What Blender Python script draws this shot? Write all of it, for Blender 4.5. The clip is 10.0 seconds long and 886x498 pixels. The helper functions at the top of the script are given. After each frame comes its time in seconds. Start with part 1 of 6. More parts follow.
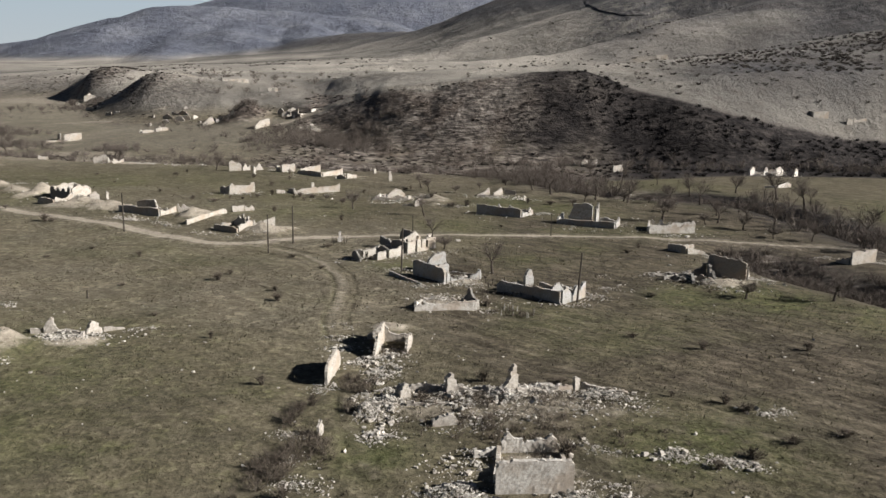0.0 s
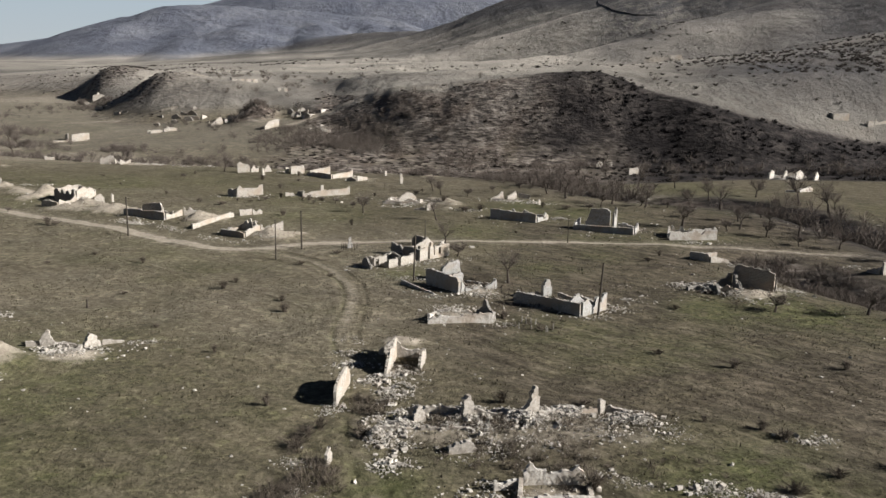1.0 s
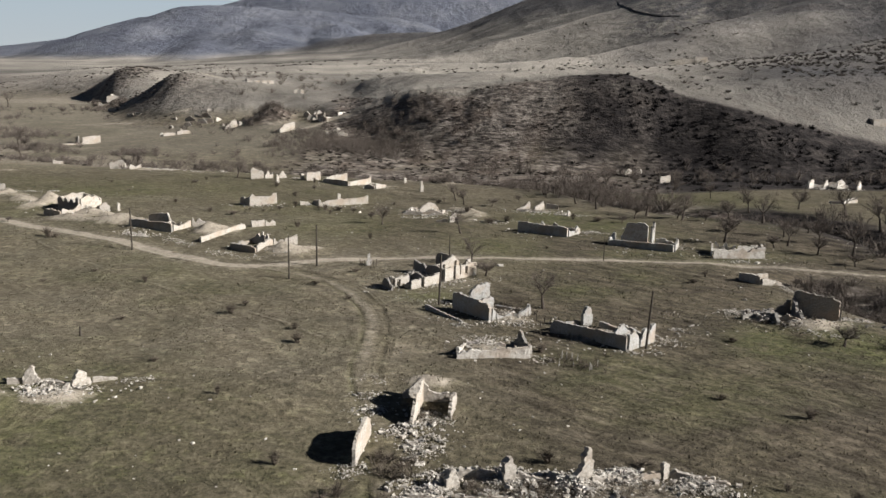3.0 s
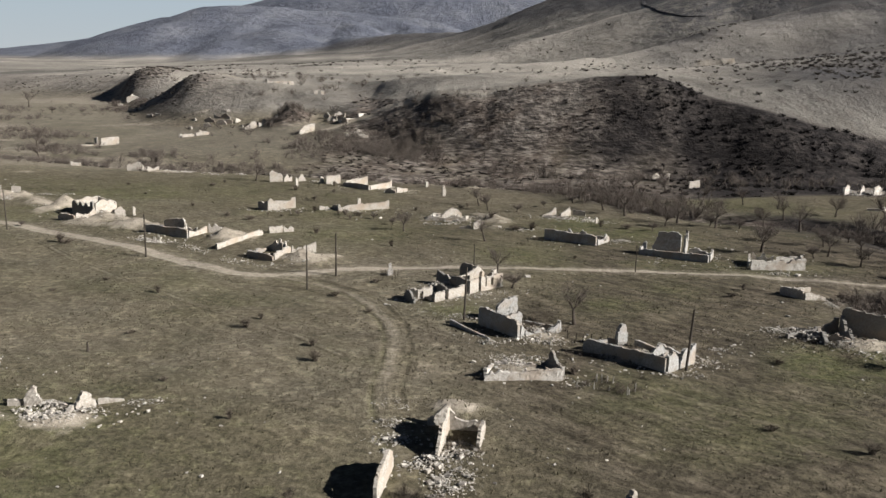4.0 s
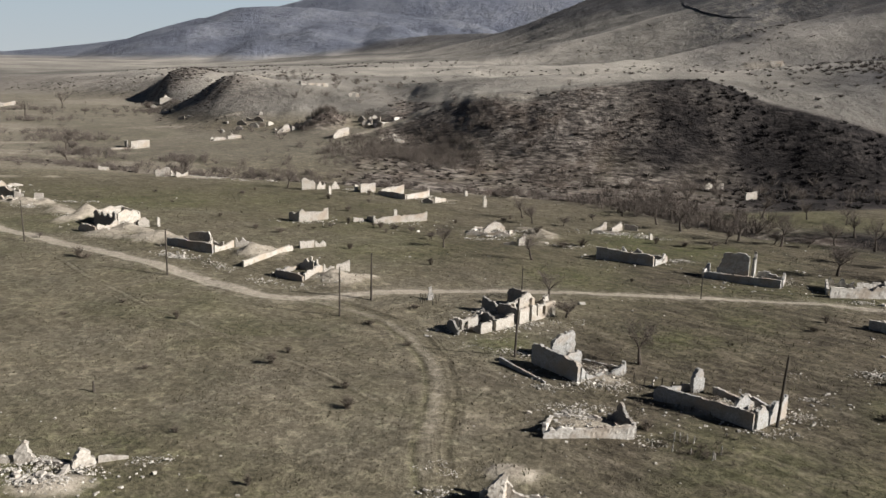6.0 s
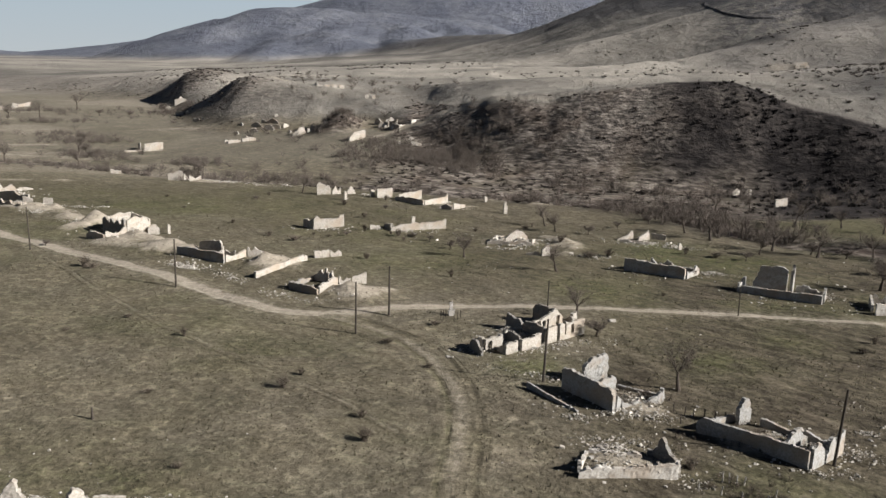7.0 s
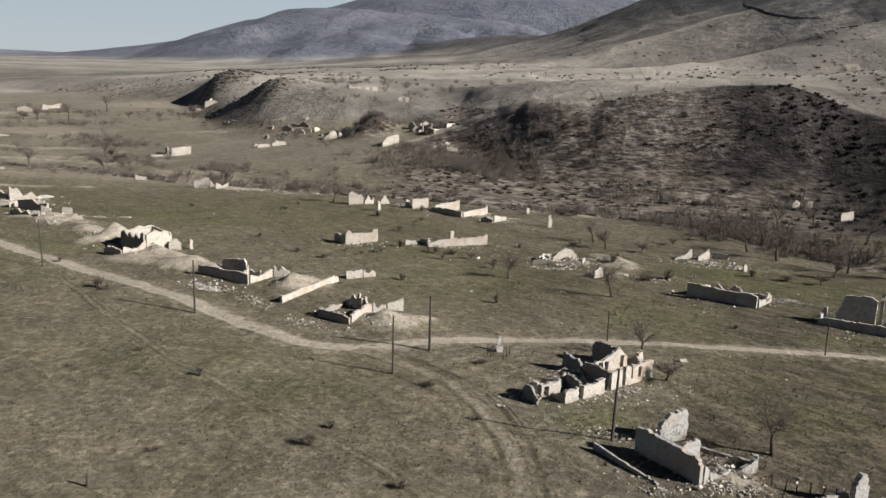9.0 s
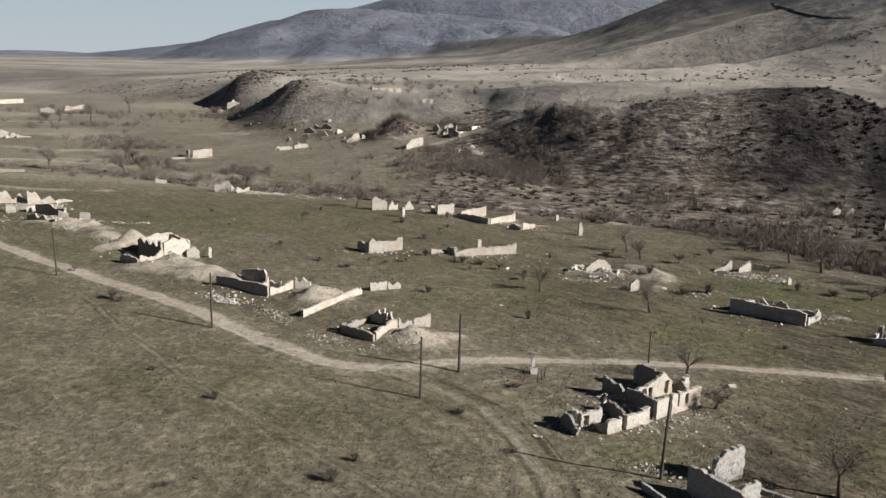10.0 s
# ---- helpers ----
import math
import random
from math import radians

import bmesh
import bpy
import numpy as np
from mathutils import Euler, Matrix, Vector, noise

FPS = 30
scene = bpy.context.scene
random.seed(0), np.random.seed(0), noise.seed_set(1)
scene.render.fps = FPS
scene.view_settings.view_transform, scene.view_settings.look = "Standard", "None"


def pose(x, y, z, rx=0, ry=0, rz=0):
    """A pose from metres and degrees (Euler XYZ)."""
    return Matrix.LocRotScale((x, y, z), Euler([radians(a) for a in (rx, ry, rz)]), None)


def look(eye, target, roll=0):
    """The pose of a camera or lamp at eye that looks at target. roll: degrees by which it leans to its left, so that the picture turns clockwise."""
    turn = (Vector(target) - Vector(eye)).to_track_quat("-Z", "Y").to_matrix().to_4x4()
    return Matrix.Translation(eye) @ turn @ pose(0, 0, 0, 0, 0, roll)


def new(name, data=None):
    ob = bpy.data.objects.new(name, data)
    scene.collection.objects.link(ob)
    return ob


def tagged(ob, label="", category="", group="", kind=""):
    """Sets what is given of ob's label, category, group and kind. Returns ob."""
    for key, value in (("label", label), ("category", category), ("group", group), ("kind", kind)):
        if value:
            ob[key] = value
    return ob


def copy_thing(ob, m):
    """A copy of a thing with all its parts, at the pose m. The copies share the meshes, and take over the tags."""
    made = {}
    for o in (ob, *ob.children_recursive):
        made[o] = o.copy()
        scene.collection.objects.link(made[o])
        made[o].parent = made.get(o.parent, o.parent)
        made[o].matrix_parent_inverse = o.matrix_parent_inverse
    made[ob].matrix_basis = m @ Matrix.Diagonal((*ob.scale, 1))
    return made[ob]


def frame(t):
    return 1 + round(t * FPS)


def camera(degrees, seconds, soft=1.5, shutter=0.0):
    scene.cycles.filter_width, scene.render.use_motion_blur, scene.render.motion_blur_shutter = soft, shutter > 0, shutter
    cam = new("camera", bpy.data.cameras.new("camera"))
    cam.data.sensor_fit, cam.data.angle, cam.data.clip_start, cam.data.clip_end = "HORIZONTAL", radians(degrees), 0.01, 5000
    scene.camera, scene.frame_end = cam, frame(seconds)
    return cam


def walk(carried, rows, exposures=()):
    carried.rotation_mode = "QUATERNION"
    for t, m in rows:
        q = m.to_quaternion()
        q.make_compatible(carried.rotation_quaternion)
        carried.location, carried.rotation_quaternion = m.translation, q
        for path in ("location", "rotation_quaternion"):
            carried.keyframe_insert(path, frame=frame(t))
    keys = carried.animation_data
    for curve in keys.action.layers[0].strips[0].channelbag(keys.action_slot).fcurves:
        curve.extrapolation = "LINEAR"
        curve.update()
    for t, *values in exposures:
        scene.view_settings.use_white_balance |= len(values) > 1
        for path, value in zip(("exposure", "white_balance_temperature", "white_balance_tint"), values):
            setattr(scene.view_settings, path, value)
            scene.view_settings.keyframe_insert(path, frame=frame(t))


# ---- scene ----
cam = camera(55.4, 10.0)
METRES, EYE, TILT, LEAN, TURN = 63.2, 32.0, 0.0, 0.0, 0.0
ROWS = [
    (0.0, 0.0, 0.0, 0.0, 0.16, -12.11, -0.77),
    (0.5, -0.0055, 0.0422, 0.0012, 0.6, -12.13, -0.83),
    (1.0, -0.0119, 0.0848, 0.0024, 0.83, -12.14, -0.89),
    (1.5, -0.0191, 0.1293, 0.0037, 0.95, -12.13, -0.95),
    (2.0, -0.0269, 0.1745, 0.0051, 1.11, -12.11, -0.98),
    (2.5, -0.0354, 0.2213, 0.0066, 1.39, -12.09, -1.03),
    (4.0, -0.0619, 0.3665, 0.012, 3.26, -12.1, -1.17),
    (4.5, -0.0711, 0.4128, 0.0138, 3.79, -12.08, -1.22),
    (5.0, -0.0826, 0.4661, 0.0155, 4.39, -12.08, -1.27),
    (5.5, -0.0936, 0.5127, 0.0175, 4.94, -12.09, -1.31),
    (7.0, -0.1322, 0.6685, 0.0242, 6.55, -12.06, -1.39),
    (7.5, -0.1451, 0.7158, 0.0261, 6.93, -12.06, -1.4),
    (8.0, -0.1606, 0.7696, 0.0289, 7.44, -12.08, -1.42),
    (8.5, -0.1747, 0.8173, 0.0309, 7.99, -12.09, -1.43),
    (9.0, -0.1917, 0.8721, 0.0329, 8.62, -12.08, -1.45),
    (9.5, -0.2071, 0.9189, 0.0349, 9.19, -12.08, -1.45),
    (10.0, -0.2254, 0.9718, 0.037, 10.09, -12.08, -1.46),
]
walk(cam, [(t, pose(0, 0, EYE, TILT, LEAN, TURN) @ pose(METRES * x, METRES * y, METRES * z, 90 + pitch, roll, yaw)) for t, x, y, z, yaw, pitch, roll in ROWS])


# ---- world, sun and exposure ----
SUN_EL, SUN_AZ = 27.0, 103.0          # azimuth clockwise from +y
world = bpy.data.worlds.new("world")
scene.world = world
world.use_nodes = True
wn = world.node_tree
sky = wn.nodes.new("ShaderNodeTexSky")
sky.sky_type, sky.sun_disc = "NISHITA", False
sky.sun_elevation, sky.sun_rotation = radians(SUN_EL), radians(SUN_AZ)
sky.air_density, sky.dust_density, sky.ozone_density, sky.altitude = 0.7, 0.05, 1.0, 800
tint = wn.nodes.new("ShaderNodeMix")
tint.data_type, tint.blend_type = "RGBA", "MULTIPLY"
tint.inputs[0].default_value = 1.0
tint.inputs[7].default_value = (1.0, 0.95, 0.98, 1)
wn.links.new(sky.outputs[0], tint.inputs[6])
wn.links.new(tint.outputs[2], wn.nodes["Background"].inputs[0])
wn.nodes["Background"].inputs[1].default_value = 0.0185
sun_data = bpy.data.lights.new("sun", "SUN")
sun_data.energy, sun_data.angle, sun_data.color = 5.3, radians(0.6), (1.0, 0.97, 0.94)
sun = new("sun", sun_data)
a, e = radians(SUN_AZ), radians(SUN_EL)
sun.matrix_world = look((0, 0, 300), (-math.sin(a) * math.cos(e), -math.cos(a) * math.cos(e), 300 - math.sin(e)))
scene.view_settings.exposure = 0.93


# ---- lay of the land ----
def smooth(t):
    t = np.clip(t, 0, 1)
    return t * t * (3 - 2 * t)


rng0 = np.random.default_rng(5)
PERM = rng0.random((256, 256))


def vnoise(x, y, scale, shift=0.0):
    """Smooth value noise in 0..1 on arrays."""
    u, v = np.asarray(x, float) / scale + 37.3 + shift, np.asarray(y, float) / scale + 11.7 + shift * 1.7
    i, j = np.floor(u).astype(int), np.floor(v).astype(int)
    f, g = u - i, v - j
    f, g = f * f * (3 - 2 * f), g * g * (3 - 2 * g)
    i0, i1, j0, j1 = i % 256, (i + 1) % 256, j % 256, (j + 1) % 256
    return (PERM[i0, j0] * (1 - f) + PERM[i1, j0] * f) * (1 - g) + (PERM[i0, j1] * (1 - f) + PERM[i1, j1] * f) * g


def fbm(x, y, scale, octaves=4, shift=0.0):
    tot, amp, s = 0, 0.5, scale
    for k in range(octaves):
        tot = tot + amp * (vnoise(x, y, s, shift + 5.1 * k) - 0.5)
        amp, s = amp * 0.5, s * 0.5
    return tot


def along(x, *knots):
    xs, ys = zip(*knots)
    w = 9.0
    return sum(np.interp(x + d * w, xs, ys) for d in (-1, -0.5, 0, 0.5, 1)) / 5


def brink(x):
    """Where the scarp's upper edge runs."""
    return along(x, (-900, 950), (-400, 690), (-300, 625), (-262, 596), (-238, 574), (-220, 531), (-208, 531), (-190, 516), (-172, 486), (-152, 452), (-138, 434), (-122, 436), (-98, 458), (-75, 450),
                 (-62, 424), (-50, 390), (-38, 373), (-27, 362), (-16, 356), (-5, 350), (5, 346), (15, 342), (25, 339), (34, 337), (44, 336), (54, 337), (63, 334), (71, 327), (79, 320), (87, 315), (95, 311), (103, 310), (112, 310), (160, 312), (900, 330))


def foot(x):
    """Where the scarp's foot meets the valley floor."""
    return along(x, (-900, 850), (-400, 630), (-300, 570), (-262, 548), (-242, 545), (-224, 512), (-208, 484), (-190, 446), (-178, 420), (-165, 398), (-150, 384), (-138, 384), (-120, 374), (-98, 372), (-75, 366),
                 (-62, 350), (-52, 338), (-40, 326), (-25, 314), (-10, 304), (3, 298), (14, 294), (31, 290), (50, 290), (66, 289), (81, 286), (97, 284), (112, 285), (160, 284), (900, 300))


# fall of the hill's crest below the plateau, along x
CREST = ((-40, -27, -16, -5, 5, 15, 25, 34, 44, 54, 63, 71, 79, 87, 95, 103, 112, 150, 250), (0, -2.5, -2.3, -2.3, -3.0, -4.1, -4.9, -6.2, -6.5, -6.2, -2.8, 0.9, 3.2, 5.5, 7.9, 11.1, 13.4, 24, 30))
CREEK = [(-400, 330), (-160, 302), (-111, 284), (-67, 281), (-16, 271), (20, 258), (34, 236), (47, 221), (68, 214), (78, 202), (83, 180), (88, 152), (100, 110), (130, 60), (200, -40)]
ROAD = [(-260, 290), (-160, 222), (-121.5, 198.4), (-102.4, 187.3), (-87.3, 179.2), (-73.5, 171.3), (-61.1, 163.5), (-50.5, 156.4), (-44.8, 153.2), (-40.4, 152.2),
        (-35.4, 153.2), (-29.2, 156.4), (-22.6, 158.7), (-15.9, 160.2), (-2.4, 161.6), (10.7, 162.4), (24, 162.7), (40.5, 161.6), (55.9, 158.5), (70.9, 155.8), (84, 153), (120, 140), (200, 100)]
GULLY = [(56, 146), (58, 141), (61, 134), (65, 126), (72, 115), (84, 101), (110, 80)]
TRACK = [(-37, 152.5), (-28.8, 147.4), (-23, 142.6), (-18.6, 135.2), (-16.6, 129), (-15.0, 122.5), (-14.2, 116.5), (-14.3, 110), (-14.2, 103), (-12.4, 96.5), (-10.2, 90), (-9.4, 80), (-7.8, 70), (-5, 62), (-2, 50), (1, 30), (3, 0), (4, -60)]
PATHWAY = [(-92, 176), (-71.3, 156.8), (-56.1, 143), (-47.7, 137.2), (-37.2, 129.5), (-29.4, 123.8), (-20, 115)]


def off_line(x, y, line):
    """Distance from a polyline, on arrays."""
    best = np.full(np.shape(x), 1e9)
    for (ax, ay), (bx, by) in zip(line, line[1:]):
        dx, dy = bx - ax, by - ay
        t = np.clip(((x - ax) * dx + (y - ay) * dy) / (dx * dx + dy * dy), 0, 1)
        best = np.minimum(best, np.hypot(x - ax - t * dx, y - ay - t * dy))
    return best


# low worn earth banks of the upper valley: line, half width
BANKS = [([(-330, 425), (-300, 420), (-262, 428)], 3.0), ([(-345, 470), (-300, 458), (-270, 462)], 3.0), ([(-300, 540), (-270, 532), (-248, 508)], 3.5), ([(-285, 385), (-240, 380), (-214, 386)], 2.4), ([(-240, 345), (-205, 338), (-190, 342)], 2.2),
         ([(-230, 312), (-200, 316), (-176, 313)], 1.8), ([(-190, 268), (-165, 262), (-140, 266)], 1.8), ([(-172, 404), (-150, 398), (-132, 402)], 2.0), ([(-160, 462), (-140, 452), (-118, 436)], 3.0), ([(-20, 262), (-8, 258), (2, 250)], 2.0), ([(-6, 214), (0, 206), (-4, 196)], 1.6)]
CUTTING = [(-70, 356), (-63, 362), (-57, 369), (-48, 372), (-36, 366), (-6, 344), (22, 344)]
# low heaps of earth and fallen plaster: x, y, radius along, radius across, turn, height
MOUNDS = [(-51.5, 91.0, 6.0, 3.4, 10, 3.0), (-46, 93.5, 6.0, 3.0, 0, 1.0), (-6.3, 101.2, 2.4, 1.9, 0, 1.0), (1, 76, 9, 4.5, 0, 0.35), (11, 77, 8, 4, 0, 0.3), (7, 63.5, 5, 3.5, 0, 0.5),
          (-95.5, 203.0, 8, 4.2, 20, 2.9), (-79.5, 191.0, 9, 3.6, -30, 2.3), (-74, 184.8, 8, 3.4, -20, 2.0), (-54.5, 179.5, 5.0, 5.4, 10, 2.0), (-34.5, 163.8, 5.6, 4.0, -20, 2.0), (-86, 188.5, 8, 3.0, -30, 0.8),
          (-121, 218.6, 12, 4.4, -20, 2.2), (-140, 236, 10, 5, 20, 1.0), (-104, 208, 8, 3.0, -25, 1.7), (1, 112.4, 4.5, 2, 10, 0.6), (3.0, 126.6, 4, 3, 0, 0.6), (-3, 209, 5, 4, 0, 0.7), (-13, 208, 6, 4, 0, 0.6),
          (14, 118.6, 5, 2.6, -38, 0.85), (43, 125.5, 7, 4, 0, 0.9), (-9, 148, 6, 4, -60, 0.4), (-104, 276, 12, 3, 0, 0.6), (46, 152, 4, 3, 0, 0.8), (-28, 250, 6, 3, 0, 0.7), (134, 561, 13, 5, 0, 1.2)]


def roll_of(x, y):
    """Long low swells of the plateau, falling from the right-hand mountain."""
    return fbm(x * 0.22 + 0.0 * y, y - 0.28 * x, 120, 4, 9.0)


def spurs(x, y, first):
    """Long spurs running down from the right-hand mountain, one behind the other; first is the ground at the brink."""
    one = np.interp(x, (-120, -60, 0, 80, 115, 150, 183, 206, 232, 300, 600), (27, 29, 32, 35.5, 38.5, 41.5, 46, 50.5, 55, 66, 90))
    two = np.interp(x, (-160, -60, 0, 78, 118, 141, 181, 225, 265, 310, 600), (30, 32, 35, 40, 48, 54, 61, 66, 71, 82, 120))
    three = np.interp(x, (-250, -105, -5, 58, 110, 150, 200, 600), (33, 36, 50, 59, 65, 67, 69, 90))
    dip = np.interp(x, (-60, 0, 80, 250), (1, 3, 9, 15))
    bend = 30 * fbm(x, y * 0 + 7, 120, 3, 5.0)
    v = y - bend - 0.06 * x
    knots = [(345, first), (455, one), (530, one - dip), (625, two), (705, two - dip), (830, three), (1000, three + 4)]
    z = np.array(first, float)
    for (a, ha), (b, hb) in zip(knots, knots[1:]):
        t = np.clip((v - a) / (b - a), 0, 1)
        t = t * (2 - t) if hb is one or hb is two or hb is three else t * t
        z = np.where(v > a, ha + (hb - ha) * t, z)
    # Pale up to each crest, dark right behind: sunlit tops painted as tone.
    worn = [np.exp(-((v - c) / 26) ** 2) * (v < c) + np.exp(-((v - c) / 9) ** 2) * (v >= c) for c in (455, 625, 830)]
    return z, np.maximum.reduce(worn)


# crests of the mountain behind the plateau: lines of x, y, height
CRESTS = [[(-1180, 2340, 62), (-1071, 2358, 118), (-980, 2370, 150), (-900, 2360, 184), (-815, 2350, 204), (-680, 2370, 212), (-519, 2400, 204), (-361, 2420, 190), (-206, 2380, 160), (-60, 2330, 118), (60, 2280, 74)],
          [(-1071, 2358, 116), (-1010, 2120, 84), (-960, 1960, 60)], [(-900, 2360, 180), (-800, 2120, 116), (-770, 1960, 78), (-740, 1860, 58)], [(-815, 2350, 200), (-700, 2200, 150), (-640, 1990, 92), (-600, 1830, 58)],
          [(-640, 2370, 208), (-540, 2220, 160), (-500, 2040, 112), (-440, 1880, 62)], [(-480, 2400, 200), (-380, 2230, 146), (-350, 2060, 98), (-290, 1900, 58)], [(-300, 2410, 178), (-230, 2240, 130), (-180, 2080, 86), (-130, 1950, 58)], [(-130, 2360, 140), (-60, 2200, 92), (-10, 2060, 58)]]


def mountain_ridges(x, y):
    """Height over the plateau of the spurs of the far mountain: steep-sided crests, worn by gullies."""
    out = np.zeros(np.shape(x))
    pick = (y > 1500) & (y < 3100) & (x > -1900) & (x < 700)
    px, py = x[pick], y[pick]
    wx, wy = px + 150 * fbm(px, py, 260, 4, 8.0), py + 150 * fbm(px, py, 260, 4, 18.0)
    best = np.full(np.shape(px), -9e9)
    for line in CRESTS:
        for (ax, ay, ah), (bx, by, bh) in zip(line, line[1:]):
            ex, ey = bx - ax, by - ay
            t = np.clip(((wx - ax) * ex + (wy - ay) * ey) / (ex * ex + ey * ey), 0, 1)
            d = np.hypot(wx - ax - t * ex, wy - ay - t * ey)
            best = np.maximum(best, ah + (bh - ah) * t - 0.4 * (np.sqrt(d * d + 900) - 30))
    best = best - 57 + 26 * fbm(px, py, 140, 4, 28.0)
    out[pick] = 0.5 * (best + np.sqrt(best * best + 300)) * smooth((py - 1500) / 250)
    return out


def lie(x, y):
    """Height of the ground, and the shares of scrub, bare earth and far dry slope, on arrays."""
    x, y = np.asarray(x, float), np.asarray(y, float)
    b, f = brink(x), foot(x)
    rise = np.interp(x, (-400, -300, -150, -100, -60, -30), (0.03, 0.035, 0.045, 0.085, 0.15, 0.1))
    valley = np.where(y > 287, rise * (np.sqrt((y - 287) ** 2 + 144) - 12), 0.0)
    valley = np.minimum(valley, 14)
    far = 400 * (1 - np.exp(-np.clip(y - 345, -200, 9e9) / 520)) * 0.058 * 520 / 400 + 0.0
    plat = 26.5 + far + np.clip(0.05 * (x - 20), -26, 22)
    low = np.interp(x, (-110, -75, -59, -38, -18, 0), (0, 6, 8, 4.5, 1.5, 0.0))
    plat = plat - low * np.exp(-np.clip(y - b + 8, 0, 9e9) / 85)
    plat = plat - np.interp(x, *CREST) * (1 - smooth((y - b + 8) / 42))
    plat = plat + smooth((x + 130) / 130) * smooth((y - b) / 60) * (spurs(x, y, plat)[0] - plat)
    plat = plat + 6.0 * np.exp(-((x + 154) / 23) ** 2 - ((y - 444) / 23) ** 2) + 5.5 * np.exp(-((x + 212) / 22) ** 2 - ((y - 540) / 26) ** 2)
    plat = plat - 5.5 * np.exp(-((x + 184) / 15) ** 2 - ((y - 492) / 22) ** 2)
    s = smooth((y - f) / np.maximum(b - f, 8))
    s = 0.72 * s + 0.28 * smooth((y - f + 8) / np.maximum(b - f + 30, 30))
    gully = fbm(x, y * 0.35, 26, 4, 3.0)
    z = valley * (1 - s) + plat * s + gully * np.interp(x, (-60, 10), (9, 20)) * s * (1 - s) + fbm(x, y, 9, 3, 13.0) * 1.6 * s * (1 - s) * 4
    near = smooth((y - 250) / 150)
    z = z + near * s * smooth((y - b) / 60) * roll_of(x, y) * 9 + near * s * smooth((y - b) / 40) * fbm(x, y * 0.6 + 0.2 * x, 34, 4, 23.0) * 4.5
    # slopes of the mountains behind
    u = ((x - 100) * 560 + (y - 740) * 225) / 603
    u = u + fbm(x, y, 320, 4, 2.0) * 110
    m1 = 380 * np.tanh(0.28 * (np.sqrt(u * u + 60 ** 2) + u) / 2 / 380)
    m1 = m1 * (1 + 0.5 * fbm(x, y, 420, 5, 7.0)) * (1 - smooth((y - 1480 - 0.8 * np.abs(x - 100)) / 480))
    m2 = 305 * np.exp(-((x + 300) / 1080) ** 2 - ((y - 3260) / 420) ** 2) * (1 + 0.16 * fbm(x, y, 500, 4, 4.0)) + mountain_ridges(x, y)
    m4 = 22 * np.exp(-((x + 120) / 420) ** 2 - ((y - 1950) / 130) ** 2) * (1 + 1.2 * fbm(x, y, 160, 4, 3.0)) + 15 * np.exp(-((x + 330) / 240) ** 2 - ((y - 1500) / 90) ** 2)
    m3 = 105 * np.exp(-((x + 3500) / 900) ** 2 - ((y - 4300) / 500) ** 2) + 260 * np.exp(-((x - 1500) / 1500) ** 2 - ((y - 4300) / 700) ** 2)
    beyond = smooth((y - 500) / 300)
    z = z + beyond * (m1 + m2 + m3 + m4)
    # creek bed
    dc = off_line(x, y, CREEK)
    deep = np.interp(x, (-200, -20, 40, 80), (0.8, 1.2, 2.2, 3.2))
    z = z - deep * np.exp(-(dc / 4.5) ** 2)
    dg = off_line(x, y, GULLY)
    z = z - 2.8 * np.exp(-(dg / 6.5) ** 2) * (1 + 0.8 * fbm(x, y, 7, 3, 3.0))
    bare = np.zeros(z.shape)
    for mx, my, ra, rb, turn, h in MOUNDS:
        c, sn = math.cos(radians(turn)), math.sin(radians(turn))
        rx, ry = x - mx + 0.9 * ra * fbm(x, y, 7, 3, my), y - my + 0.9 * rb * fbm(x, y, 5, 3, mx + 3)
        p, q = (rx * c + ry * sn) / ra, (-rx * sn + ry * c) / rb
        d2 = p * p + q * q
        lump = np.exp(-d2 * 1.4) * (1 + 3.2 * fbm(x, y, 4.5, 3, mx))
        z = z + 0.72 * h * lump
        bare = np.maximum(bare, np.clip(2.3 * lump - 0.45 + 1.6 * fbm(x, y, 4.0, 3, 5.5), 0, 1) * min(1.0, 0.2 + h * 0.66))
    close = np.clip(1.3 - np.abs(y - 110) / 260, 0, 1) * (1 - s)
    z = z + close * (fbm(x, y, 16, 3, 1.0) * 0.9 + fbm(x * 0.6 + 0.3 * y, y, 7.5, 2, 19.0) * 0.4 + fbm(x * 0.7, y, 4.6, 3, 6.0) * 0.46)
    share = np.interp(x, (-500, -420, -330, -262, -235, -222, -200, -182, -172, -130, -112, -100, -70, -60), (0.25, 0.4, 0.4, 0.35, 0.55, 0.5, 0.25, 0.35, 0.42, 0.28, 0.12, 0.05, 0.05, 0.9))
    scrub = smooth((y - f + 3) / 8) * (1 - smooth((y - b + 5) / 7)) * share
    scrub = np.maximum(scrub, 0.85 * np.exp(-(dc / 9) ** 2) * (x > -60) + 0.8 * np.exp(-(dc / 4) ** 2))
    scrub = np.maximum(scrub, 0.95 * np.exp(-(dg / 7.5) ** 4))
    # a belt of thicket between the creek and the hill
    belt = smooth((y - np.interp(x, (-60, -16, 20, 40, 90), (281, 268, 255, 240, 262))) / 8) * (1 - smooth((y - f - 6) / 12)) * smooth((x + 75) / 25)
    scrub = np.maximum(scrub, belt * 0.9)
    dry = np.maximum(smooth((s - 0.12) / 0.3), 0.22 * smooth((y - 285) / 40) * smooth((0.02 - s) / 0.02 + 1))
    dry = np.maximum(dry, smooth((y - 520) / 150))
    knoll = np.exp(-((x + 88) / 7.5) ** 2 - ((y - 379) / 9) ** 2)
    z = z + 6.5 * knoll
    scrub = np.maximum(scrub, np.clip(knoll * 2.6, 0, 1))
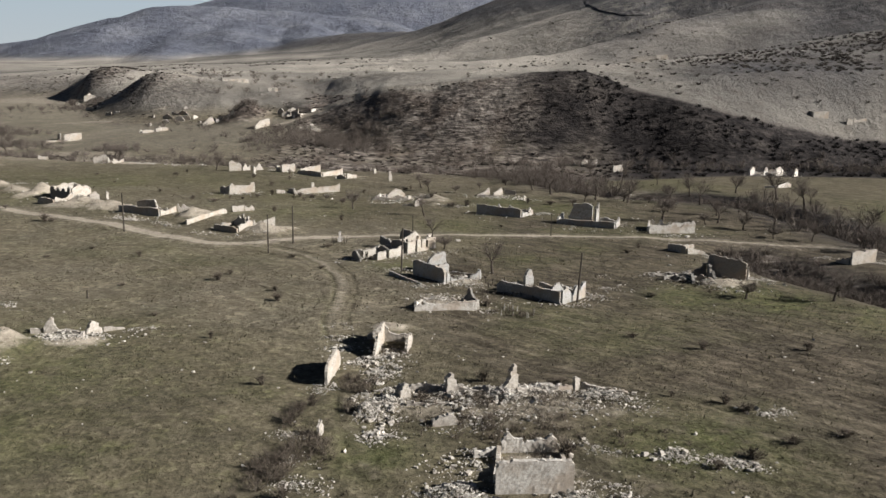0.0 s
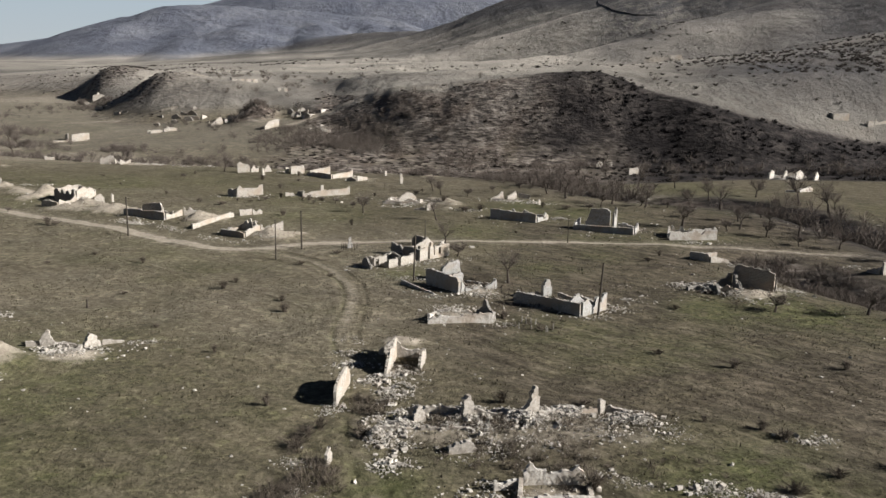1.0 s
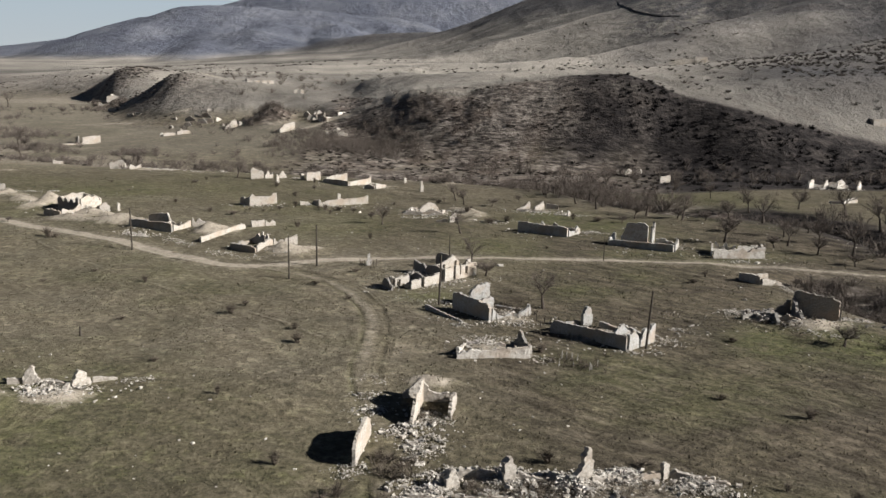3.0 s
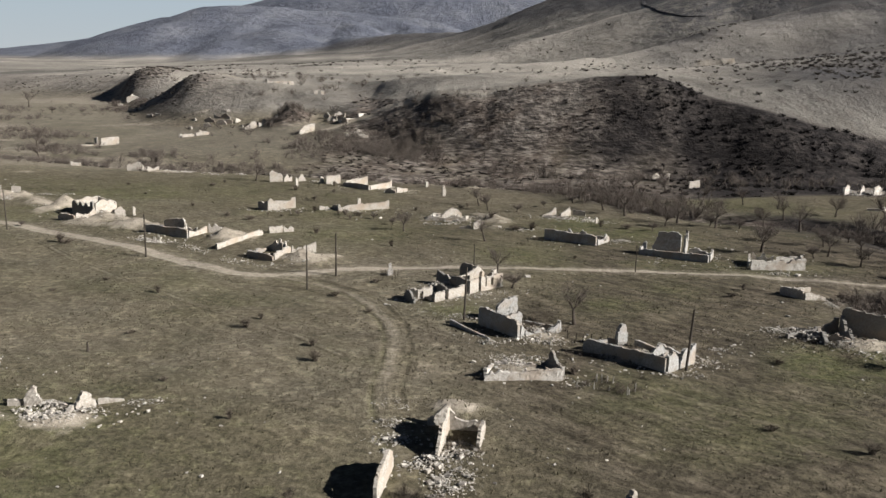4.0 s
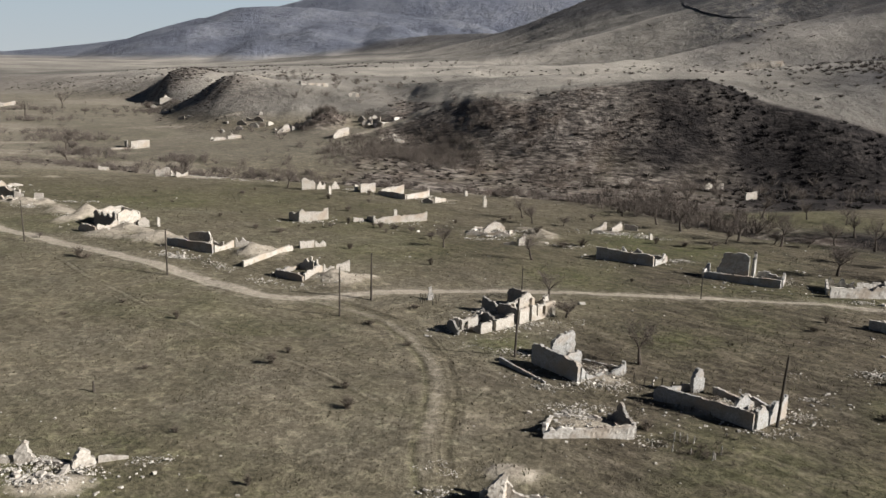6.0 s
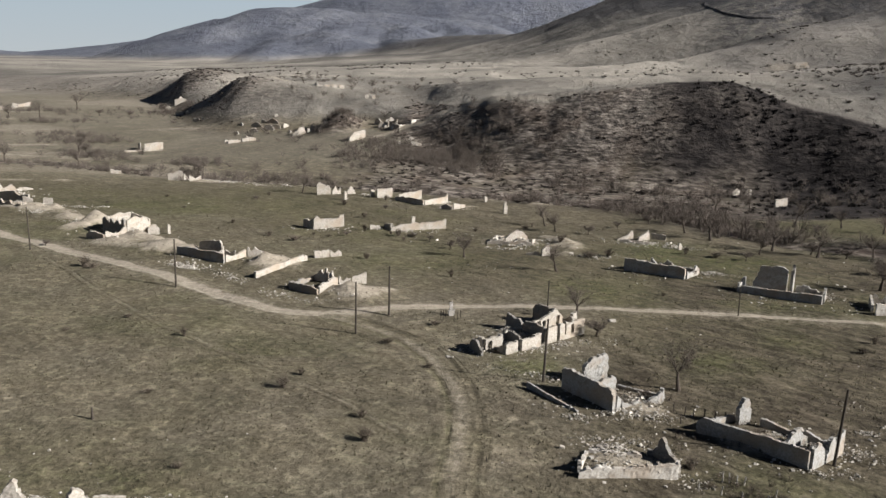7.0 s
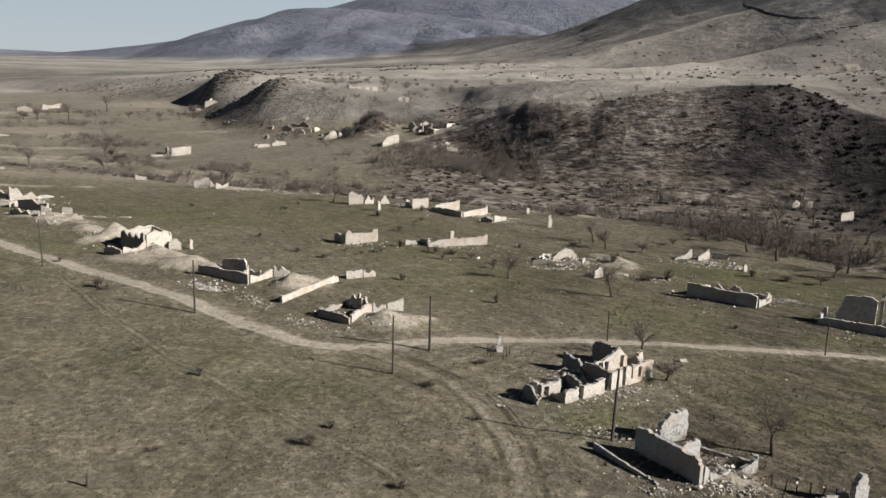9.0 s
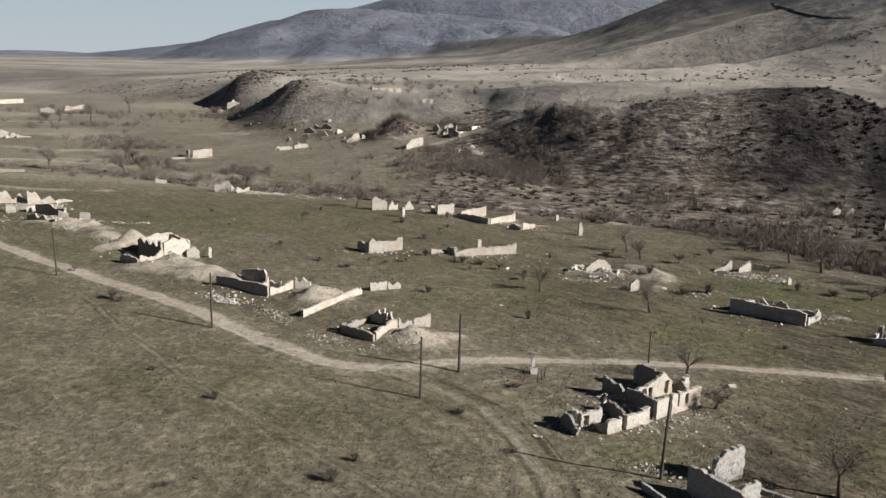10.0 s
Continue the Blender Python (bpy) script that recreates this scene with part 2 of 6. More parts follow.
    scrub = np.maximum(scrub, np.clip(1.6 * np.exp(-((x + 214) / 20) ** 2 - ((y - 533) / 24) ** 2), 0, 0.9))
    scrub = np.maximum(scrub, np.clip(1.3 * np.exp(-((x + 156) / 18) ** 2 - ((y - 436) / 14) ** 2), 0, 0.8))
    # the pale cutting up the hill's near end, and worn clearings of the upper valley
    bare = np.maximum(bare, np.exp(-(off_line(x, y, CUTTING) / 1.9) ** 4) * np.interp(x, (-52, -44, 0), (1.0, 0.4, 0.25)))
    scrub = scrub * (1 - np.exp(-(off_line(x, y, CUTTING) / 3) ** 2))
    clear = smooth((fbm(x * 0.45, y, 34, 4, 17.0) - 0.03) / 0.09) * smooth((y - 262) / 30) * (1 - s) * smooth((-60 - x) / 60)
    bare = np.maximum(bare, 0.36 * clear)
    for line, wide in BANKS:
        db = off_line(x, y, line) / wide
        rim = np.exp(-db * db) * smooth((fbm(x, y, 13, 3, 14.0) + 0.16) / 0.14)
        z = z + 0.5 * rim
        bare = np.maximum(bare, 0.62 * rim)
    z = z - 0.08 * np.exp(-(off_line(x, y, TRACK) / 1.1) ** 2) * (y < 160)
    return z, scrub, bare, dry, m2 + m3, m1 + 2.2 * m4


def ground_z(x, y):
    return float(lie(np.array([x]), np.array([y]))[0][0])


# ---- materials ----
def material(name):
    m = bpy.data.materials.new(name)
    m.use_nodes = True
    nt = m.node_tree
    return m, nt, nt.nodes["Principled BSDF"]


def node(nt, kind, **inputs):
    n = nt.nodes.new(kind)
    for k, v in inputs.items():
        n.inputs[k.replace("_", " ")].default_value = v
    return n


def noise_tex(nt, scale, detail=4.0, rough=0.6, coord="Object"):
    tc = nt.nodes.new("ShaderNodeTexCoord")
    n = node(nt, "ShaderNodeTexNoise", Scale=scale, Detail=detail, Roughness=rough)
    nt.links.new(tc.outputs[coord], n.inputs["Vector"])
    return n.outputs["Fac"]


def ramp(nt, fac, *stops):
    r = nt.nodes.new("ShaderNodeValToRGB")
    el = r.color_ramp.elements
    while len(el) < len(stops):
        el.new(0.5)
    for q, (p, c) in zip(el, stops):
        q.position, q.color = p, (*c, 1) if len(c) == 3 else c
    nt.links.new(fac, r.inputs[0])
    return r.outputs[0]


def grey(nt, fac, lo, hi):
    return ramp(nt, fac, (lo, (0, 0, 0)), (hi, (1, 1, 1)))


def mix(nt, fac, one, two, blend="MIX"):
    n = nt.nodes.new("ShaderNodeMix")
    n.data_type, n.blend_type = "RGBA", blend
    for sock, v in ((n.inputs[0], fac), (n.inputs[6], one), (n.inputs[7], two)):
        if isinstance(v, (int, float)):
            sock.default_value = v
        elif isinstance(v, tuple):
            sock.default_value = (*v, 1)
        else:
            nt.links.new(v, sock)
    return n.outputs[2]


def mathop(nt, op, a, b=0.0):
    n = nt.nodes.new("ShaderNodeMath")
    n.operation = op
    for sock, v in zip(n.inputs, (a, b)):
        if isinstance(v, (int, float)):
            sock.default_value = v
        else:
            nt.links.new(v, sock)
    return n.outputs[0]


def attr(nt, name):
    n = nt.nodes.new("ShaderNodeAttribute")
    n.attribute_name = name
    return n.outputs["Fac"]


def bump(nt, bsdf, height, strength, distance):
    n = node(nt, "ShaderNodeBump", Strength=strength, Distance=distance)
    nt.links.new(height, n.inputs["Height"])
    nt.links.new(n.outputs[0], bsdf.inputs["Normal"])


def drawn_out(nt, turn, sx, sy, sz, detail=5.0, rough=0.65):
    """Noise drawn out along a direction: turned about z in degrees, then scaled."""
    tc = nt.nodes.new("ShaderNodeTexCoord")
    one, two = nt.nodes.new("ShaderNodeMapping"), nt.nodes.new("ShaderNodeMapping")
    one.inputs["Rotation"].default_value, two.inputs["Scale"].default_value = (0, 0, radians(-turn)), (sx, sy, sz)
    nt.links.new(tc.outputs["Object"], one.inputs[0])
    nt.links.new(one.outputs[0], two.inputs[0])
    n = node(nt, "ShaderNodeTexNoise", Scale=1.0, Detail=detail, Roughness=rough)
    nt.links.new(two.outputs[0], n.inputs["Vector"])
    return n.outputs["Fac"]


def ground_material():
    m, nt, bs = material("grass_and_earth")
    tuft, mid, big = noise_tex(nt, 1.5, 5, 0.68), noise_tex(nt, 0.22, 5, 0.65), noise_tex(nt, 0.035, 4, 0.55)
    fine = mathop(nt, "ADD", mathop(nt, "MULTIPLY", tuft, 0.55), mathop(nt, "MULTIPLY", drawn_out(nt, 25, 0.5, 0.8, 0.5), 0.45))
    combed = mathop(nt, "ADD", mathop(nt, "MULTIPLY", drawn_out(nt, -40, 0.2, 0.62, 0.6, 4.0, 0.6), 0.68), mathop(nt, "MULTIPLY", tuft, 0.32))
    brown = ramp(nt, fine, (0.33, (0.078, 0.069, 0.043)), (0.5, (0.137, 0.122, 0.079)), (0.67, (0.212, 0.188, 0.126)))
    heath = ramp(nt, combed, (0.34, (0.032, 0.0265, 0.019)), (0.5, (0.078, 0.0655, 0.048)), (0.66, (0.155, 0.132, 0.099)))
    green = ramp(nt, fine, (0.34, (0.04, 0.046, 0.016)), (0.5, (0.083, 0.09, 0.037)), (0.66, (0.146, 0.148, 0.07)))
    pale = ramp(nt, fine, (0.32, (0.155, 0.134, 0.098)), (0.68, (0.3, 0.264, 0.203)))
    c = mix(nt, mathop(nt, "MULTIPLY", mathop(nt, "MULTIPLY", grey(nt, mid, 0.4, 0.62), grey(nt, big, 0.4, 0.6)), 0.6), brown, green)
    c = mix(nt, mathop(nt, "MULTIPLY", attr(nt, "straw"), grey(nt, noise_tex(nt, 0.11, 6, 0.7), 0.25, 0.62)), c, pale)
    c = mix(nt, mathop(nt, "MULTIPLY", grey(nt, noise_tex(nt, 0.6, 6, 0.75), 0.56, 0.7), 0.4), c, pale)
    c = mix(nt, mathop(nt, "MULTIPLY", grey(nt, noise_tex(nt, 0.5, 5, 0.7), 0.44, 0.3), 0.5), c, heath)
    c = mix(nt, mathop(nt, "MULTIPLY", attr(nt, "heath"), grey(nt, mathop(nt, "ADD", mathop(nt, "MULTIPLY", mid, 0.5), mathop(nt, "MULTIPLY", big, 0.5)), 0.3, 0.52)), c, heath)
    c = mix(nt, mathop(nt, "MULTIPLY", attr(nt, "green"), grey(nt, noise_tex(nt, 0.4, 5, 0.7), 0.3, 0.54)), c, green)
    c = mix(nt, 0.5, c, ramp(nt, noise_tex(nt, 0.12, 4, 0.6), (0.36, (0.68, 0.7, 0.68)), (0.64, (1.14, 1.12, 1.08))), "MULTIPLY")
    c = mix(nt, 0.55, c, ramp(nt, noise_tex(nt, 0.75, 6, 0.75), (0.36, (0.58, 0.57, 0.55)), (0.5, (0.95, 0.94, 0.92)), (0.64, (1.22, 1.2, 1.16))), "MULTIPLY")
    # Dry and moor colours are greyed towards blue, standing in for distance haze.
    dryc = ramp(nt, noise_tex(nt, 0.06, 8, 0.7), (0.35, (0.132, 0.124, 0.11)), (0.5, (0.2, 0.189, 0.168)), (0.65, (0.272, 0.257, 0.229)))
    dryc = mix(nt, mathop(nt, "MULTIPLY", grey(nt, mid, 0.5, 0.7), 0.5), dryc, (0.1, 0.08, 0.06))
    # Tone mixes pale and dark grass with painted light on crests and swells.
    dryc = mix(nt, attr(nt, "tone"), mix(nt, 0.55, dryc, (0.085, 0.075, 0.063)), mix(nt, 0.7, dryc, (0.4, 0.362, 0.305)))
    c = mix(nt, attr(nt, "dry"), c, dryc)
    rill = mathop(nt, "ADD", mathop(nt, "MULTIPLY", drawn_out(nt, -14, 0.19, 0.34, 0.5, 5.0, 0.6), 0.45), mathop(nt, "MULTIPLY", drawn_out(nt, -22, 0.36, 0.75, 1.3, 4.0, 0.6), 0.55))
    scrubc = ramp(nt, rill, (0.41, (0.026, 0.022, 0.02)), (0.47, (0.08, 0.067, 0.058)), (0.525, (0.162, 0.138, 0.117)), (0.6, (0.295, 0.258, 0.22)))
    scrubc = mix(nt, mathop(nt, "MULTIPLY", grey(nt, noise_tex(nt, 0.06, 4, 0.6), 0.5, 0.65), 0.5), scrubc, (0.105, 0.075, 0.056))
    c = mix(nt, mathop(nt, "MULTIPLY", attr(nt, "scrub"), grey(nt, big, 0.2, 0.5)), c, scrubc)
    # Floor of the dense scrub, near black with the slope's shade painted in.
    c = mix(nt, attr(nt, "wood_shade"), c, ramp(nt, mathop(nt, "ADD", mathop(nt, "MULTIPLY", rill, 0.6), mathop(nt, "MULTIPLY", mid, 0.4)), (0.4, (0.008, 0.007, 0.007)), (0.5, (0.022, 0.019, 0.018)), (0.62, (0.06, 0.052, 0.046))))
    earth = ramp(nt, fine, (0.33, (0.19, 0.16, 0.122)), (0.5, (0.305, 0.266, 0.21)), (0.68, (0.41, 0.364, 0.296)))
    ragged = mathop(nt, "ADD", attr(nt, "bare"), mathop(nt, "MULTIPLY", mathop(nt, "SUBTRACT", noise_tex(nt, 0.7, 6, 0.7), 0.5), 1.1))
    c = mix(nt, mathop(nt, "MULTIPLY", grey(nt, ragged, 0.12, 0.75), grey(nt, attr(nt, "bare"), 0.0, 0.12)), c, earth)
    moorc = ramp(nt, noise_tex(nt, 0.045, 8, 0.7), (0.35, (0.068, 0.065, 0.064)), (0.5, (0.106, 0.101, 0.098)), (0.65, (0.152, 0.143, 0.134)))
    moorc = mix(nt, mathop(nt, "MULTIPLY", grey(nt, big, 0.45, 0.62), 0.5), moorc, (0.065, 0.055, 0.048))
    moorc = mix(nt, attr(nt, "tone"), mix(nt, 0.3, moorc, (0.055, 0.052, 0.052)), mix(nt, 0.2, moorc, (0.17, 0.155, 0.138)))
    moorc = mix(nt, mathop(nt, "MULTIPLY", grey(nt, noise_tex(nt, 0.16, 4, 0.7), 0.46, 0.56), 0.5), moorc, (0.045, 0.044, 0.046))
    c = mix(nt, attr(nt, "moor_shade"), c, moorc)
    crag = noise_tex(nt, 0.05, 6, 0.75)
    # Blue-grey of the far mountain is aerial haze put into its colour.
    hazed_rock = ramp(nt, noise_tex(nt, 0.009, 6, 0.6), (0.36, (0.094, 0.101, 0.125)), (0.5, (0.119, 0.126, 0.15)), (0.64, (0.15, 0.155, 0.175)))
    hazed_rock = mix(nt, mathop(nt, "MULTIPLY", grey(nt, crag, 0.46, 0.6), 0.45), hazed_rock, (0.077, 0.084, 0.107))
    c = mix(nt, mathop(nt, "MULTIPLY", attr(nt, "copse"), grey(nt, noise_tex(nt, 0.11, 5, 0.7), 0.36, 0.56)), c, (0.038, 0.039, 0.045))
    c = mix(nt, attr(nt, "mountain"), c, hazed_rock)
    nt.links.new(c, bs.inputs["Base Color"])
    bs.inputs["Roughness"].default_value, bs.inputs["Specular IOR Level"].default_value = 0.95, 0.1
    relief = mathop(nt, "ADD", noise_tex(nt, 0.6, 6, 0.74), mathop(nt, "MULTIPLY", tuft, 0.3))
    relief = mathop(nt, "ADD", relief, mathop(nt, "MULTIPLY", mathop(nt, "MULTIPLY", drawn_out(nt, -30, 0.25, 0.5, 0.5, 4.0, 0.6), attr(nt, "heath")), 1.2))
    relief = mathop(nt, "ADD", relief, mathop(nt, "MULTIPLY", mathop(nt, "MULTIPLY", rill, attr(nt, "scrub")), 2.6))
    bump(nt, bs, relief, 0.8, 0.45)
    far = mathop(nt, "MULTIPLY", noise_tex(nt, 0.05, 8, 0.68), mathop(nt, "MULTIPLY", mathop(nt, "MAXIMUM", attr(nt, "dry"), attr(nt, "moor_shade")), mathop(nt, "SUBTRACT", 1.0, attr(nt, "mountain"))))
    swell = node(nt, "ShaderNodeBump", Strength=0.8, Distance=6.0)
    far = mathop(nt, "ADD", far, mathop(nt, "MULTIPLY", mathop(nt, "MULTIPLY", noise_tex(nt, 0.03, 7, 0.7), attr(nt, "mountain")), 2.6))
    nt.links.new(far, swell.inputs["Height"])
    nt.links.new(swell.outputs[0], bs.inputs["Normal"].links[0].from_node.inputs["Normal"])
    return m


def simple(name, dark, light, scale, rough=0.9, strength=0.4, distance=0.03, per="island", coord="Object"):
    m, nt, bs = material(name)
    c = ramp(nt, noise_tex(nt, scale, 6, 0.65, coord), (0.3, dark), (0.7, light))
    c = mix(nt, mathop(nt, "MULTIPLY", noise_tex(nt, scale * 0.13, 3, 0.6, coord), 0.35), c, dark)
    if per == "island":
        g = nt.nodes.new("ShaderNodeNewGeometry")
        c = mix(nt, 0.6, c, ramp(nt, g.outputs["Random Per Island"], (0.0, (0.45, 0.45, 0.45)), (1.0, (1.25, 1.22, 1.18))), "MULTIPLY")
    elif per == "object":
        g = nt.nodes.new("ShaderNodeObjectInfo")
        c = mix(nt, 0.5, c, ramp(nt, g.outputs["Random"], (0.0, (0.7, 0.7, 0.72)), (1.0, (1.15, 1.12, 1.08))), "MULTIPLY")
    nt.links.new(c, bs.inputs["Base Color"])
    bs.inputs["Roughness"].default_value, bs.inputs["Specular IOR Level"].default_value = rough, 0.2
    bump(nt, bs, noise_tex(nt, scale * 2, 6, 0.7, coord), strength, distance)
    return m


def masonry_material(name="limestone_masonry", pale=1.0, hue=(1, 1, 1)):
    m, nt, bs = material(name)
    fine, mid, big = noise_tex(nt, 5, 6, 0.7), noise_tex(nt, 1.1, 5, 0.65), noise_tex(nt, 0.3, 3, 0.5)
    c = ramp(nt, fine, *((p, (r * pale * hue[0], g * pale * hue[1], b * pale * hue[2])) for p, (r, g, b) in ((0.3, (0.23, 0.205, 0.172)), (0.5, (0.37, 0.344, 0.304)), (0.7, (0.47, 0.444, 0.4)))))
    tc = nt.nodes.new("ShaderNodeTexCoord")
    mp = nt.nodes.new("ShaderNodeMapping")
    mp.inputs["Rotation"].default_value = (radians(90), 0, 0)
    nt.links.new(tc.outputs["Object"], mp.inputs[0])
    br = node(nt, "ShaderNodeTexBrick", Scale=1.0, Mortar_Size=0.02)
    br.inputs["Brick Width"].default_value, br.inputs["Row Height"].default_value = 0.42, 0.21
    br.inputs["Color1"].default_value, br.inputs["Color2"].default_value, br.inputs["Mortar"].default_value = (1, 1, 1, 1), (0.9, 0.89, 0.88, 1), (0.72, 0.7, 0.67, 1)
    nt.links.new(mp.outputs[0], br.inputs["Vector"])
    c = mix(nt, mathop(nt, "MULTIPLY", grey(nt, mid, 0.35, 0.6), 0.5), c, br.outputs[0], "MULTIPLY")
    c = mix(nt, mathop(nt, "MULTIPLY", grey(nt, mid, 0.5, 0.66), 0.6), c, (0.2, 0.175, 0.147))
    c = mix(nt, mathop(nt, "MULTIPLY", grey(nt, big, 0.5, 0.64), 0.6), c, (0.3, 0.24, 0.18))
    g = nt.nodes.new("ShaderNodeObjectInfo")
    c = mix(nt, 0.6, c, ramp(nt, g.outputs["Random"], (0.0, (0.78, 0.76, 0.74)), (1.0, (1.12, 1.1, 1.06))), "MULTIPLY")
    nt.links.new(c, bs.inputs["Base Color"])
    bs.inputs["Roughness"].default_value, bs.inputs["Specular IOR Level"].default_value = 0.93, 0.15
    bump(nt, bs, mathop(nt, "ADD", mid, mathop(nt, "MULTIPLY", fine, 0.5)), 0.35, 0.05)
    return m


GROUND = ground_material()
MASONRY = masonry_material()
PLASTER = masonry_material("pale_plastered_masonry", 1.34, (0.98, 1.0, 1.03))
# Cool grey copy: skylight on shaded house fronts put into the colour.
SHADE_GREY = masonry_material("shade_grey_masonry", 1.02, (0.95, 1.0, 1.07))
# Darker masonry copy for walls turned from the sun; their shade is its colour.
SHADE_DARKENED = masonry_material("shade_dark_masonry", 0.6, (0.97, 1.0, 1.04))
# Whitewash tinted cool and grey, with the look of its shaded side painted in.
SHADE_GREYWASH = masonry_material("shade_grey_whitewash", 0.86, (0.94, 1.0, 1.08))
STONE = simple("fallen_limestone", (0.22, 0.2, 0.17), (0.68, 0.645, 0.585), 1.6)
BLOCK = simple("squared_limestone", (0.22, 0.198, 0.165), (0.55, 0.512, 0.452), 2.4, per="object")
BARK = simple("grey_brown_bark", (0.035, 0.028, 0.022), (0.1, 0.08, 0.065), 6.0, per="")
TWIG = simple("bare_twigs", (0.066, 0.054, 0.046), (0.18, 0.153, 0.13), 2.0)
SCRUB = simple("leafless_scrub", (0.022, 0.018, 0.016), (0.1, 0.084, 0.07), 0.35)
# Shade inside the dense brush is put into its near-black colour.
SHADED_THORN = simple("shaded_thorn_scrub", (0.006, 0.0055, 0.0055), (0.036, 0.031, 0.029), 0.25)
SHRUB = simple("dry_shrub_stems", (0.06, 0.049, 0.038), (0.17, 0.142, 0.112), 1.5)
STRAW = simple("dry_grass", (0.065, 0.058, 0.037), (0.165, 0.146, 0.1), 0.4)
POLE_WOOD = simple("weathered_pole_wood", (0.03, 0.025, 0.02), (0.09, 0.075, 0.06), 5.0, per="")
GREY_POLE = simple("grey_concrete", (0.2, 0.185, 0.165), (0.36, 0.335, 0.3), 5.0, per="")
WHITE_STONE = simple("whitewashed_stone", (0.3, 0.28, 0.25), (0.5, 0.47, 0.43), 4.0, per="")


# ---- mesh helpers ----
def mesh_from(name, verts, faces, mat, flat=True):
    me = bpy.data.meshes.new(name)
    me.from_pydata([tuple(v) for v in verts], [], [tuple(int(i) for i in f) for f in faces])
    me.materials.append(mat)
    me.update()
    me.polygons.foreach_set("use_smooth", np.zeros(len(me.polygons), bool))
    return me


def tri_mesh(name, verts, tris, mat):
    """A mesh from arrays of corners and triangles."""
    me = bpy.data.meshes.new(name)
    me.vertices.add(len(verts))
    me.vertices.foreach_set("co", np.asarray(verts, np.float32).ravel())
    t = np.asarray(tris, np.int32)
    me.loops.add(t.size)
    me.loops.foreach_set("vertex_index", t.ravel())
    me.polygons.add(len(t))
    me.polygons.foreach_set("loop_start", np.arange(0, t.size, 3, dtype=np.int32))
    me.materials.append(mat)
    me.update(calc_edges=True)
    me.polygons.foreach_set("use_smooth", np.zeros(len(t), bool))
    return me


def empty(name, x, y, z, turn=0.0):
    ob = new(name)
    ob.empty_display_size = 0.3
    ob.matrix_world = pose(x, y, z, 0, 0, turn)
    return ob


def child(name, me, parent, m=None, label=""):
    ob = new(name, me)
    ob.parent = parent
    if m is not None:
        ob.matrix_basis = m
    if label:
        tagged(ob, label)
    return ob


# ---- ground ----
def spaced(lo, hi, a, b, step, grow):
    mid = list(np.arange(a, b, step))
    left, right, s = [a], [mid[-1]], step
    while left[-1] > lo:
        s = min(s * grow, 26 if hi > 4000 else 34)
        left.append(left[-1] - s)
    s = step
    while right[-1] < hi:
        s = min(s * grow, 26 if hi > 4000 else 34)
        right.append(right[-1] + s)
    return np.array(left[:0:-1] + mid + right[1:])


gx, gy = spaced(-3900, 3900, -125, 95, 1.0, 1.04), spaced(-350, 4800, 50, 335, 1.0, 1.03)
X, Y = np.meshgrid(gx, gy)
Z, SC, BA, DR, MO, MB = lie(X.ravel(), Y.ravel())
n_x, n_y = len(gx), len(gy)
verts = np.stack([X.ravel(), Y.ravel(), Z], 1).astype(np.float32)
idx = np.arange(n_x * n_y).reshape(n_y, n_x)
quads = np.stack([idx[:-1, :-1], idx[:-1, 1:], idx[1:, 1:], idx[1:, :-1]], -1).reshape(-1, 4)
me = bpy.data.meshes.new("ground")
me.vertices.add(len(verts))
me.vertices.foreach_set("co", verts.ravel())
me.loops.add(quads.size)
me.loops.foreach_set("vertex_index", quads.ravel().astype(np.int32))
me.polygons.add(len(quads))
me.polygons.foreach_set("loop_start", np.arange(0, quads.size, 4, dtype=np.int32))
me.update(calc_edges=True)
me.polygons.foreach_set("use_smooth", np.ones(len(quads), bool))
fx, fy = X.ravel(), Y.ravel()


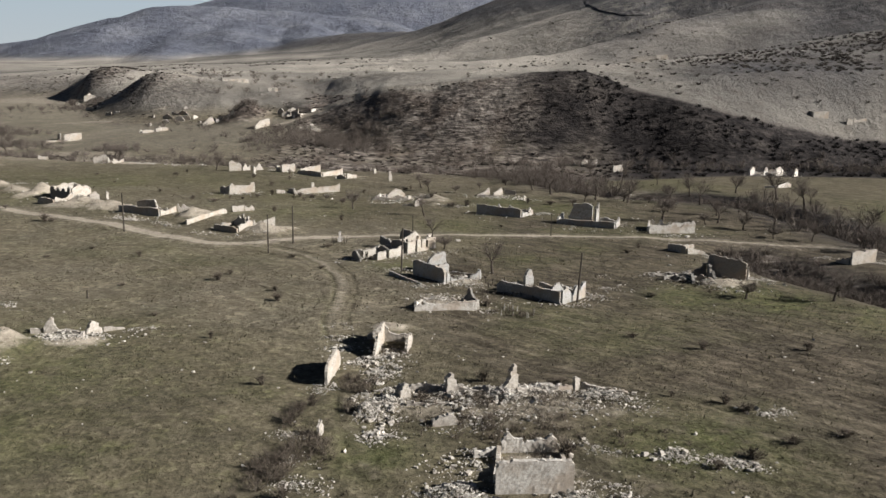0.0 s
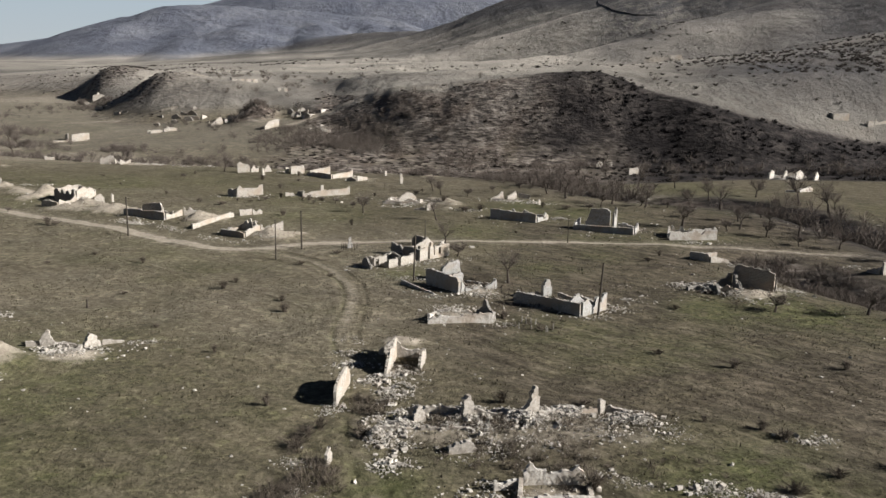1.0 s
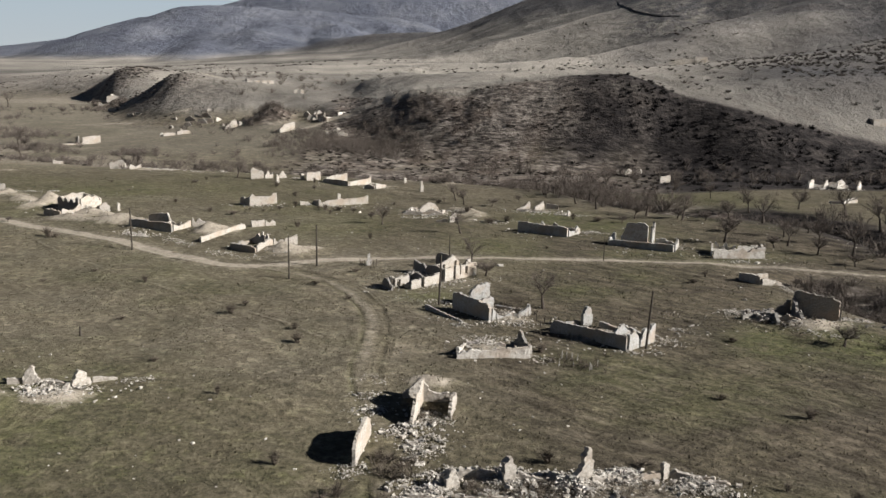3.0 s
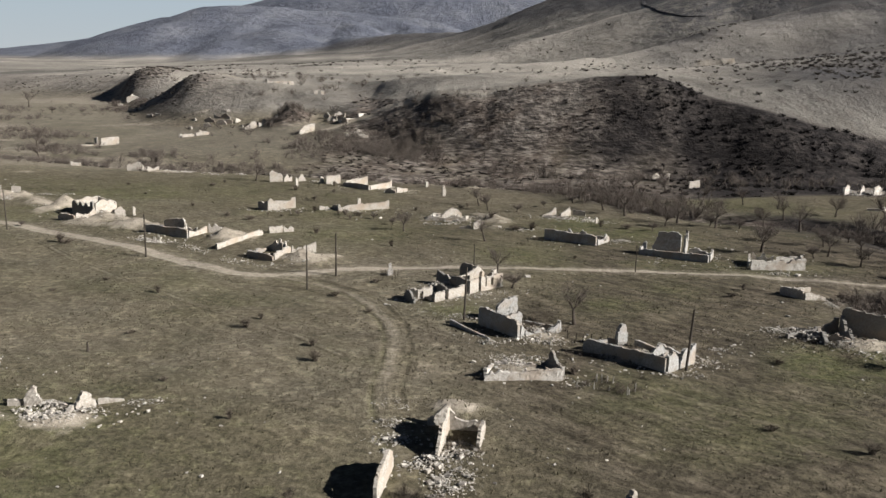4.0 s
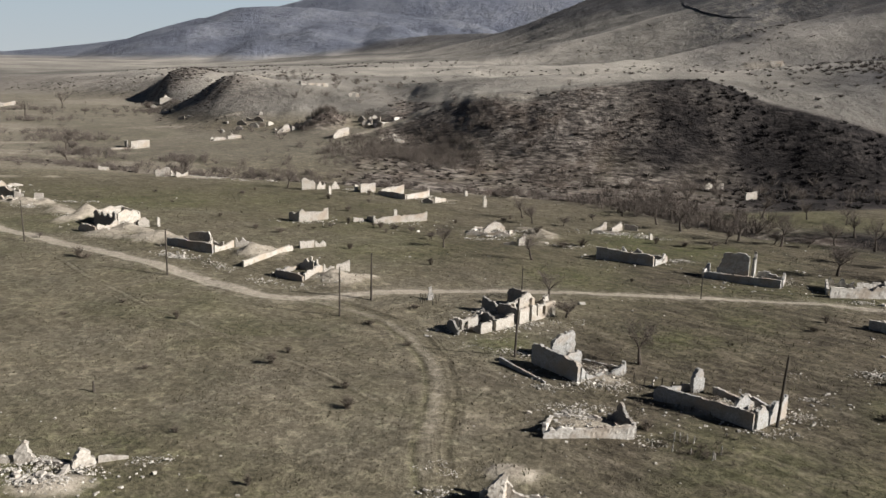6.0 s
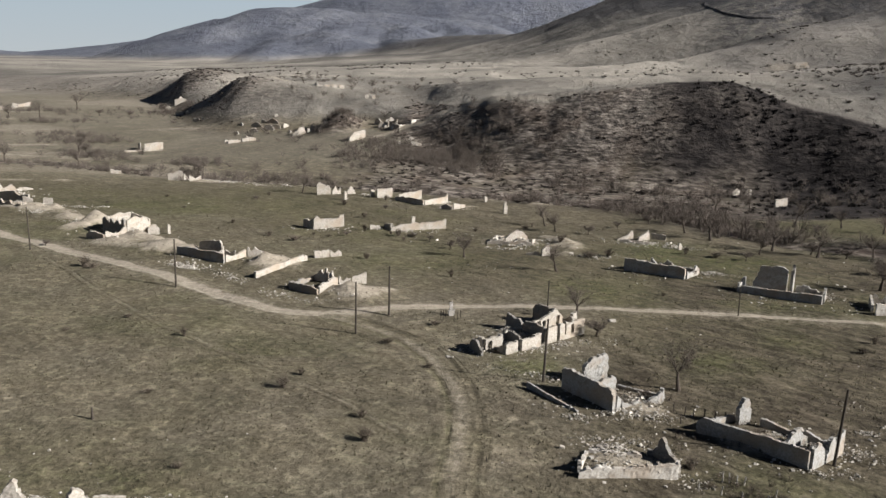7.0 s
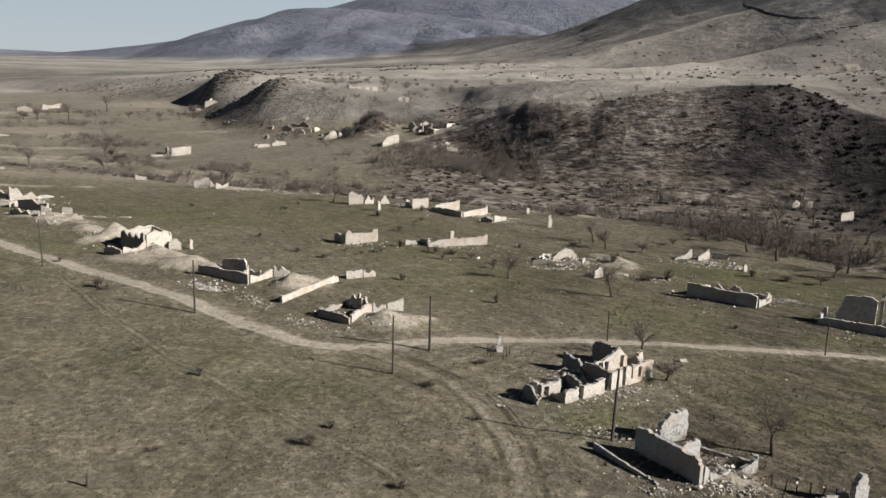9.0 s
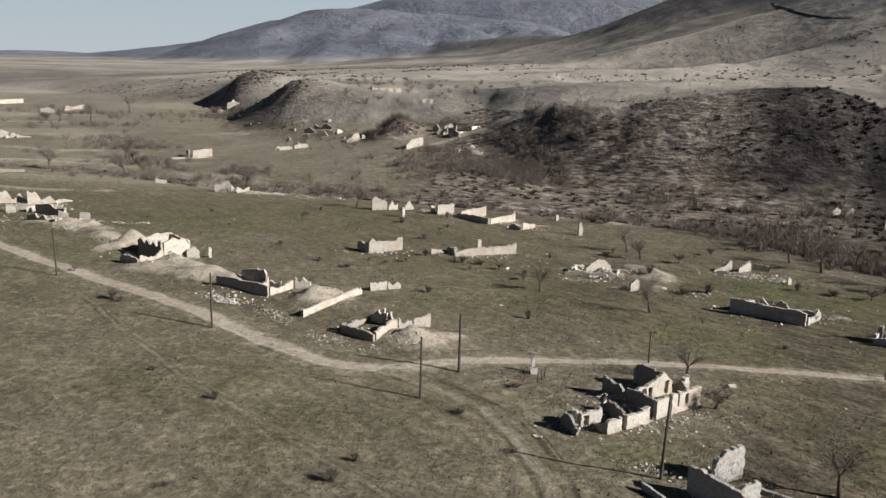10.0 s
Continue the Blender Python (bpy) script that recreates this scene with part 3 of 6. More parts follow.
def cover(x, y, sc, ba, dr, mo, mb):
    """The shares of what covers the ground, by name."""
    green = 0.36 * smooth((fbm(x, y * 1.3, 36, 4, 12.0) - 0.02 - 0.1 * (y < 135)) / 0.13) * (1 - 0.85 * smooth((y - 252) / 24)) * (1 - smooth((y - 420) / 120))
    for px, py, pr, much in ((-52, 82, 13, 0.75), (-44, 66, 9, 0.7), (23, 69, 8, 1.0), (37, 117, 7, 0.7), (48, 116, 10, 0.8), (60, 108, 9, 0.6), (-95, 232, 16, 0.5), (18, 203, 10, 0.8), (108, 196, 14, 0.8), (3, 172, 10, 0.55), (30, 194, 11, 0.7), (-32, 190, 12, 0.5), (-70, 238, 12, 0.35), (14, 141, 6, 0.6), (26, 152, 7, 0.5), (-7, 66, 4, 0.8), (-8, 137, 4, 0.7)):
        green = np.maximum(green, much * np.exp(-((x - px) ** 2 + (y - py) ** 2) / pr ** 2 + 2.5 * fbm(x, y, 9, 3, px)).clip(0, 1))
    heath = smooth((x - np.interp(y, (40, 80, 110, 135, 160), (-2, -6, -10, -10, 5)) + 14 * fbm(x, y, 22, 3, 4.4)) / 14) * (1 - smooth((y - 150 - 45 * smooth((x - 0) / 15)) / 30))
    heath = np.maximum(heath, 0.45 * smooth((x + 32 + 20 * fbm(x, y, 40, 3, 2.2)) / 14) * smooth((y - 150) / 14) * (1 - smooth((y - 262) / 20)))
    heath = np.maximum(heath, (0.2 + 0.35 * smooth((x + 40) / 20)) * smooth((fbm(x, y, 45, 4, 21.0) - 0.05) / 0.12) * (y > 120))
    heath = np.maximum(heath, (0.28 + 0.25 * smooth((x + 15) / 15) * (y < 150)) * smooth((fbm(x * 0.6, y, 13, 3, 27.0) - 0.06) / 0.1) * (y < 262))
    verge = np.exp(-(off_line(x, y, ROAD) / 3.2) ** 2) * 0.3
    straw = smooth((y - 84 + 40 * fbm(x, y, 30, 3, 33.0)) / 30) * (1 - smooth((x + 8 + 20 * fbm(x, y, 25, 3, 35.0)) / 14)) * (0.55 + 0.45 * smooth((fbm(x, y, 38, 3, 36.0) + 0.14) / 0.2)) * (1 - smooth((y - 160) / 30))
    straw = np.maximum(straw, 0.6 * smooth((fbm(x * 0.7, y, 26, 4, 37.0) + 0.04) / 0.16) * smooth((y - 150) / 20) * (1 - smooth((y - 300) / 20)))
    straw = np.maximum(straw, 1.0 * smooth((fbm(x * 0.6, y, 44, 4, 38.0) + 0.42) / 0.2) * smooth((y - 255) / 30) * smooth((-40 - x) / 40))
    # Moor laid over the right slope also stands in for its grazing light.
    # The ellipse at (-44, 352) paints the shade of the hill's steep near end.
    return {"scrub": sc, "bare": np.clip(np.maximum(ba, verge), 0, 1), "dry": dr, "mountain": np.clip((mo - 4) / 14, 0, 1), "moor_shade": np.clip((mb - 20) / 25, 0, 1) + 0.85 * smooth((x - 75) / 60) * smooth((y - 300) / 60) * (1 - smooth((y - 620) / 150)) * (0.5 + vnoise(x, y, 35, 4.0)), "tone": np.clip(0.32 + 0.32 * smooth((y - 350) / 30) * (1 - smooth((y - 620) / 120)) + 1.6 * roll_of(x, y) + 1.3 * fbm(x, y * 1.5, 40, 4, 31.0) + 0.75 * spurs(x, y, x * 0)[1] * smooth((x + 40) / 80), 0, 1), "green": green, "heath": heath, "straw": straw, "copse": 0.8 * smooth((y - 690) / 60) * smooth((x - 95 + 60 * fbm(x, y, 120, 3, 6.0)) / 60), "wood_shade": np.clip(sc * 1.9, 0, 1) * np.maximum(smooth((x - 20 - 0.16 * (310 - y) + 50 * fbm(x, y, 20, 3, 8.8)) / 34), 0.8 * smooth((1.0 - np.hypot((x + 44) / 6, (y - 352) / 5) + 0.8 * fbm(x, y, 9, 3, 4.0)) / 0.5))}


def lay(me, shares):
    for key, val in shares.items():
        me.attributes.new(key, "FLOAT", "POINT").data.foreach_set("value", np.asarray(val, np.float32))


lay(me, cover(fx, fy, SC, BA, DR, MO, MB))
me.materials.append(GROUND)
ground = tagged(new("ground", me), "dry winter grassland rising into bare brown hills", "ground", kind="structure")


def ribbon(name, line, width, lift, seed, kind):
    """A strip of worn ground along a polyline, fading into the grass; kind: road, track or path."""
    pts = []
    for (ax, ay), (bx, by) in zip(line, line[1:]):
        n = max(2, int(math.hypot(bx - ax, by - ay) / 0.6))
        pts += [(ax + (bx - ax) * i / n, ay + (by - ay) * i / n) for i in range(n)]
    pts = np.array(pts + [line[-1]])
    for k in range(25):
        pts[1:-1] = (pts[:-2] + 2 * pts[1:-1] + pts[2:]) / 4
    d = np.gradient(pts, axis=0)
    d /= np.linalg.norm(d, axis=1)[:, None]
    side = np.stack([-d[:, 1], d[:, 0]], 1)
    n, m = len(pts), 25 if kind == "track" else 17
    s = np.arange(n) * 0.6
    wander = (0.25 if kind == "track" else 0.8) * fbm(s, s * 0 + seed, 14, 3) * (kind != "road")
    across = np.linspace(-1, 1, m)
    P = pts[:, None, :] + side[:, None, :] * (across[None, :, None] * width + wander[:, None, None])
    x, y = P[..., 0].ravel(), P[..., 1].ravel()
    z, sc, ba, dr, mo, mb = lie(x, y)
    u = np.tile(across, n)
    run = np.repeat(s, m)
    grain = vnoise(x, y, 0.9, 3.0) * 0.6 + vnoise(x, y, 2.7, 9.0) * 0.4
    if kind == "road":
        worn = np.clip(1.9 - 2.1 * np.abs(u) * np.interp(x, (-36, -8), (1.0, 1.55)) + 0.8 * (grain - 0.5), 0, 1)
        worn = worn * (1 - 0.45 * np.exp(-(u / 0.13) ** 2) * smooth((x + 25) / 20) * vnoise(x, y, 6, 2.0)) * np.interp(x, (10, 40, 60), (1.0, 0.75, 0.6))
        dip = -0.05 * np.exp(-((np.abs(u) - 0.38) / 0.14) ** 2)
    elif kind == "track":
        sway = 0.22 * fbm(run, run * 0 + 5, 9, 4)
        patch = vnoise(x, y, 4.5, 9.0) * 0.6 + vnoise(x, y, 1.7, 19.0) * 0.4
        lane = lambda c, w: np.exp(-((u + sway - c) / w) ** 2)
        # the worn middle, the grown-over edge beside it, and older wheel lines
        rut = np.maximum.reduce([k * lane(c, w) for k, c, w in ((0.55, -0.34, 0.1), (0.45, 0.34, 0.09), (0.9, 0.6, 0.17), (0.5, 0.85, 0.07))])
        worn = lane(0.0, 0.2) * (0.5 + 1.0 * patch) + 0.4 * lane(0.46, 0.07) * patch + 0.3 * (grain - 0.5)
        worn = np.clip(worn, 0, 1) * np.clip(2.0 - 2.0 * np.abs(u), 0, 1) * 0.34 * (0.4 + 0.6 * smooth((y - 98) / 14))
        dip = -0.07 * rut * (0.2 + 1.2 * patch) + 0.04 * lane(0.0, 0.3)
    else:
        worn = np.clip(1.1 * np.exp(-(u / 0.3) ** 2) * (0.3 + vnoise(run, run * 0, 5, 4.0)), 0, 1) * 0.26
        dip = -0.05 * np.exp(-(u / 0.3) ** 2)
    z = z + lift * np.clip(4 - 4 * np.abs(u), 0, 1) + dip
    idx = np.arange(n * m).reshape(n, m)
    faces = np.stack([idx[:-1, :-1], idx[1:, :-1], idx[1:, 1:], idx[:-1, 1:]], -1).reshape(-1, 4)
    me = mesh_from(name, np.stack([x, y, z], 1), faces[:, ::-1], GROUND)
    me.polygons.foreach_set("use_smooth", np.ones(len(me.polygons), bool))
    share = cover(x, y, sc, np.maximum(ba, worn), dr, mo, mb)
    if kind == "track":
        band = lane(0.02, 0.27) * np.clip(0.2 + 1.1 * patch, 0, 1) * (0.4 + 0.6 * smooth((y - 98) / 14))
        share["straw"] = np.maximum(share["straw"] * (1 - 0.7 * rut), band)
        # Dark heath colour in the ruts also stands in for the shade in them.
        share["heath"] = np.maximum(share["heath"] * (1 - 0.9 * band), 0.75 * rut * smooth((patch - 0.25) / 0.4))
        share["green"] = np.maximum(share["green"] * (1 - 0.9 * band), 0.5 * lane(-0.36, 0.1) * patch)
    if kind == "cut":
        share["copse"], share["bare"] = 0.8 * np.ones(len(x)), np.zeros(len(x))
    share["bare"] = np.where(np.abs(u) > 0.97, share["bare"] * 0.5, share["bare"])
    lay(me, share)
    return new(name, me)


def sky_material():
    m, nt, bs = material("pale_winter_sky")
    tc = nt.nodes.new("ShaderNodeTexCoord")
    sep = nt.nodes.new("ShaderNodeSeparateXYZ")
    nt.links.new(tc.outputs["Object"], sep.inputs[0])
    c = ramp(nt, mathop(nt, "DIVIDE", sep.outputs[2], 900.0), (0.0, (0.262, 0.284, 0.296)), (0.35, (0.23, 0.27, 0.3)), (1.0, (0.19, 0.25, 0.32)))
    em = node(nt, "ShaderNodeEmission", Strength=1.0)
    nt.links.new(c, em.inputs["Color"])
    nt.links.new(em.outputs[0], nt.nodes["Material Output"].inputs["Surface"])
    return m


arc = [radians(a) for a in range(-50, 51, 5)]
verts = [(4880 * math.sin(a), 4880 * math.cos(a), z) for z in (-200, 300, 900) for a in arc]
n = len(arc)
backdrop = new("backdrop", mesh_from("backdrop", verts, [(k * n + i, k * n + i + 1, k * n + n + i + 1, k * n + n + i) for k in (0, 1) for i in range(n - 1)], sky_material()))
tagged(backdrop, "pale hazy winter sky beyond the mountains", "sky", kind="structure")
road = tagged(ribbon("road", ROAD, 1.9, 0.07, 3, "road"), "pale packed dirt village road through dry grass", "road", kind="structure")
tagged(ribbon("footpath", TRACK[:14], 3.3, 0.07, 8, "track"), "rutted earth track worn through the meadow", "path", kind="structure")
tagged(ribbon("footpath", PATHWAY, 0.8, 0.05, 9, "path"), "thin trodden footpath across dry grass", "path", kind="structure")
tagged(ribbon("footpath", [(-91, 156.5), (-84, 155.2), (-72, 153.4)], 0.7, 0.05, 10, "path"), "faint trodden line in dry grass", "path", kind="structure")


tagged(ribbon("footpath", [(157, 985), (147, 905), (138, 829), (139, 791), (145, 771), (152, 757), (160, 750), (168, 746)], 1.3, 0.6, 12, "cut"), "dark cut of a track across the far mountain slope", "path", kind="structure")


# ---- ruined walls ----
def wall_mesh(length, profile, thick, openings, seed, cell=0.3):
    """A broken masonry wall along x, its top following profile (share of the length, height), openings (x0, x1, z0, z1) cut through."""
    rng = np.random.default_rng(seed)
    top_h = max(h for _, h in profile)
    rough = 0.4 if length > 6 and len(profile) < 7 else 0.85
    nx = max(2, int(round(length / cell)))
    nz = max(1, int(math.ceil(top_h / cell)))
    fs = np.linspace(0, 1, nx + 1)
    hs = np.interp(fs, [p[0] for p in profile], [p[1] for p in profile])
    step = np.zeros(nx + 1)
    i = 0
    while i <= nx:
        run = rng.integers(1, 5)
        step[i:i + run] = rng.choice((-0.22, -0.1, 0.0, 0.0, 0.06, 0.14)) + 0.05 * rng.normal()
        i += run
    hs = hs + rough * (step + 0.03 * rng.normal(size=nx + 1)) * np.minimum(1, hs)
    hs = np.maximum(hs, 0.05)
    base = -0.5
    zs = np.concatenate([[base], np.arange(0, nz + 1) * cell])
    filled = np.zeros((nx, len(zs) - 1), bool)
    for i in range(nx):
        hm = (hs[i] + hs[i + 1]) / 2
        for j in range(len(zs) - 1):
            filled[i, j] = zs[j] < hm - 0.2 * cell or j == 0
            xc, zc = (i + 0.5) * length / nx, (zs[j] + zs[j + 1]) / 2
            for x0, x1, z0, z1 in openings:
                if x0 < xc < x1 and z0 < zc < z1:
                    filled[i, j] = False
    verts, index = [], {}

    def vert(i, j, k):
        key = (i, j, k)
        if key not in index:
            z = zs[j]
            above = j > 0 and (j >= filled.shape[1] or not (filled[max(i - 1, 0), j] or filled[min(i, nx - 1), j]))
            if above:
                z = min(z, max(hs[i], zs[j - 1] + 0.02)) if j > 1 else z
            jit = 0.018 * rough
            x = i * length / nx
            x += rng.normal() * (0.05 * rough)
            batter = 0.02 * (1 - max(z, 0) / max(top_h, 1)) * thick
            y = (k - 0.5) * (thick + batter)
            index[key] = len(verts)
            verts.append((x, y + rng.normal() * jit, z + (rng.normal() * jit if j > 0 else 0)))
        return index[key]

    faces = []
    for i in range(nx):
        for j in range(filled.shape[1]):
            if not filled[i, j]:
                continue
            a, b, c, d = (i, j), (i + 1, j), (i + 1, j + 1), (i, j + 1)
            faces.append((vert(*a, 0), vert(*b, 0), vert(*c, 0), vert(*d, 0)))
            faces.append((vert(*b, 1), vert(*a, 1), vert(*d, 1), vert(*c, 1)))
            if i == 0 or not filled[i - 1, j]:
                faces.append((vert(*a, 1), vert(*a, 0), vert(*d, 0), vert(*d, 1)))
            if i == nx - 1 or not filled[i + 1, j]:
                faces.append((vert(*b, 0), vert(*b, 1), vert(*c, 1), vert(*c, 0)))
            if j == filled.shape[1] - 1 or not filled[i, j + 1]:
                faces.append((vert(*d, 0), vert(*c, 0), vert(*c, 1), vert(*d, 1)))
            if j > 0 and not filled[i, j - 1]:
                faces.append((vert(*a, 1), vert(*b, 1), vert(*b, 0), vert(*a, 0)))
    if cell < 0.5:
        at = 0.15
        while at < length - 0.15:
            i = min(int(at / length * nx), nx - 1)
            column = np.nonzero(filled[i])[0]
            if rng.random() < 0.16 and column[-1] > 0:
                top = min(zs[column[-1] + 1], (hs[i] + hs[i + 1]) / 2)
                sx, sy, sz, turn = rng.uniform(0.1, 0.28), thick * rng.uniform(0.25, 0.55), rng.uniform(0.06, 0.17), rng.normal() * 0.25
                k, c, sn = len(verts), math.cos(turn), math.sin(turn)
                side = rng.normal() * 0.1 * thick
                for dz in (-0.1, sz):
                    for u, v in ((-sx, -sy), (sx, -sy), (sx, sy), (-sx, sy)):
                        u, v = u * rng.uniform(0.6, 0.9), v * rng.uniform(0.7, 1.0)
                        verts.append((at + u * c - v * sn, side + u * sn + v * c, top + dz + rng.normal() * 0.015))
                faces += [(k + 3, k + 2, k + 1, k), (k + 4, k + 5, k + 6, k + 7), (k, k + 1, k + 5, k + 4), (k + 1, k + 2, k + 6, k + 5), (k + 2, k + 3, k + 7, k + 6), (k + 3, k, k + 4, k + 7)]
            at += rng.uniform(0.25, 0.6)
    return mesh_from("wall", verts, faces, MASONRY)


seed_count = [100]


def ruin(label, *walls, name="ruined_house", group="ruins of the village", mat=None, detail=0.3, category="ruin"):
    """A ruin: each wall is (x0, y0, x1, y1, profile or height, thickness, openings, material)."""
    cx, cy = sum(w[0] + w[2] for w in walls) / 2 / len(walls), sum(w[1] + w[3] for w in walls) / 2 / len(walls)
    root = tagged(empty(name, cx, cy, ground_z(cx, cy)), label, category, group)
    for w in walls:
        x0, y0, x1, y1, prof = w[:5]
        thick = 0.8 * w[5] if len(w) > 5 else 0.34
        cuts = w[6] if len(w) > 6 else ()
        if isinstance(prof, (int, float)):
            prof = [(0, prof), (1, prof)]
        length = math.hypot(x1 - x0, y1 - y0)
        seed_count[0] += 1
        me = wall_mesh(length, prof, thick, cuts, seed_count[0], detail if y0 > 135 else min(detail, 0.22))
        if mat or len(w) > 7:
            me.materials[0] = w[7] if len(w) > 7 else mat
        z = min(ground_z(x0, y0), ground_z(x1, y1), ground_z((x0 + x1) / 2, (y0 + y1) / 2))
        ob = child("wall", me, root, root.matrix_world.inverted() @ pose(x0, y0, z, 0, 0, math.degrees(math.atan2(y1 - y0, x1 - x0))))
    return root


DARK_WALL = "roofless stone house ruin with one long standing wall"
# near the start of the flight
ruin("pale block wall still standing over a collapsed house", (4.3, 60.0, 10.4, 60.4, [(0, 2.2), (0.04, 2.7), (0.5, 2.75), (0.97, 2.75), (1, 2.3)], 0.5),
     (5.2, 66.8, 10.0, 67.1, [(0, 1.1), (0.1, 2.1), (0.2, 1.2), (0.5, 1.0), (0.8, 1.2), (0.9, 1.7), (1, 0.9)]), (4.4, 61.5, 5.0, 66.4, [(0, 0.9), (0.5, 0.4), (1, 1.0)]), (10.2, 61.0, 10.3, 66.6, [(0, 1.4), (0.3, 0.5), (1, 0.7)]),
     (2.8, 66.0, 4.8, 66.4, 0.7), mat=PLASTER)
ruin("collapsed stone house reduced to pillars and rubble", (-4.6, 78.9, -3.4, 79.2, [(0, 0.7), (0.5, 1.4), (1, 1.2)]), (-3.2, 80.3, 0.5, 80.6, [(0, 0.8), (0.5, 1.0), (1, 0.6)]), (0.5, 79.5, 1.4, 79.9, [(0, 1.8), (0.5, 2.3), (0.9, 2.1), (1, 1.4)], 0.8), (-4.1, 78.4, -3.1, 78.9, [(0, 0.9), (0.5, 1.7), (0.8, 1.5), (1, 0.7)], 0.7), (-3.3, 76.7, 0.8, 77.0, [(0, 0.4), (0.5, 0.25), (1, 0.4)], 0.3), (-7.0, 77.0, -4.0, 76.8, [(0, 0.4), (1, 0.3)], 0.4),
     (1.6, 80.2, 6.4, 79.6, [(0, 0.7), (0.5, 0.35), (1, 0.9)]), (6.2, 79.3, 7.6, 79.9, [(0, 0.7), (0.3, 1.4), (0.5, 2.8), (0.75, 3.2), (0.9, 2.4), (1, 0.9)], 0.7), (7.6, 79.6, 13.4, 81.2, [(0, 0.8), (0.5, 0.4), (1, 0.6)]), (13.5, 81.1, 14.1, 81.6, [(0, 1.5), (1, 1.2)], 0.5),
     (14.4, 81.5, 18.8, 80.2, [(0, 0.8), (1, 0.3)]), (-0.8, 72.2, 1.6, 72.8, [(0, 0.5), (0.3, 0.9), (0.8, 1.0), (1, 0.3)], 0.7), (6.3, 77.2, 6.7, 78.7, [(0, 0.3), (1, 0.9)]))
ruin("lone pale stone wall standing end-on beside a track", (-11.8, 81.8, -11.3, 88.8, [(0, 1.6), (0.06, 2.2), (0.2, 2.5), (0.7, 2.6), (0.85, 2.1), (1, 0.9)], 0.36), name="ruined_wall")
ruin("corner of a stone house with rubble inside", (-7.6, 90.4, -6.9, 96.4, [(0, 0.6), (0.1, 1.3), (0.22, 1.6), (0.3, 2.5), (0.6, 2.3), (0.8, 2.9), (1, 2.6)], 0.34), (-4.1, 92.4, -3.6, 95.8, [(0, 0.8), (0.2, 1.7), (0.4, 2.0), (0.6, 1.4), (0.8, 1.7), (1, 1.2)], 0.34), (-6.8, 96.2, -3.8, 96.1, [(0, 2.0), (0.25, 1.0), (0.6, 0.8), (1, 1.1)], 0.4), (-8.9, 96.8, -7.0, 97.2, [(0, 0.5), (0.5, 1.3), (1, 2.1)], 0.4))
ruin("low broken stub of stone wall in grass", (-10.8, 69.4, -10.6, 70.8, [(0, 1.1), (0.5, 1.5), (1, 0.5)], 0.3), name="wall_stub")
ruin("collapsed stone house with two standing stubs", (-49.6, 97.3, -48.2, 97.7, 0.7), (-48.1, 97.6, -46.6, 98.0, [(0, 0.8), (0.2, 1.6), (0.35, 1.3), (0.5, 2.1), (0.7, 1.5), (0.85, 0.7), (1, 0.5)], 0.7), (-46.4, 97.9, -43.4, 97.6, [(0, 0.6), (1, 0.4)]), (-42.9, 97.2, -41.6, 98.6, [(0, 0.6), (0.2, 1.1), (0.4, 1.9), (0.55, 1.5), (0.7, 1.7), (0.85, 0.9), (1, 0.6)], 0.7),
     (-41.4, 98.8, -39.2, 99.8, [(0, 0.6), (1, 0.2)]), (-43.0, 96.8, -42.6, 93.2, [(0, 0.6), (1, 0.3)]))
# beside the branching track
ruin("low pale block foundation with a triangular broken gable", (-3.7, 108.7, 4.7, 110.3, [(0, 0.7), (0.08, 1.1), (0.3, 1.2), (0.33, 1.05), (0.5, 1.1), (0.55, 1.25), (1, 1.35)], 0.5), (4.8, 110.5, 4.9, 111.6, [(0, 1.3), (1, 1.1)]), (2.8, 114.6, 4.8, 111.8, [(0, 0.3), (0.2, 0.7), (0.35, 1.3), (0.46, 2.5), (0.55, 2.3), (0.68, 1.5), (0.8, 1.2), (1, 1.0)], 0.45, (), SHADE_DARKENED), (-3.6, 109.4, -2.8, 113.2, [(0, 1.0), (0.4, 0.6), (1, 0.3)]), (-2.6, 113.4, 2.0, 113.1, 0.4), mat=PLASTER)
ruin("roofless house ruin with a slab wall and tall gable", (-4.5, 129.3, 0.4, 123.2, [(0, 2.3), (0.05, 2.5), (0.7, 2.45), (0.95, 2.3), (1, 1.9)], 0.5), (0.55, 123.5, 1.0, 124.1, [(0, 1.7), (1, 1.1)], 0.5), (-1.4, 126.4, 0.9, 128.2, [(0, 1.5), (0.3, 2.0), (0.6, 1.9), (0.85, 2.3), (1, 1.8)], 0.45), (-2.3, 131.2, 0.4, 133.3, [(0, 1.9), (0.1, 2.7), (0.5, 2.75), (0.62, 3.1), (0.95, 3.3), (1, 2.4)], 0.5),
     (-8.3, 128.6, -3.2, 122.5, [(0, 0.7), (0.5, 0.55), (1, 0.3)], 0.28), (3.2, 125.8, 5.6, 127.2, [(0, 0.4), (0.6, 0.8), (0.85, 1.0), (1, 1.5)]), (5.6, 127.3, 5.9, 128.2, [(0, 1.8), (1, 1.0)]), (1.4, 130.6, 5.4, 128.6, 0.4), (1.2, 124.3, 3.0, 125.7, [(0, 0.6), (0.5, 0.25), (1, 0.4)]), mat=SHADE_GREYWASH)
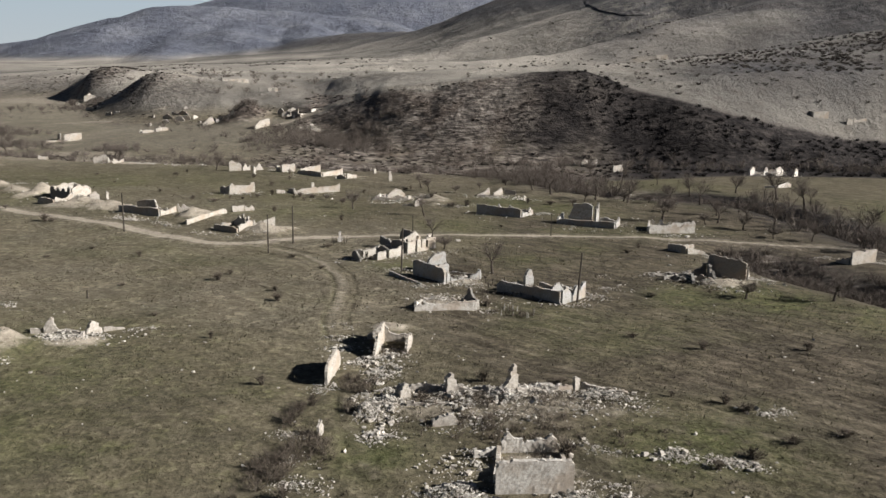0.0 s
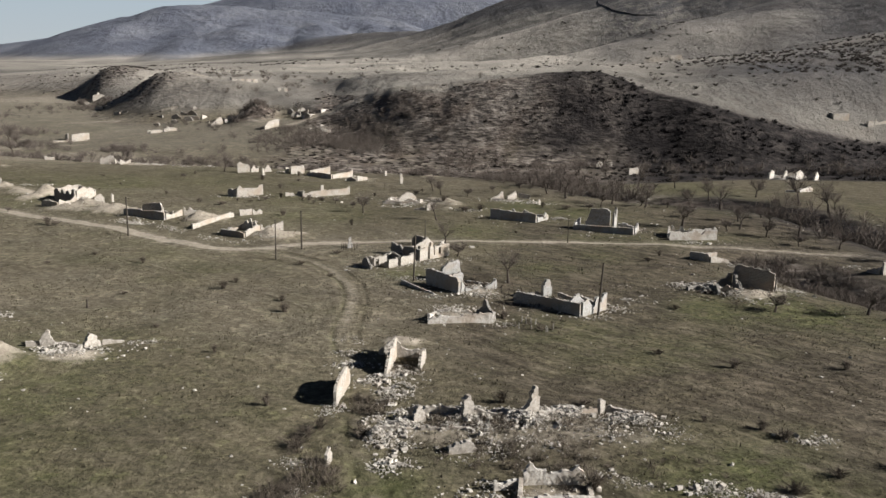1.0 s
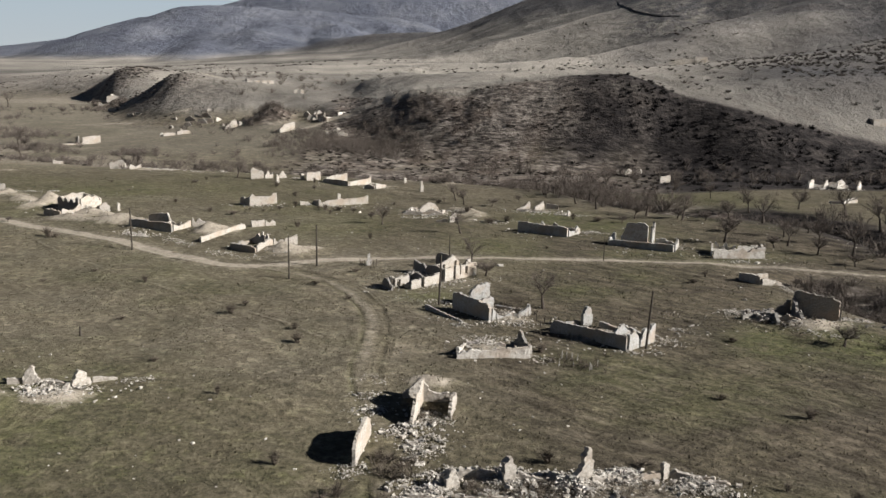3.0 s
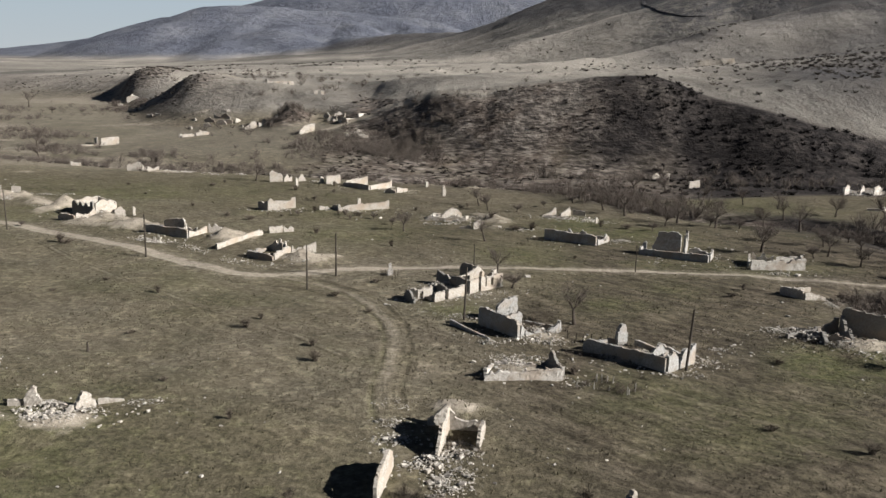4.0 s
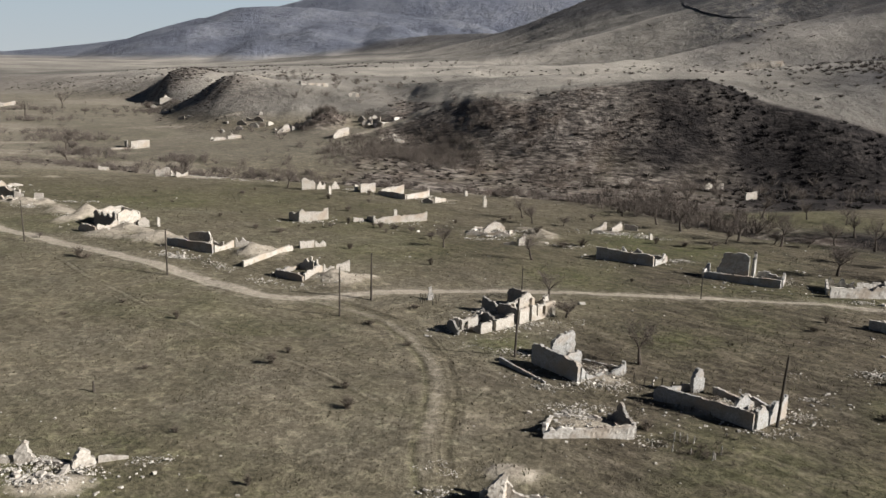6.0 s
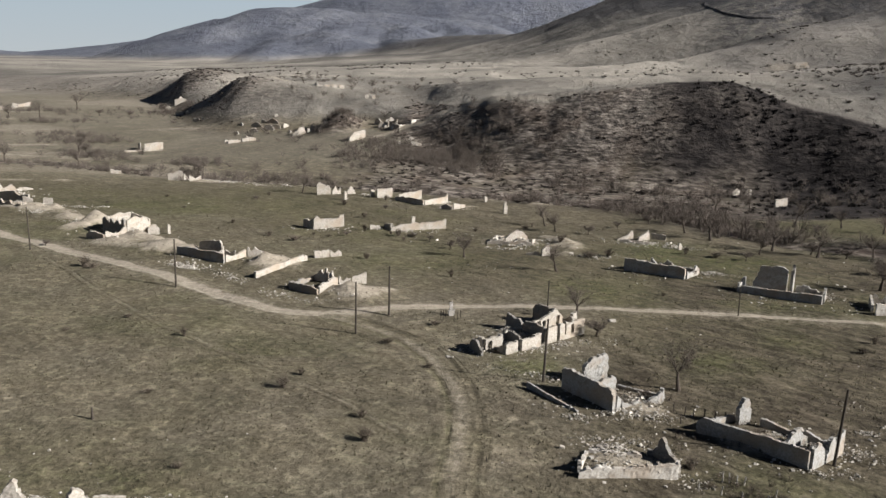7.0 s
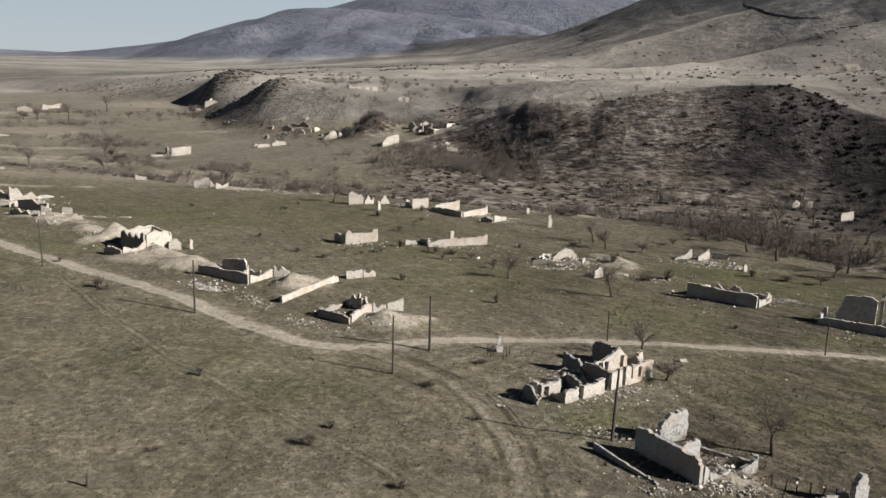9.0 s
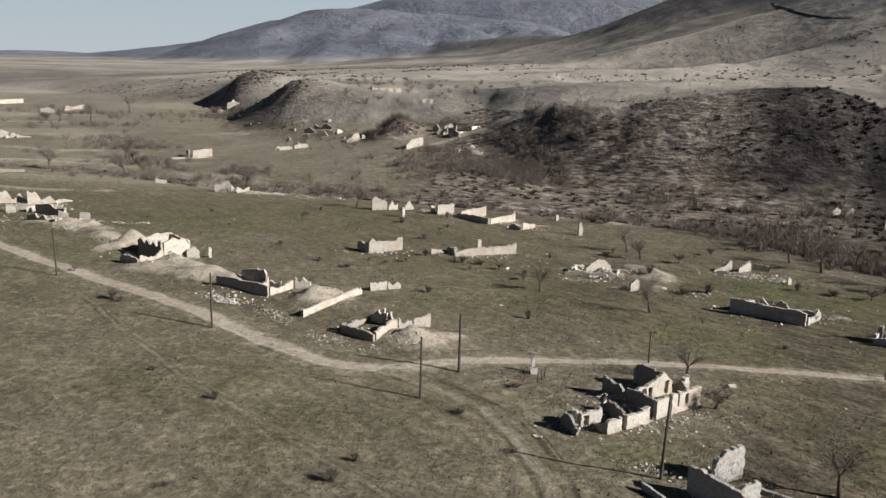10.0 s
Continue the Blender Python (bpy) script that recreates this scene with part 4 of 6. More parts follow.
ruin("long roofless house ruin with window gaps", (8.1, 120.5, 16.5, 113.9, [(0, 1.2), (0.05, 1.7), (1, 1.9)], 0.42), (16.7, 114.0, 20.5, 117.7, [(0, 1.9), (0.25, 2.3), (0.35, 1.2), (0.45, 0.9), (0.55, 2.3), (0.68, 2.4), (0.74, 1.0), (0.85, 2.5), (1, 2.5)], 0.45),
     (20.4, 118.0, 14.6, 122.8, [(0, 1.5), (0.15, 0.6), (0.5, 1.2), (0.6, 0.5), (1, 1.0)]), (12.3, 122.6, 13.6, 123.4, [(0, 1.7), (0.3, 2.6), (0.7, 2.7), (0.9, 1.9), (1, 1.2)], 0.6), (8.6, 121.0, 12.2, 123.6, [(0, 1.0), (1, 0.6)]), (15.4, 117.2, 17.8, 119.4, [(0, 1.2), (0.5, 1.9), (1, 0.8)]), mat=SHADE_GREYWASH)
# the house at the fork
ruin("roofless house ruin of several small rooms", (-13.9, 138.9, -15.5, 141.4, [(0, 0.5), (0.2, 1.1), (0.5, 1.6), (0.8, 1.5), (1, 1.0)], 0.4, (), SHADE_DARKENED), (-13.7, 141.0, -11.7, 142.3, [(0, 1.5), (0.4, 1.7), (1, 1.8)], 0.5, [(0.25, 0.95, 0.0, 1.2)]), (-13.9, 141.2, -14.9, 142.9, [(0, 1.4), (0.5, 1.6), (1, 1.1)]), (-11.2, 139.8, -9.8, 141.0, [(0, 1.3), (0.2, 1.5), (1, 1.5)], 0.55), (-11.3, 140.0, -12.6, 141.9, [(0, 1.2), (0.5, 0.6), (1, 0.4)]),
     (-9.3, 141.2, -7.05, 143.2, [(0, 1.6), (0.6, 1.7), (0.63, 1.2), (0.68, 1.2), (0.71, 1.8), (1, 1.8)], 0.55), (-9.35, 141.5, -11.1, 145.3, [(0, 1.5), (0.25, 1.7), (0.5, 1.5), (0.75, 1.7), (1, 1.0)], 0.4, (), SHADE_DARKENED), (-11.2, 145.4, -12.6, 144.2, [(0, 1.3), (0.4, 0.7), (1, 0.3)]),
     (-6.3, 144.1, -1.4, 149.4, [(0, 2.0), (0.3, 2.15), (0.6, 2.1), (0.8, 2.2), (1, 2.0)], 0.55, [(1.75, 2.3, 0.0, 3), (3.2, 3.75, 0.6, 3), (4.6, 5.1, 0.7, 1.7)]), (-6.45, 144.4, -9.2, 147.9, [(0, 2.0), (0.5, 2.0), (0.9, 1.8), (1, 1.2)], 0.4, (), SHADE_DARKENED), (-9.35, 148.1, -11.4, 150.5, [(0, 1.1), (0.15, 1.7), (0.9, 1.7), (1, 1.3)], 0.4, (), SHADE_DARKENED),
     (-8.4, 147.3, -4.2, 151.2, [(0, 1.5), (0.12, 1.8), (0.3, 1.7), (0.5, 2.0), (0.72, 2.7), (0.82, 2.6), (1, 1.7)], 0.5, [(1.2, 1.8, 0.0, 1.5), (2.2, 2.8, 0.3, 1.6), (4.6, 5.2, 0.2, 1.7)]), (-5.2, 150.6, -7.9, 153.9, [(0, 2.6), (0.5, 2.6), (0.95, 2.3), (1, 1.6)], 0.4, (), SHADE_DARKENED), (-1.4, 149.7, -3.9, 152.9, [(0, 1.9), (0.3, 1.0), (0.6, 1.6), (1, 0.9)]), (-7.6, 154.0, -4.4, 154.4, [(0, 1.6), (0.5, 0.7), (1, 1.1)]), (-2.9, 151.9, -2.3, 152.4, [(0, 1.6), (1, 1.9)], 0.6))
ruin("whitewashed grave marker with a stone base", (-19.7, 154.8, -18.9, 155.0, [(0, 0.9), (1, 0.95)], 0.6), (-19.6, 155.4, -19.2, 155.5, [(0, 1.8), (1, 1.9)], 0.35), name="grave_marker", group="", mat=WHITE_STONE, detail=0.2, category="monument")
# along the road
ruin("roofless house ruin with jagged inner wall", (-45.1, 163.7, -40.1, 161.3, [(0, 1.2), (0.8, 1.2), (1, 0.9)], 0.4, (), SHADE_DARKENED), (-40.0, 161.6, -38.4, 166.6, [(0, 1.0), (0.3, 1.3), (1, 1.7)], 0.4), (-42.8, 169.4, -38.5, 166.8, [(0, 1.0), (0.2, 1.5), (0.38, 2.0), (0.42, 0.8), (0.48, 0.8), (0.52, 2.5), (0.6, 2.4), (0.64, 0.8), (0.7, 0.8), (0.74, 2.2), (0.82, 2.1), (0.86, 0.9), (1, 1.4)], 0.4),
     (-38.2, 166.9, -36.4, 168.0, [(0, 1.7), (0.3, 0.5), (0.6, 1.2), (1, 0.6)]), (-36.3, 168.0, -34.3, 169.1, [(0, 1.5), (1, 1.9)], 0.45), (-45.2, 164.0, -42.9, 169.2, [(0, 1.0), (1, 0.8)], 0.4, (), SHADE_DARKENED))
ruin("long low pale boundary wall with a broken end", (-52.4, 169.1, -47.7, 182.6, [(0, 1.1), (0.9, 1.35), (1, 1.0)], 0.5), (-47.0, 185.2, -44.8, 187.2, [(0, 1.1), (1, 1.5)], 0.5), (-44.6, 187.4, -42.8, 188.4, [(0, 1.3), (0.4, 0.5), (0.7, 1.2), (1, 0.6)]), name="ruined_wall")
ruin("half-buried roofless house ruin above the road", (-70.6, 181.4, -60.7, 177.6, [(0, 1.6), (0.3, 1.9), (0.5, 1.6), (0.8, 1.8), (1, 1.5)], 0.5, (), SHADE_GREYWASH), (-67.6, 184.0, -62.8, 182.2, [(0, 1.9), (0.15, 2.3), (0.5, 2.6), (0.75, 2.9), (0.95, 2.8), (1, 2.2)], 0.5), (-62.5, 182.0, -62.2, 179.0, [(0, 2.0), (0.5, 1.2), (1, 1.5)]), (-60.6, 177.9, -58.6, 182.4, [(0, 1.3), (0.5, 0.7), (1, 1.5)]), (-62.6, 183.2, -60.6, 182.8, [(0, 1.5), (0.5, 0.7), (1, 1.2)]),
     (-58.2, 182.4, -55.8, 182.8, [(0, 1.8), (0.3, 0.6), (0.5, 1.7), (1, 0.9)]))
ruin("tallest house ruin with tooth-edged gable walls", (-92.4, 196.6, -86.6, 194.0, [(0, 3.2), (0.15, 3.6), (0.3, 2.3), (0.4, 3.7), (0.55, 2.2), (0.65, 3.7), (0.8, 2.0), (0.9, 3.8), (1, 3.4)], 0.5, (), SHADE_DARKENED), (-86.4, 194.2, -84.0, 199.0, [(0, 3.4), (0.4, 4.0), (0.85, 3.4), (1, 2.0)], 0.55), (-92.2, 196.9, -89.0, 201.6, [(0, 3.2), (0.5, 3.8), (1, 3.6)]),
     (-89.0, 201.6, -84.2, 199.4, [(0, 3.7), (0.5, 3.3), (1, 3.0)]), (-93.2, 191.8, -88.6, 189.6, [(0, 1.0), (0.5, 1.4), (1, 1.2)], 0.5), (-88.4, 189.7, -86.0, 193.2, [(0, 1.2), (0.6, 0.7), (1, 1.8)]), (-83.6, 197.2, -81.8, 198.4, [(0, 1.2), (0.5, 2.2), (1, 1.4)]), (-80.4, 199.0, -80.0, 199.4, [(0, 2.2), (1, 1.9)], 0.4))
ruin("row of broken pale house walls on an earth bank", (-133.0, 222.4, -122.8, 217.4, [(0, 1.0), (0.3, 1.8), (0.4, 0.8), (0.6, 1.9), (0.7, 0.7), (1, 1.6)], 0.5), (-137.0, 231.0, -127.6, 227.8, [(0, 2.0), (0.5, 2.6), (0.7, 1.6), (1, 2.2)], 0.5), (-127.4, 227.6, -123.0, 218.0, [(0, 2.2), (0.3, 1.0), (0.7, 1.4), (1, 0.8)]),
     (-121.8, 224.2, -119.8, 224.8, [(0, 2.0), (1, 1.7)]), (-125.6, 222.4, -123.6, 222.8, [(0, 1.7), (1, 1.4)]))
ruin("pale roofless house ruin with gable ends", (-156.0, 238.0, -147.0, 243.6, [(0, 2.0), (0.15, 3.2), (0.25, 0.9), (0.32, 2.9), (0.5, 3.1), (0.6, 0.7), (0.75, 2.4), (0.85, 0.8), (1, 1.6)], 0.6), (-146.4, 241.0, -138.8, 247.4, [(0, 3.2), (0.2, 2.8), (0.3, 0.9), (0.5, 1.9), (0.6, 0.5), (0.8, 1.2), (1, 0.4)], 0.6), (-156.4, 238.4, -158.0, 246.0, [(0, 2.0), (1, 2.6)]), (-147.0, 227.6, -145.2, 228.6, [(0, 1.4), (1, 1.7)], 0.9), (-143.4, 229.4, -141.8, 230.4, [(0, 1.7), (1, 1.2)], 0.9), (-139.6, 231.2, -138.2, 232.4, [(0, 1.2), (1, 1.6)], 0.9))
# the meadow beyond the road
ruin("small stone house ruin with two gable stubs", (-54.5, 212.6, -49.2, 216.6, [(0, 2.2), (0.1, 3.0), (0.2, 2.2), (0.85, 2.0), (0.92, 2.9), (1, 2.4)], 0.5), (-54.6, 212.8, -57.4, 215.6, [(0, 2.0), (1, 1.6)]), (-49.1, 216.8, -50.8, 219.8, [(0, 2.2), (1, 1.0)]))
ruin("low pale house ruin with a broken chimney stub", (-38.4, 214.9, -27.4, 220.6, [(0, 0.6), (0.2, 1.3), (0.9, 1.6), (1, 2.2)], 0.5), (-35.0, 221.4, -34.4, 221.8, [(0, 2.2), (1, 2.0)], 0.5), (-38.4, 215.3, -40.6, 219.4, [(0, 1.4), (1, 0.6)]), (-27.6, 220.9, -30.2, 225.0, [(0, 1.6), (1, 0.8)]), (-43.0, 215.2, -41.2, 216.6, [(0, 1.0), (1, 0.6)]))
ruin(DARK_WALL, (-44.4, 256.0, -36.2, 249.4, [(0, 1.1), (0.5, 1.4), (1, 1.3)], 0.5), (-36.0, 249.6, -31.0, 256.4, [(0, 1.4), (0.9, 1.6), (1, 2.6)], 0.5), (-43.8, 256.6, -38.4, 261.0, [(0, 1.6), (0.6, 2.0), (1, 2.4)]), (-51.4, 258.0, -50.6, 259.0, [(0, 2.4), (1, 1.4)]), (-49.6, 257.2, -46.2, 260.6, [(0, 2.2), (1, 2.4)], 0.5))
ruin("grey roofless house ruin with a white gable end", (-66.2, 259.4, -62.8, 260.8, [(0, 2.6), (0.2, 3.3), (0.5, 2.7), (0.9, 2.5), (1, 1.4)], 0.5), (-62.4, 260.6, -60.6, 262.6, [(0, 0.9), (0.4, 2.2), (0.7, 0.8), (1, 1.6)], 0.5), (-58.6, 262.2, -56.8, 263.8, [(0, 0.8), (0.4, 2.3), (0.7, 1.6), (1, 0.5)]))
ruin("dark leaning remnant of a wall in grass", (-56.9, 251.2, -56.5, 252.0, [(0, 2.4), (1, 2.0)], 0.4), name="wall_stub")
ruin("low broken house corner with fallen beams", (-31.2, 244.8, -28.4, 243.6, [(0, 0.7), (0.5, 1.4), (1, 0.7)]), (-28.2, 244.2, -25.8, 248.2, [(0, 1.6), (1, 0.9)]), (-21.6, 258.8, -21.0, 259.6, [(0, 1.6), (1, 1.2)], 0.5))
ruin("single white stub of wall", (-15.9, 243.0, -15.1, 243.4, [(0, 2.6), (0.6, 3.2), (1, 1.0)], 0.5), name="wall_stub")
ruin("square pale stone hut ruin by the creek", (-114.0, 274.0, -110.2, 275.4, [(0, 1.8), (0.2, 2.3), (0.3, 2.0), (0.7, 2.9), (1, 2.6)], 0.5), (-110.0, 275.4, -109.2, 278.2, [(0, 2.6), (0.4, 1.2), (1, 0.8)]), (-107.6, 274.0, -105.0, 276.2, [(0, 1.6), (0.5, 0.6), (1, 1.6)]))
ruin("collapsed house with a white leaning gable", (-17.4, 205.4, -8.9, 204.9, [(0, 0.4), (0.3, 0.9), (0.6, 0.6), (0.8, 1.1), (1, 0.7)], 0.5), (-14.0, 206.4, -9.8, 208.6, [(0, 0.8), (0.2, 1.5), (0.5, 2.2), (0.8, 2.0), (1, 1.0)], 0.6), (-8.8, 205.1, -8.2, 208.6, [(0, 1.0), (1, 0.6)]), (-17.0, 206.0, -14.4, 209.8, [(0, 0.6), (0.5, 1.2), (1, 0.7)]), (-6.8, 196.2, -5.4, 197.4, [(0, 1.3), (0.6, 2.0), (1, 1.6)], 0.5), (-9.6, 196.8, -7.2, 196.4, [(0, 0.3), (1, 0.7)]))
ruin("collapsed house with two pointed gables", (8.6, 214.6, 11.8, 216.0, [(0, 0.3), (0.5, 1.0), (0.95, 1.9), (1, 1.6)], 0.5), (12.8, 215.0, 15.2, 217.0, [(0, 0.8), (0.9, 1.8), (1, 1.0)], 0.5), (15.8, 217.6, 18.6, 217.0, [(0, 1.4), (1, 1.0)]), (9.0, 213.4, 14.6, 212.6, 0.5), (20.0, 209.0, 20.6, 209.4, [(0, 1.4), (1, 0.8)]))
ruin(DARK_WALL, (7.6, 188.8, 17.1, 183.4, [(0, 2.3), (0.5, 2.1), (0.9, 2.3), (1, 2.0)], 0.5), (17.3, 183.6, 20.0, 187.6, [(0, 1.6), (0.3, 0.8), (0.6, 0.9), (0.75, 2.0), (0.85, 0.8), (1, 1.0)], 0.45), (8.0, 189.4, 12.0, 193.0, [(0, 1.6), (1, 1.0)]), (12.6, 192.6, 16.4, 190.2, [(0, 1.6), (0.3, 0.6), (0.7, 1.8), (1, 0.7)]), (17.2, 190.0, 19.8, 188.0, 0.7), mat=SHADE_GREY)
ruin("house ruin with a high dark gable and long low wall", (24.2, 176.8, 35.3, 171.0, [(0, 0.9), (0.1, 1.2), (0.5, 1.3), (1, 1.5)], 0.5), (26.9, 178.6, 31.6, 176.4, [(0, 1.6), (0.1, 2.6), (0.2, 4.2), (0.85, 4.4), (1, 3.9)], 0.5), (32.2, 176.4, 33.4, 179.6, [(0, 4.0), (0.3, 3.0), (0.6, 2.2), (0.7, 4.4), (1, 3.6)], 0.5), (33.6, 178.4, 37.0, 176.4, [(0, 1.2), (1, 0.8)]), (35.5, 171.2, 37.2, 175.6, [(0, 1.7), (0.4, 0.9), (0.7, 2.2), (1, 0.8)]), (24.4, 177.2, 25.8, 179.2, [(0, 1.2), (1, 2.0)]), mat=SHADE_GREY)
ruin("low white house ruin with a notched front wall", (41.3, 166.4, 50.7, 167.4, [(0, 1.5), (0.4, 1.7), (0.6, 1.8), (0.63, 1.2), (0.7, 1.2), (0.73, 1.9), (1, 2.0)], 0.5), (41.4, 167.8, 42.8, 172.6, [(0, 1.2), (1, 1.6)]), (50.9, 168.3, 51.8, 172.4, [(0, 2.0), (0.5, 1.2), (1, 1.8)]), (43.4, 172.9, 47.0, 172.2, [(0, 1.8), (0.3, 0.6), (0.5, 2.0), (0.7, 0.8), (1, 1.6)]), (47.4, 172.2, 52.2, 172.6, 1.4), mat=PLASTER)
ruin("small low foundation of pale blocks", (41.0, 150.2, 43.6, 148.0, 1.4), (43.8, 147.9, 47.4, 149.4, [(0, 1.4), (0.5, 1.3), (0.7, 0.9), (1, 0.5)]), (43.0, 151.6, 46.4, 153.0, 0.8), (41.4, 149.5, 42.8, 151.4, 0.9))
# The two low end-on walls (x 41.8 and 38.4) are added to shade rubble.
ruin("collapsed house with one dark standing wall", (42.3, 130.9, 47.2, 127.5, [(0, 3.4), (0.06, 3.6), (0.94, 3.4), (1, 3.1)], 0.5), (47.4, 127.7, 49.4, 132.4, [(0, 2.8), (0.4, 1.0), (1, 0.6)]), (36.6, 128.4, 41.6, 125.6, [(0, 0.5), (0.3, 1.2), (0.5, 0.6), (0.7, 1.4), (0.8, 0.7), (0.9, 1.2), (1, 0.6)]), (34.4, 127.6, 36.8, 128.8, 0.6), (41.8, 125.8, 42.2, 130.6, [(0, 0.7), (0.3, 1.5), (0.5, 1.1), (0.8, 2.2), (1, 2.6)], 0.5), (38.4, 125.2, 38.8, 129.0, [(0, 0.5), (0.4, 1.3), (0.7, 0.8), (1, 1.2)], 0.5), (36.6, 129.6, 42.0, 131.2, [(0, 0.5), (0.6, 1.1), (1, 2.2)]), (42.6, 131.4, 44.4, 134.4, [(0, 2.6), (0.3, 1.0), (1, 0.6)]), mat=SHADE_DARKENED)
ruin("square pale hut ruin beside the gully", (70.0, 141.2, 75.1, 143.3, [(0, 2.3), (1, 2.3)], 0.5), (69.8, 141.5, 68.6, 143.4, [(0, 1.3), (0.5, 0.7), (1, 0.4)]), (75.3, 143.5, 74.0, 147.4, [(0, 2.2), (0.5, 1.1), (1, 0.5)]))
# under the hill
ruin("small far pale wall remnants", (46.8, 286.6, 49.0, 288.2, [(0, 1.4), (0.5, 2.4), (1, 1.7)], 0.5), (50.2, 286.8, 52.2, 288.4, [(0, 1.0), (0.5, 1.9), (1, 2.3)], 0.5))
ruin("single square pale far wall", (54.4, 270.9, 57.8, 272.7, [(0, 2.0), (1, 2.4)], 0.5), name="ruined_wall")
ruin("far row of broken white walls", (96.8, 266.6, 98.8, 268.2, [(0, 1.6), (0.5, 2.9), (1, 2.2)]), (101.2, 266.8, 103.4, 268.6, [(0, 1.2), (0.5, 2.7), (0.8, 1.5), (1, 1.0)]), (105.0, 266.6, 108.2, 269.0, [(0, 2.2), (0.6, 2.9), (1, 1.8)]), (110.2, 265.2, 112.2, 267.2, [(0, 0.8), (0.4, 2.7), (0.7, 2.3), (1, 0.9)]), (98.0, 270.4, 110.0, 270.6, [(0, 1.8), (0.3, 0.7), (0.6, 1.8), (1, 0.8)]), mat=PLASTER)
ruin("far low white wall in a field", (94.2, 236.6, 98.8, 239.2, [(0, 1.1), (0.8, 1.4), (1, 0.9)], 0.5), (90.8, 237.4, 93.8, 236.2, [(0, 0.5), (1, 0.9)], 0.4), name="ruined_wall", mat=PLASTER)

# the upper village below the plateau
ruin("white walled farmhouse ruin on a pale plinth", (-150.6, 335.6, -146.0, 341.0, [(0, 2.7), (0.5, 3.0), (1, 2.9)], 0.6), (-152.0, 335.6, -155.0, 340.0, [(0, 2.8), (1, 2.2)]), (-156.0, 331.0, -142.0, 340.6, 0.6, 1.6), detail=0.5)
ruin("far broken white house walls", (-129, 390, -124, 388.6, [(0, 1.2), (0.5, 2.4), (1, 1.0)]), (-122, 386, -115, 385, [(0, 1.6), (0.6, 2.2), (1, 1.8)]), (-126, 394, -118, 392, [(0, 1.8), (0.3, 0.6), (0.7, 2.4), (1, 0.8)]), (-114, 386, -112.6, 389, [(0, 2.4), (1, 1.2)]), detail=0.5)
ruin("far white gable of a ruin", (-105.6, 371, -101.4, 375, [(0, 0.8), (0.5, 3.2), (0.8, 3.6), (1, 1.4)], 0.6), (-101, 375.4, -99, 378, [(0, 2.0), (1, 0.8)]), detail=0.5)
ruin("far low pale ruin walls", (-98, 377, -95.4, 376, [(0, 1.6), (1, 2.0)]), (-94.6, 375.6, -91.4, 374.4, [(0, 1.0), (0.5, 1.8), (1, 1.4)]), (-97, 381, -92, 380, [(0, 1.4), (0.5, 0.6), (1, 1.6)]), detail=0.5)
ruin("tall white end wall of a ruin below a wooded knoll", (-78, 350, -73.4, 356.4, [(0, 1.6), (0.3, 3.4), (1, 4.2)], 0.7), detail=0.5, name="ruined_wall")
ruin("cluster of white ruin walls under the hill's end", (-74, 379, -71, 376, [(0, 1.4), (0.5, 2.6), (1, 1.6)]), (-70, 374, -67, 371, [(0, 1.2), (1, 2.2)]), (-66, 368, -61.4, 363.6, [(0, 1.8), (0.6, 2.2), (1, 1.4)], 0.6), (-69, 378, -64, 373, [(0, 1.6), (0.4, 0.6), (1, 1.8)]), detail=0.5)
ruin("low pale house foundation near thicket", (-58, 343.4, -54.4, 342.4, [(0, 0.9), (0.5, 1.6), (1, 1.0)]), (-53.6, 342.2, -50, 342.8, [(0, 1.8), (1, 0.9)]), (-56, 346, -52, 346, 1.2), detail=0.5)
ruin("far small pale ruin in pasture", (-126, 354, -122.6, 357, [(0, 1.0), (0.5, 1.6), (1, 1.2)]), (-121.8, 358, -117.6, 361.6, [(0, 1.2), (0.5, 1.8), (1, 1.6)]), detail=0.5)
ruin("large white house ruin under a dark bank", (-218, 498, -209, 494, [(0, 2.0), (0.5, 2.8), (1, 2.4)], 0.7), (-208, 493, -200, 496, [(0, 3.6), (0.5, 4.4), (1, 2.4)], 0.7), detail=0.6)
ruin("far small white wall pieces", (-192, 457, -188, 455, [(0, 1.6), (1, 2.2)]), (-182, 447, -179.6, 446, [(0, 1.8), (1, 1.2)]), detail=0.5)
ruin("far pair of low white walls", (-166, 417, -162.4, 415.4, [(0, 1.4), (1, 1.8)]), (-160.8, 414.6, -158, 414, [(0, 1.6), (1, 1.2)]), detail=0.5)
ruin("long white barn ruin with four dark bays", (-113.6, 438.6, -101.8, 444.6, 1.7, 0.7, [(2.6, 3.5, 0.0, 1.5), (6.2, 7.1, 0.0, 1.5), (9.8, 10.7, 0.0, 1.5)]), (-113.8, 439.4, -115.4, 442.6, 1.5), detail=0.5)
ruin("small dark doorway of a dugout in the slope", (-88.4, 429, -84, 430.4, [(0, 1.6), (0.5, 2.4), (1, 1.6)], 0.7, [(1.6, 3.0, 0.0, 1.8)]), name="dugout", detail=0.5)
ruin("far pale farm walls among trees", (-303, 470, -296, 472.6, [(0, 2.2), (0.5, 3.0), (1, 1.4)], 0.7), (-301, 489, -295.6, 498, [(0, 2.6), (0.4, 1.6), (1, 3.0)], 0.7), detail=0.6)
ruin("far pale farm wall in a field", (-362, 516, -356, 529, [(0, 2.6), (1, 3.0)], 0.7), name="ruined_wall", detail=0.6)
ruin("white broken house corner in the pasture", (-250, 364, -245, 366.6, [(0, 2.0), (0.6, 3.6), (1, 2.4)], 0.7), (-244.4, 367, -238, 371, [(0, 1.6), (1, 0.4)], 0.7), detail=0.5)
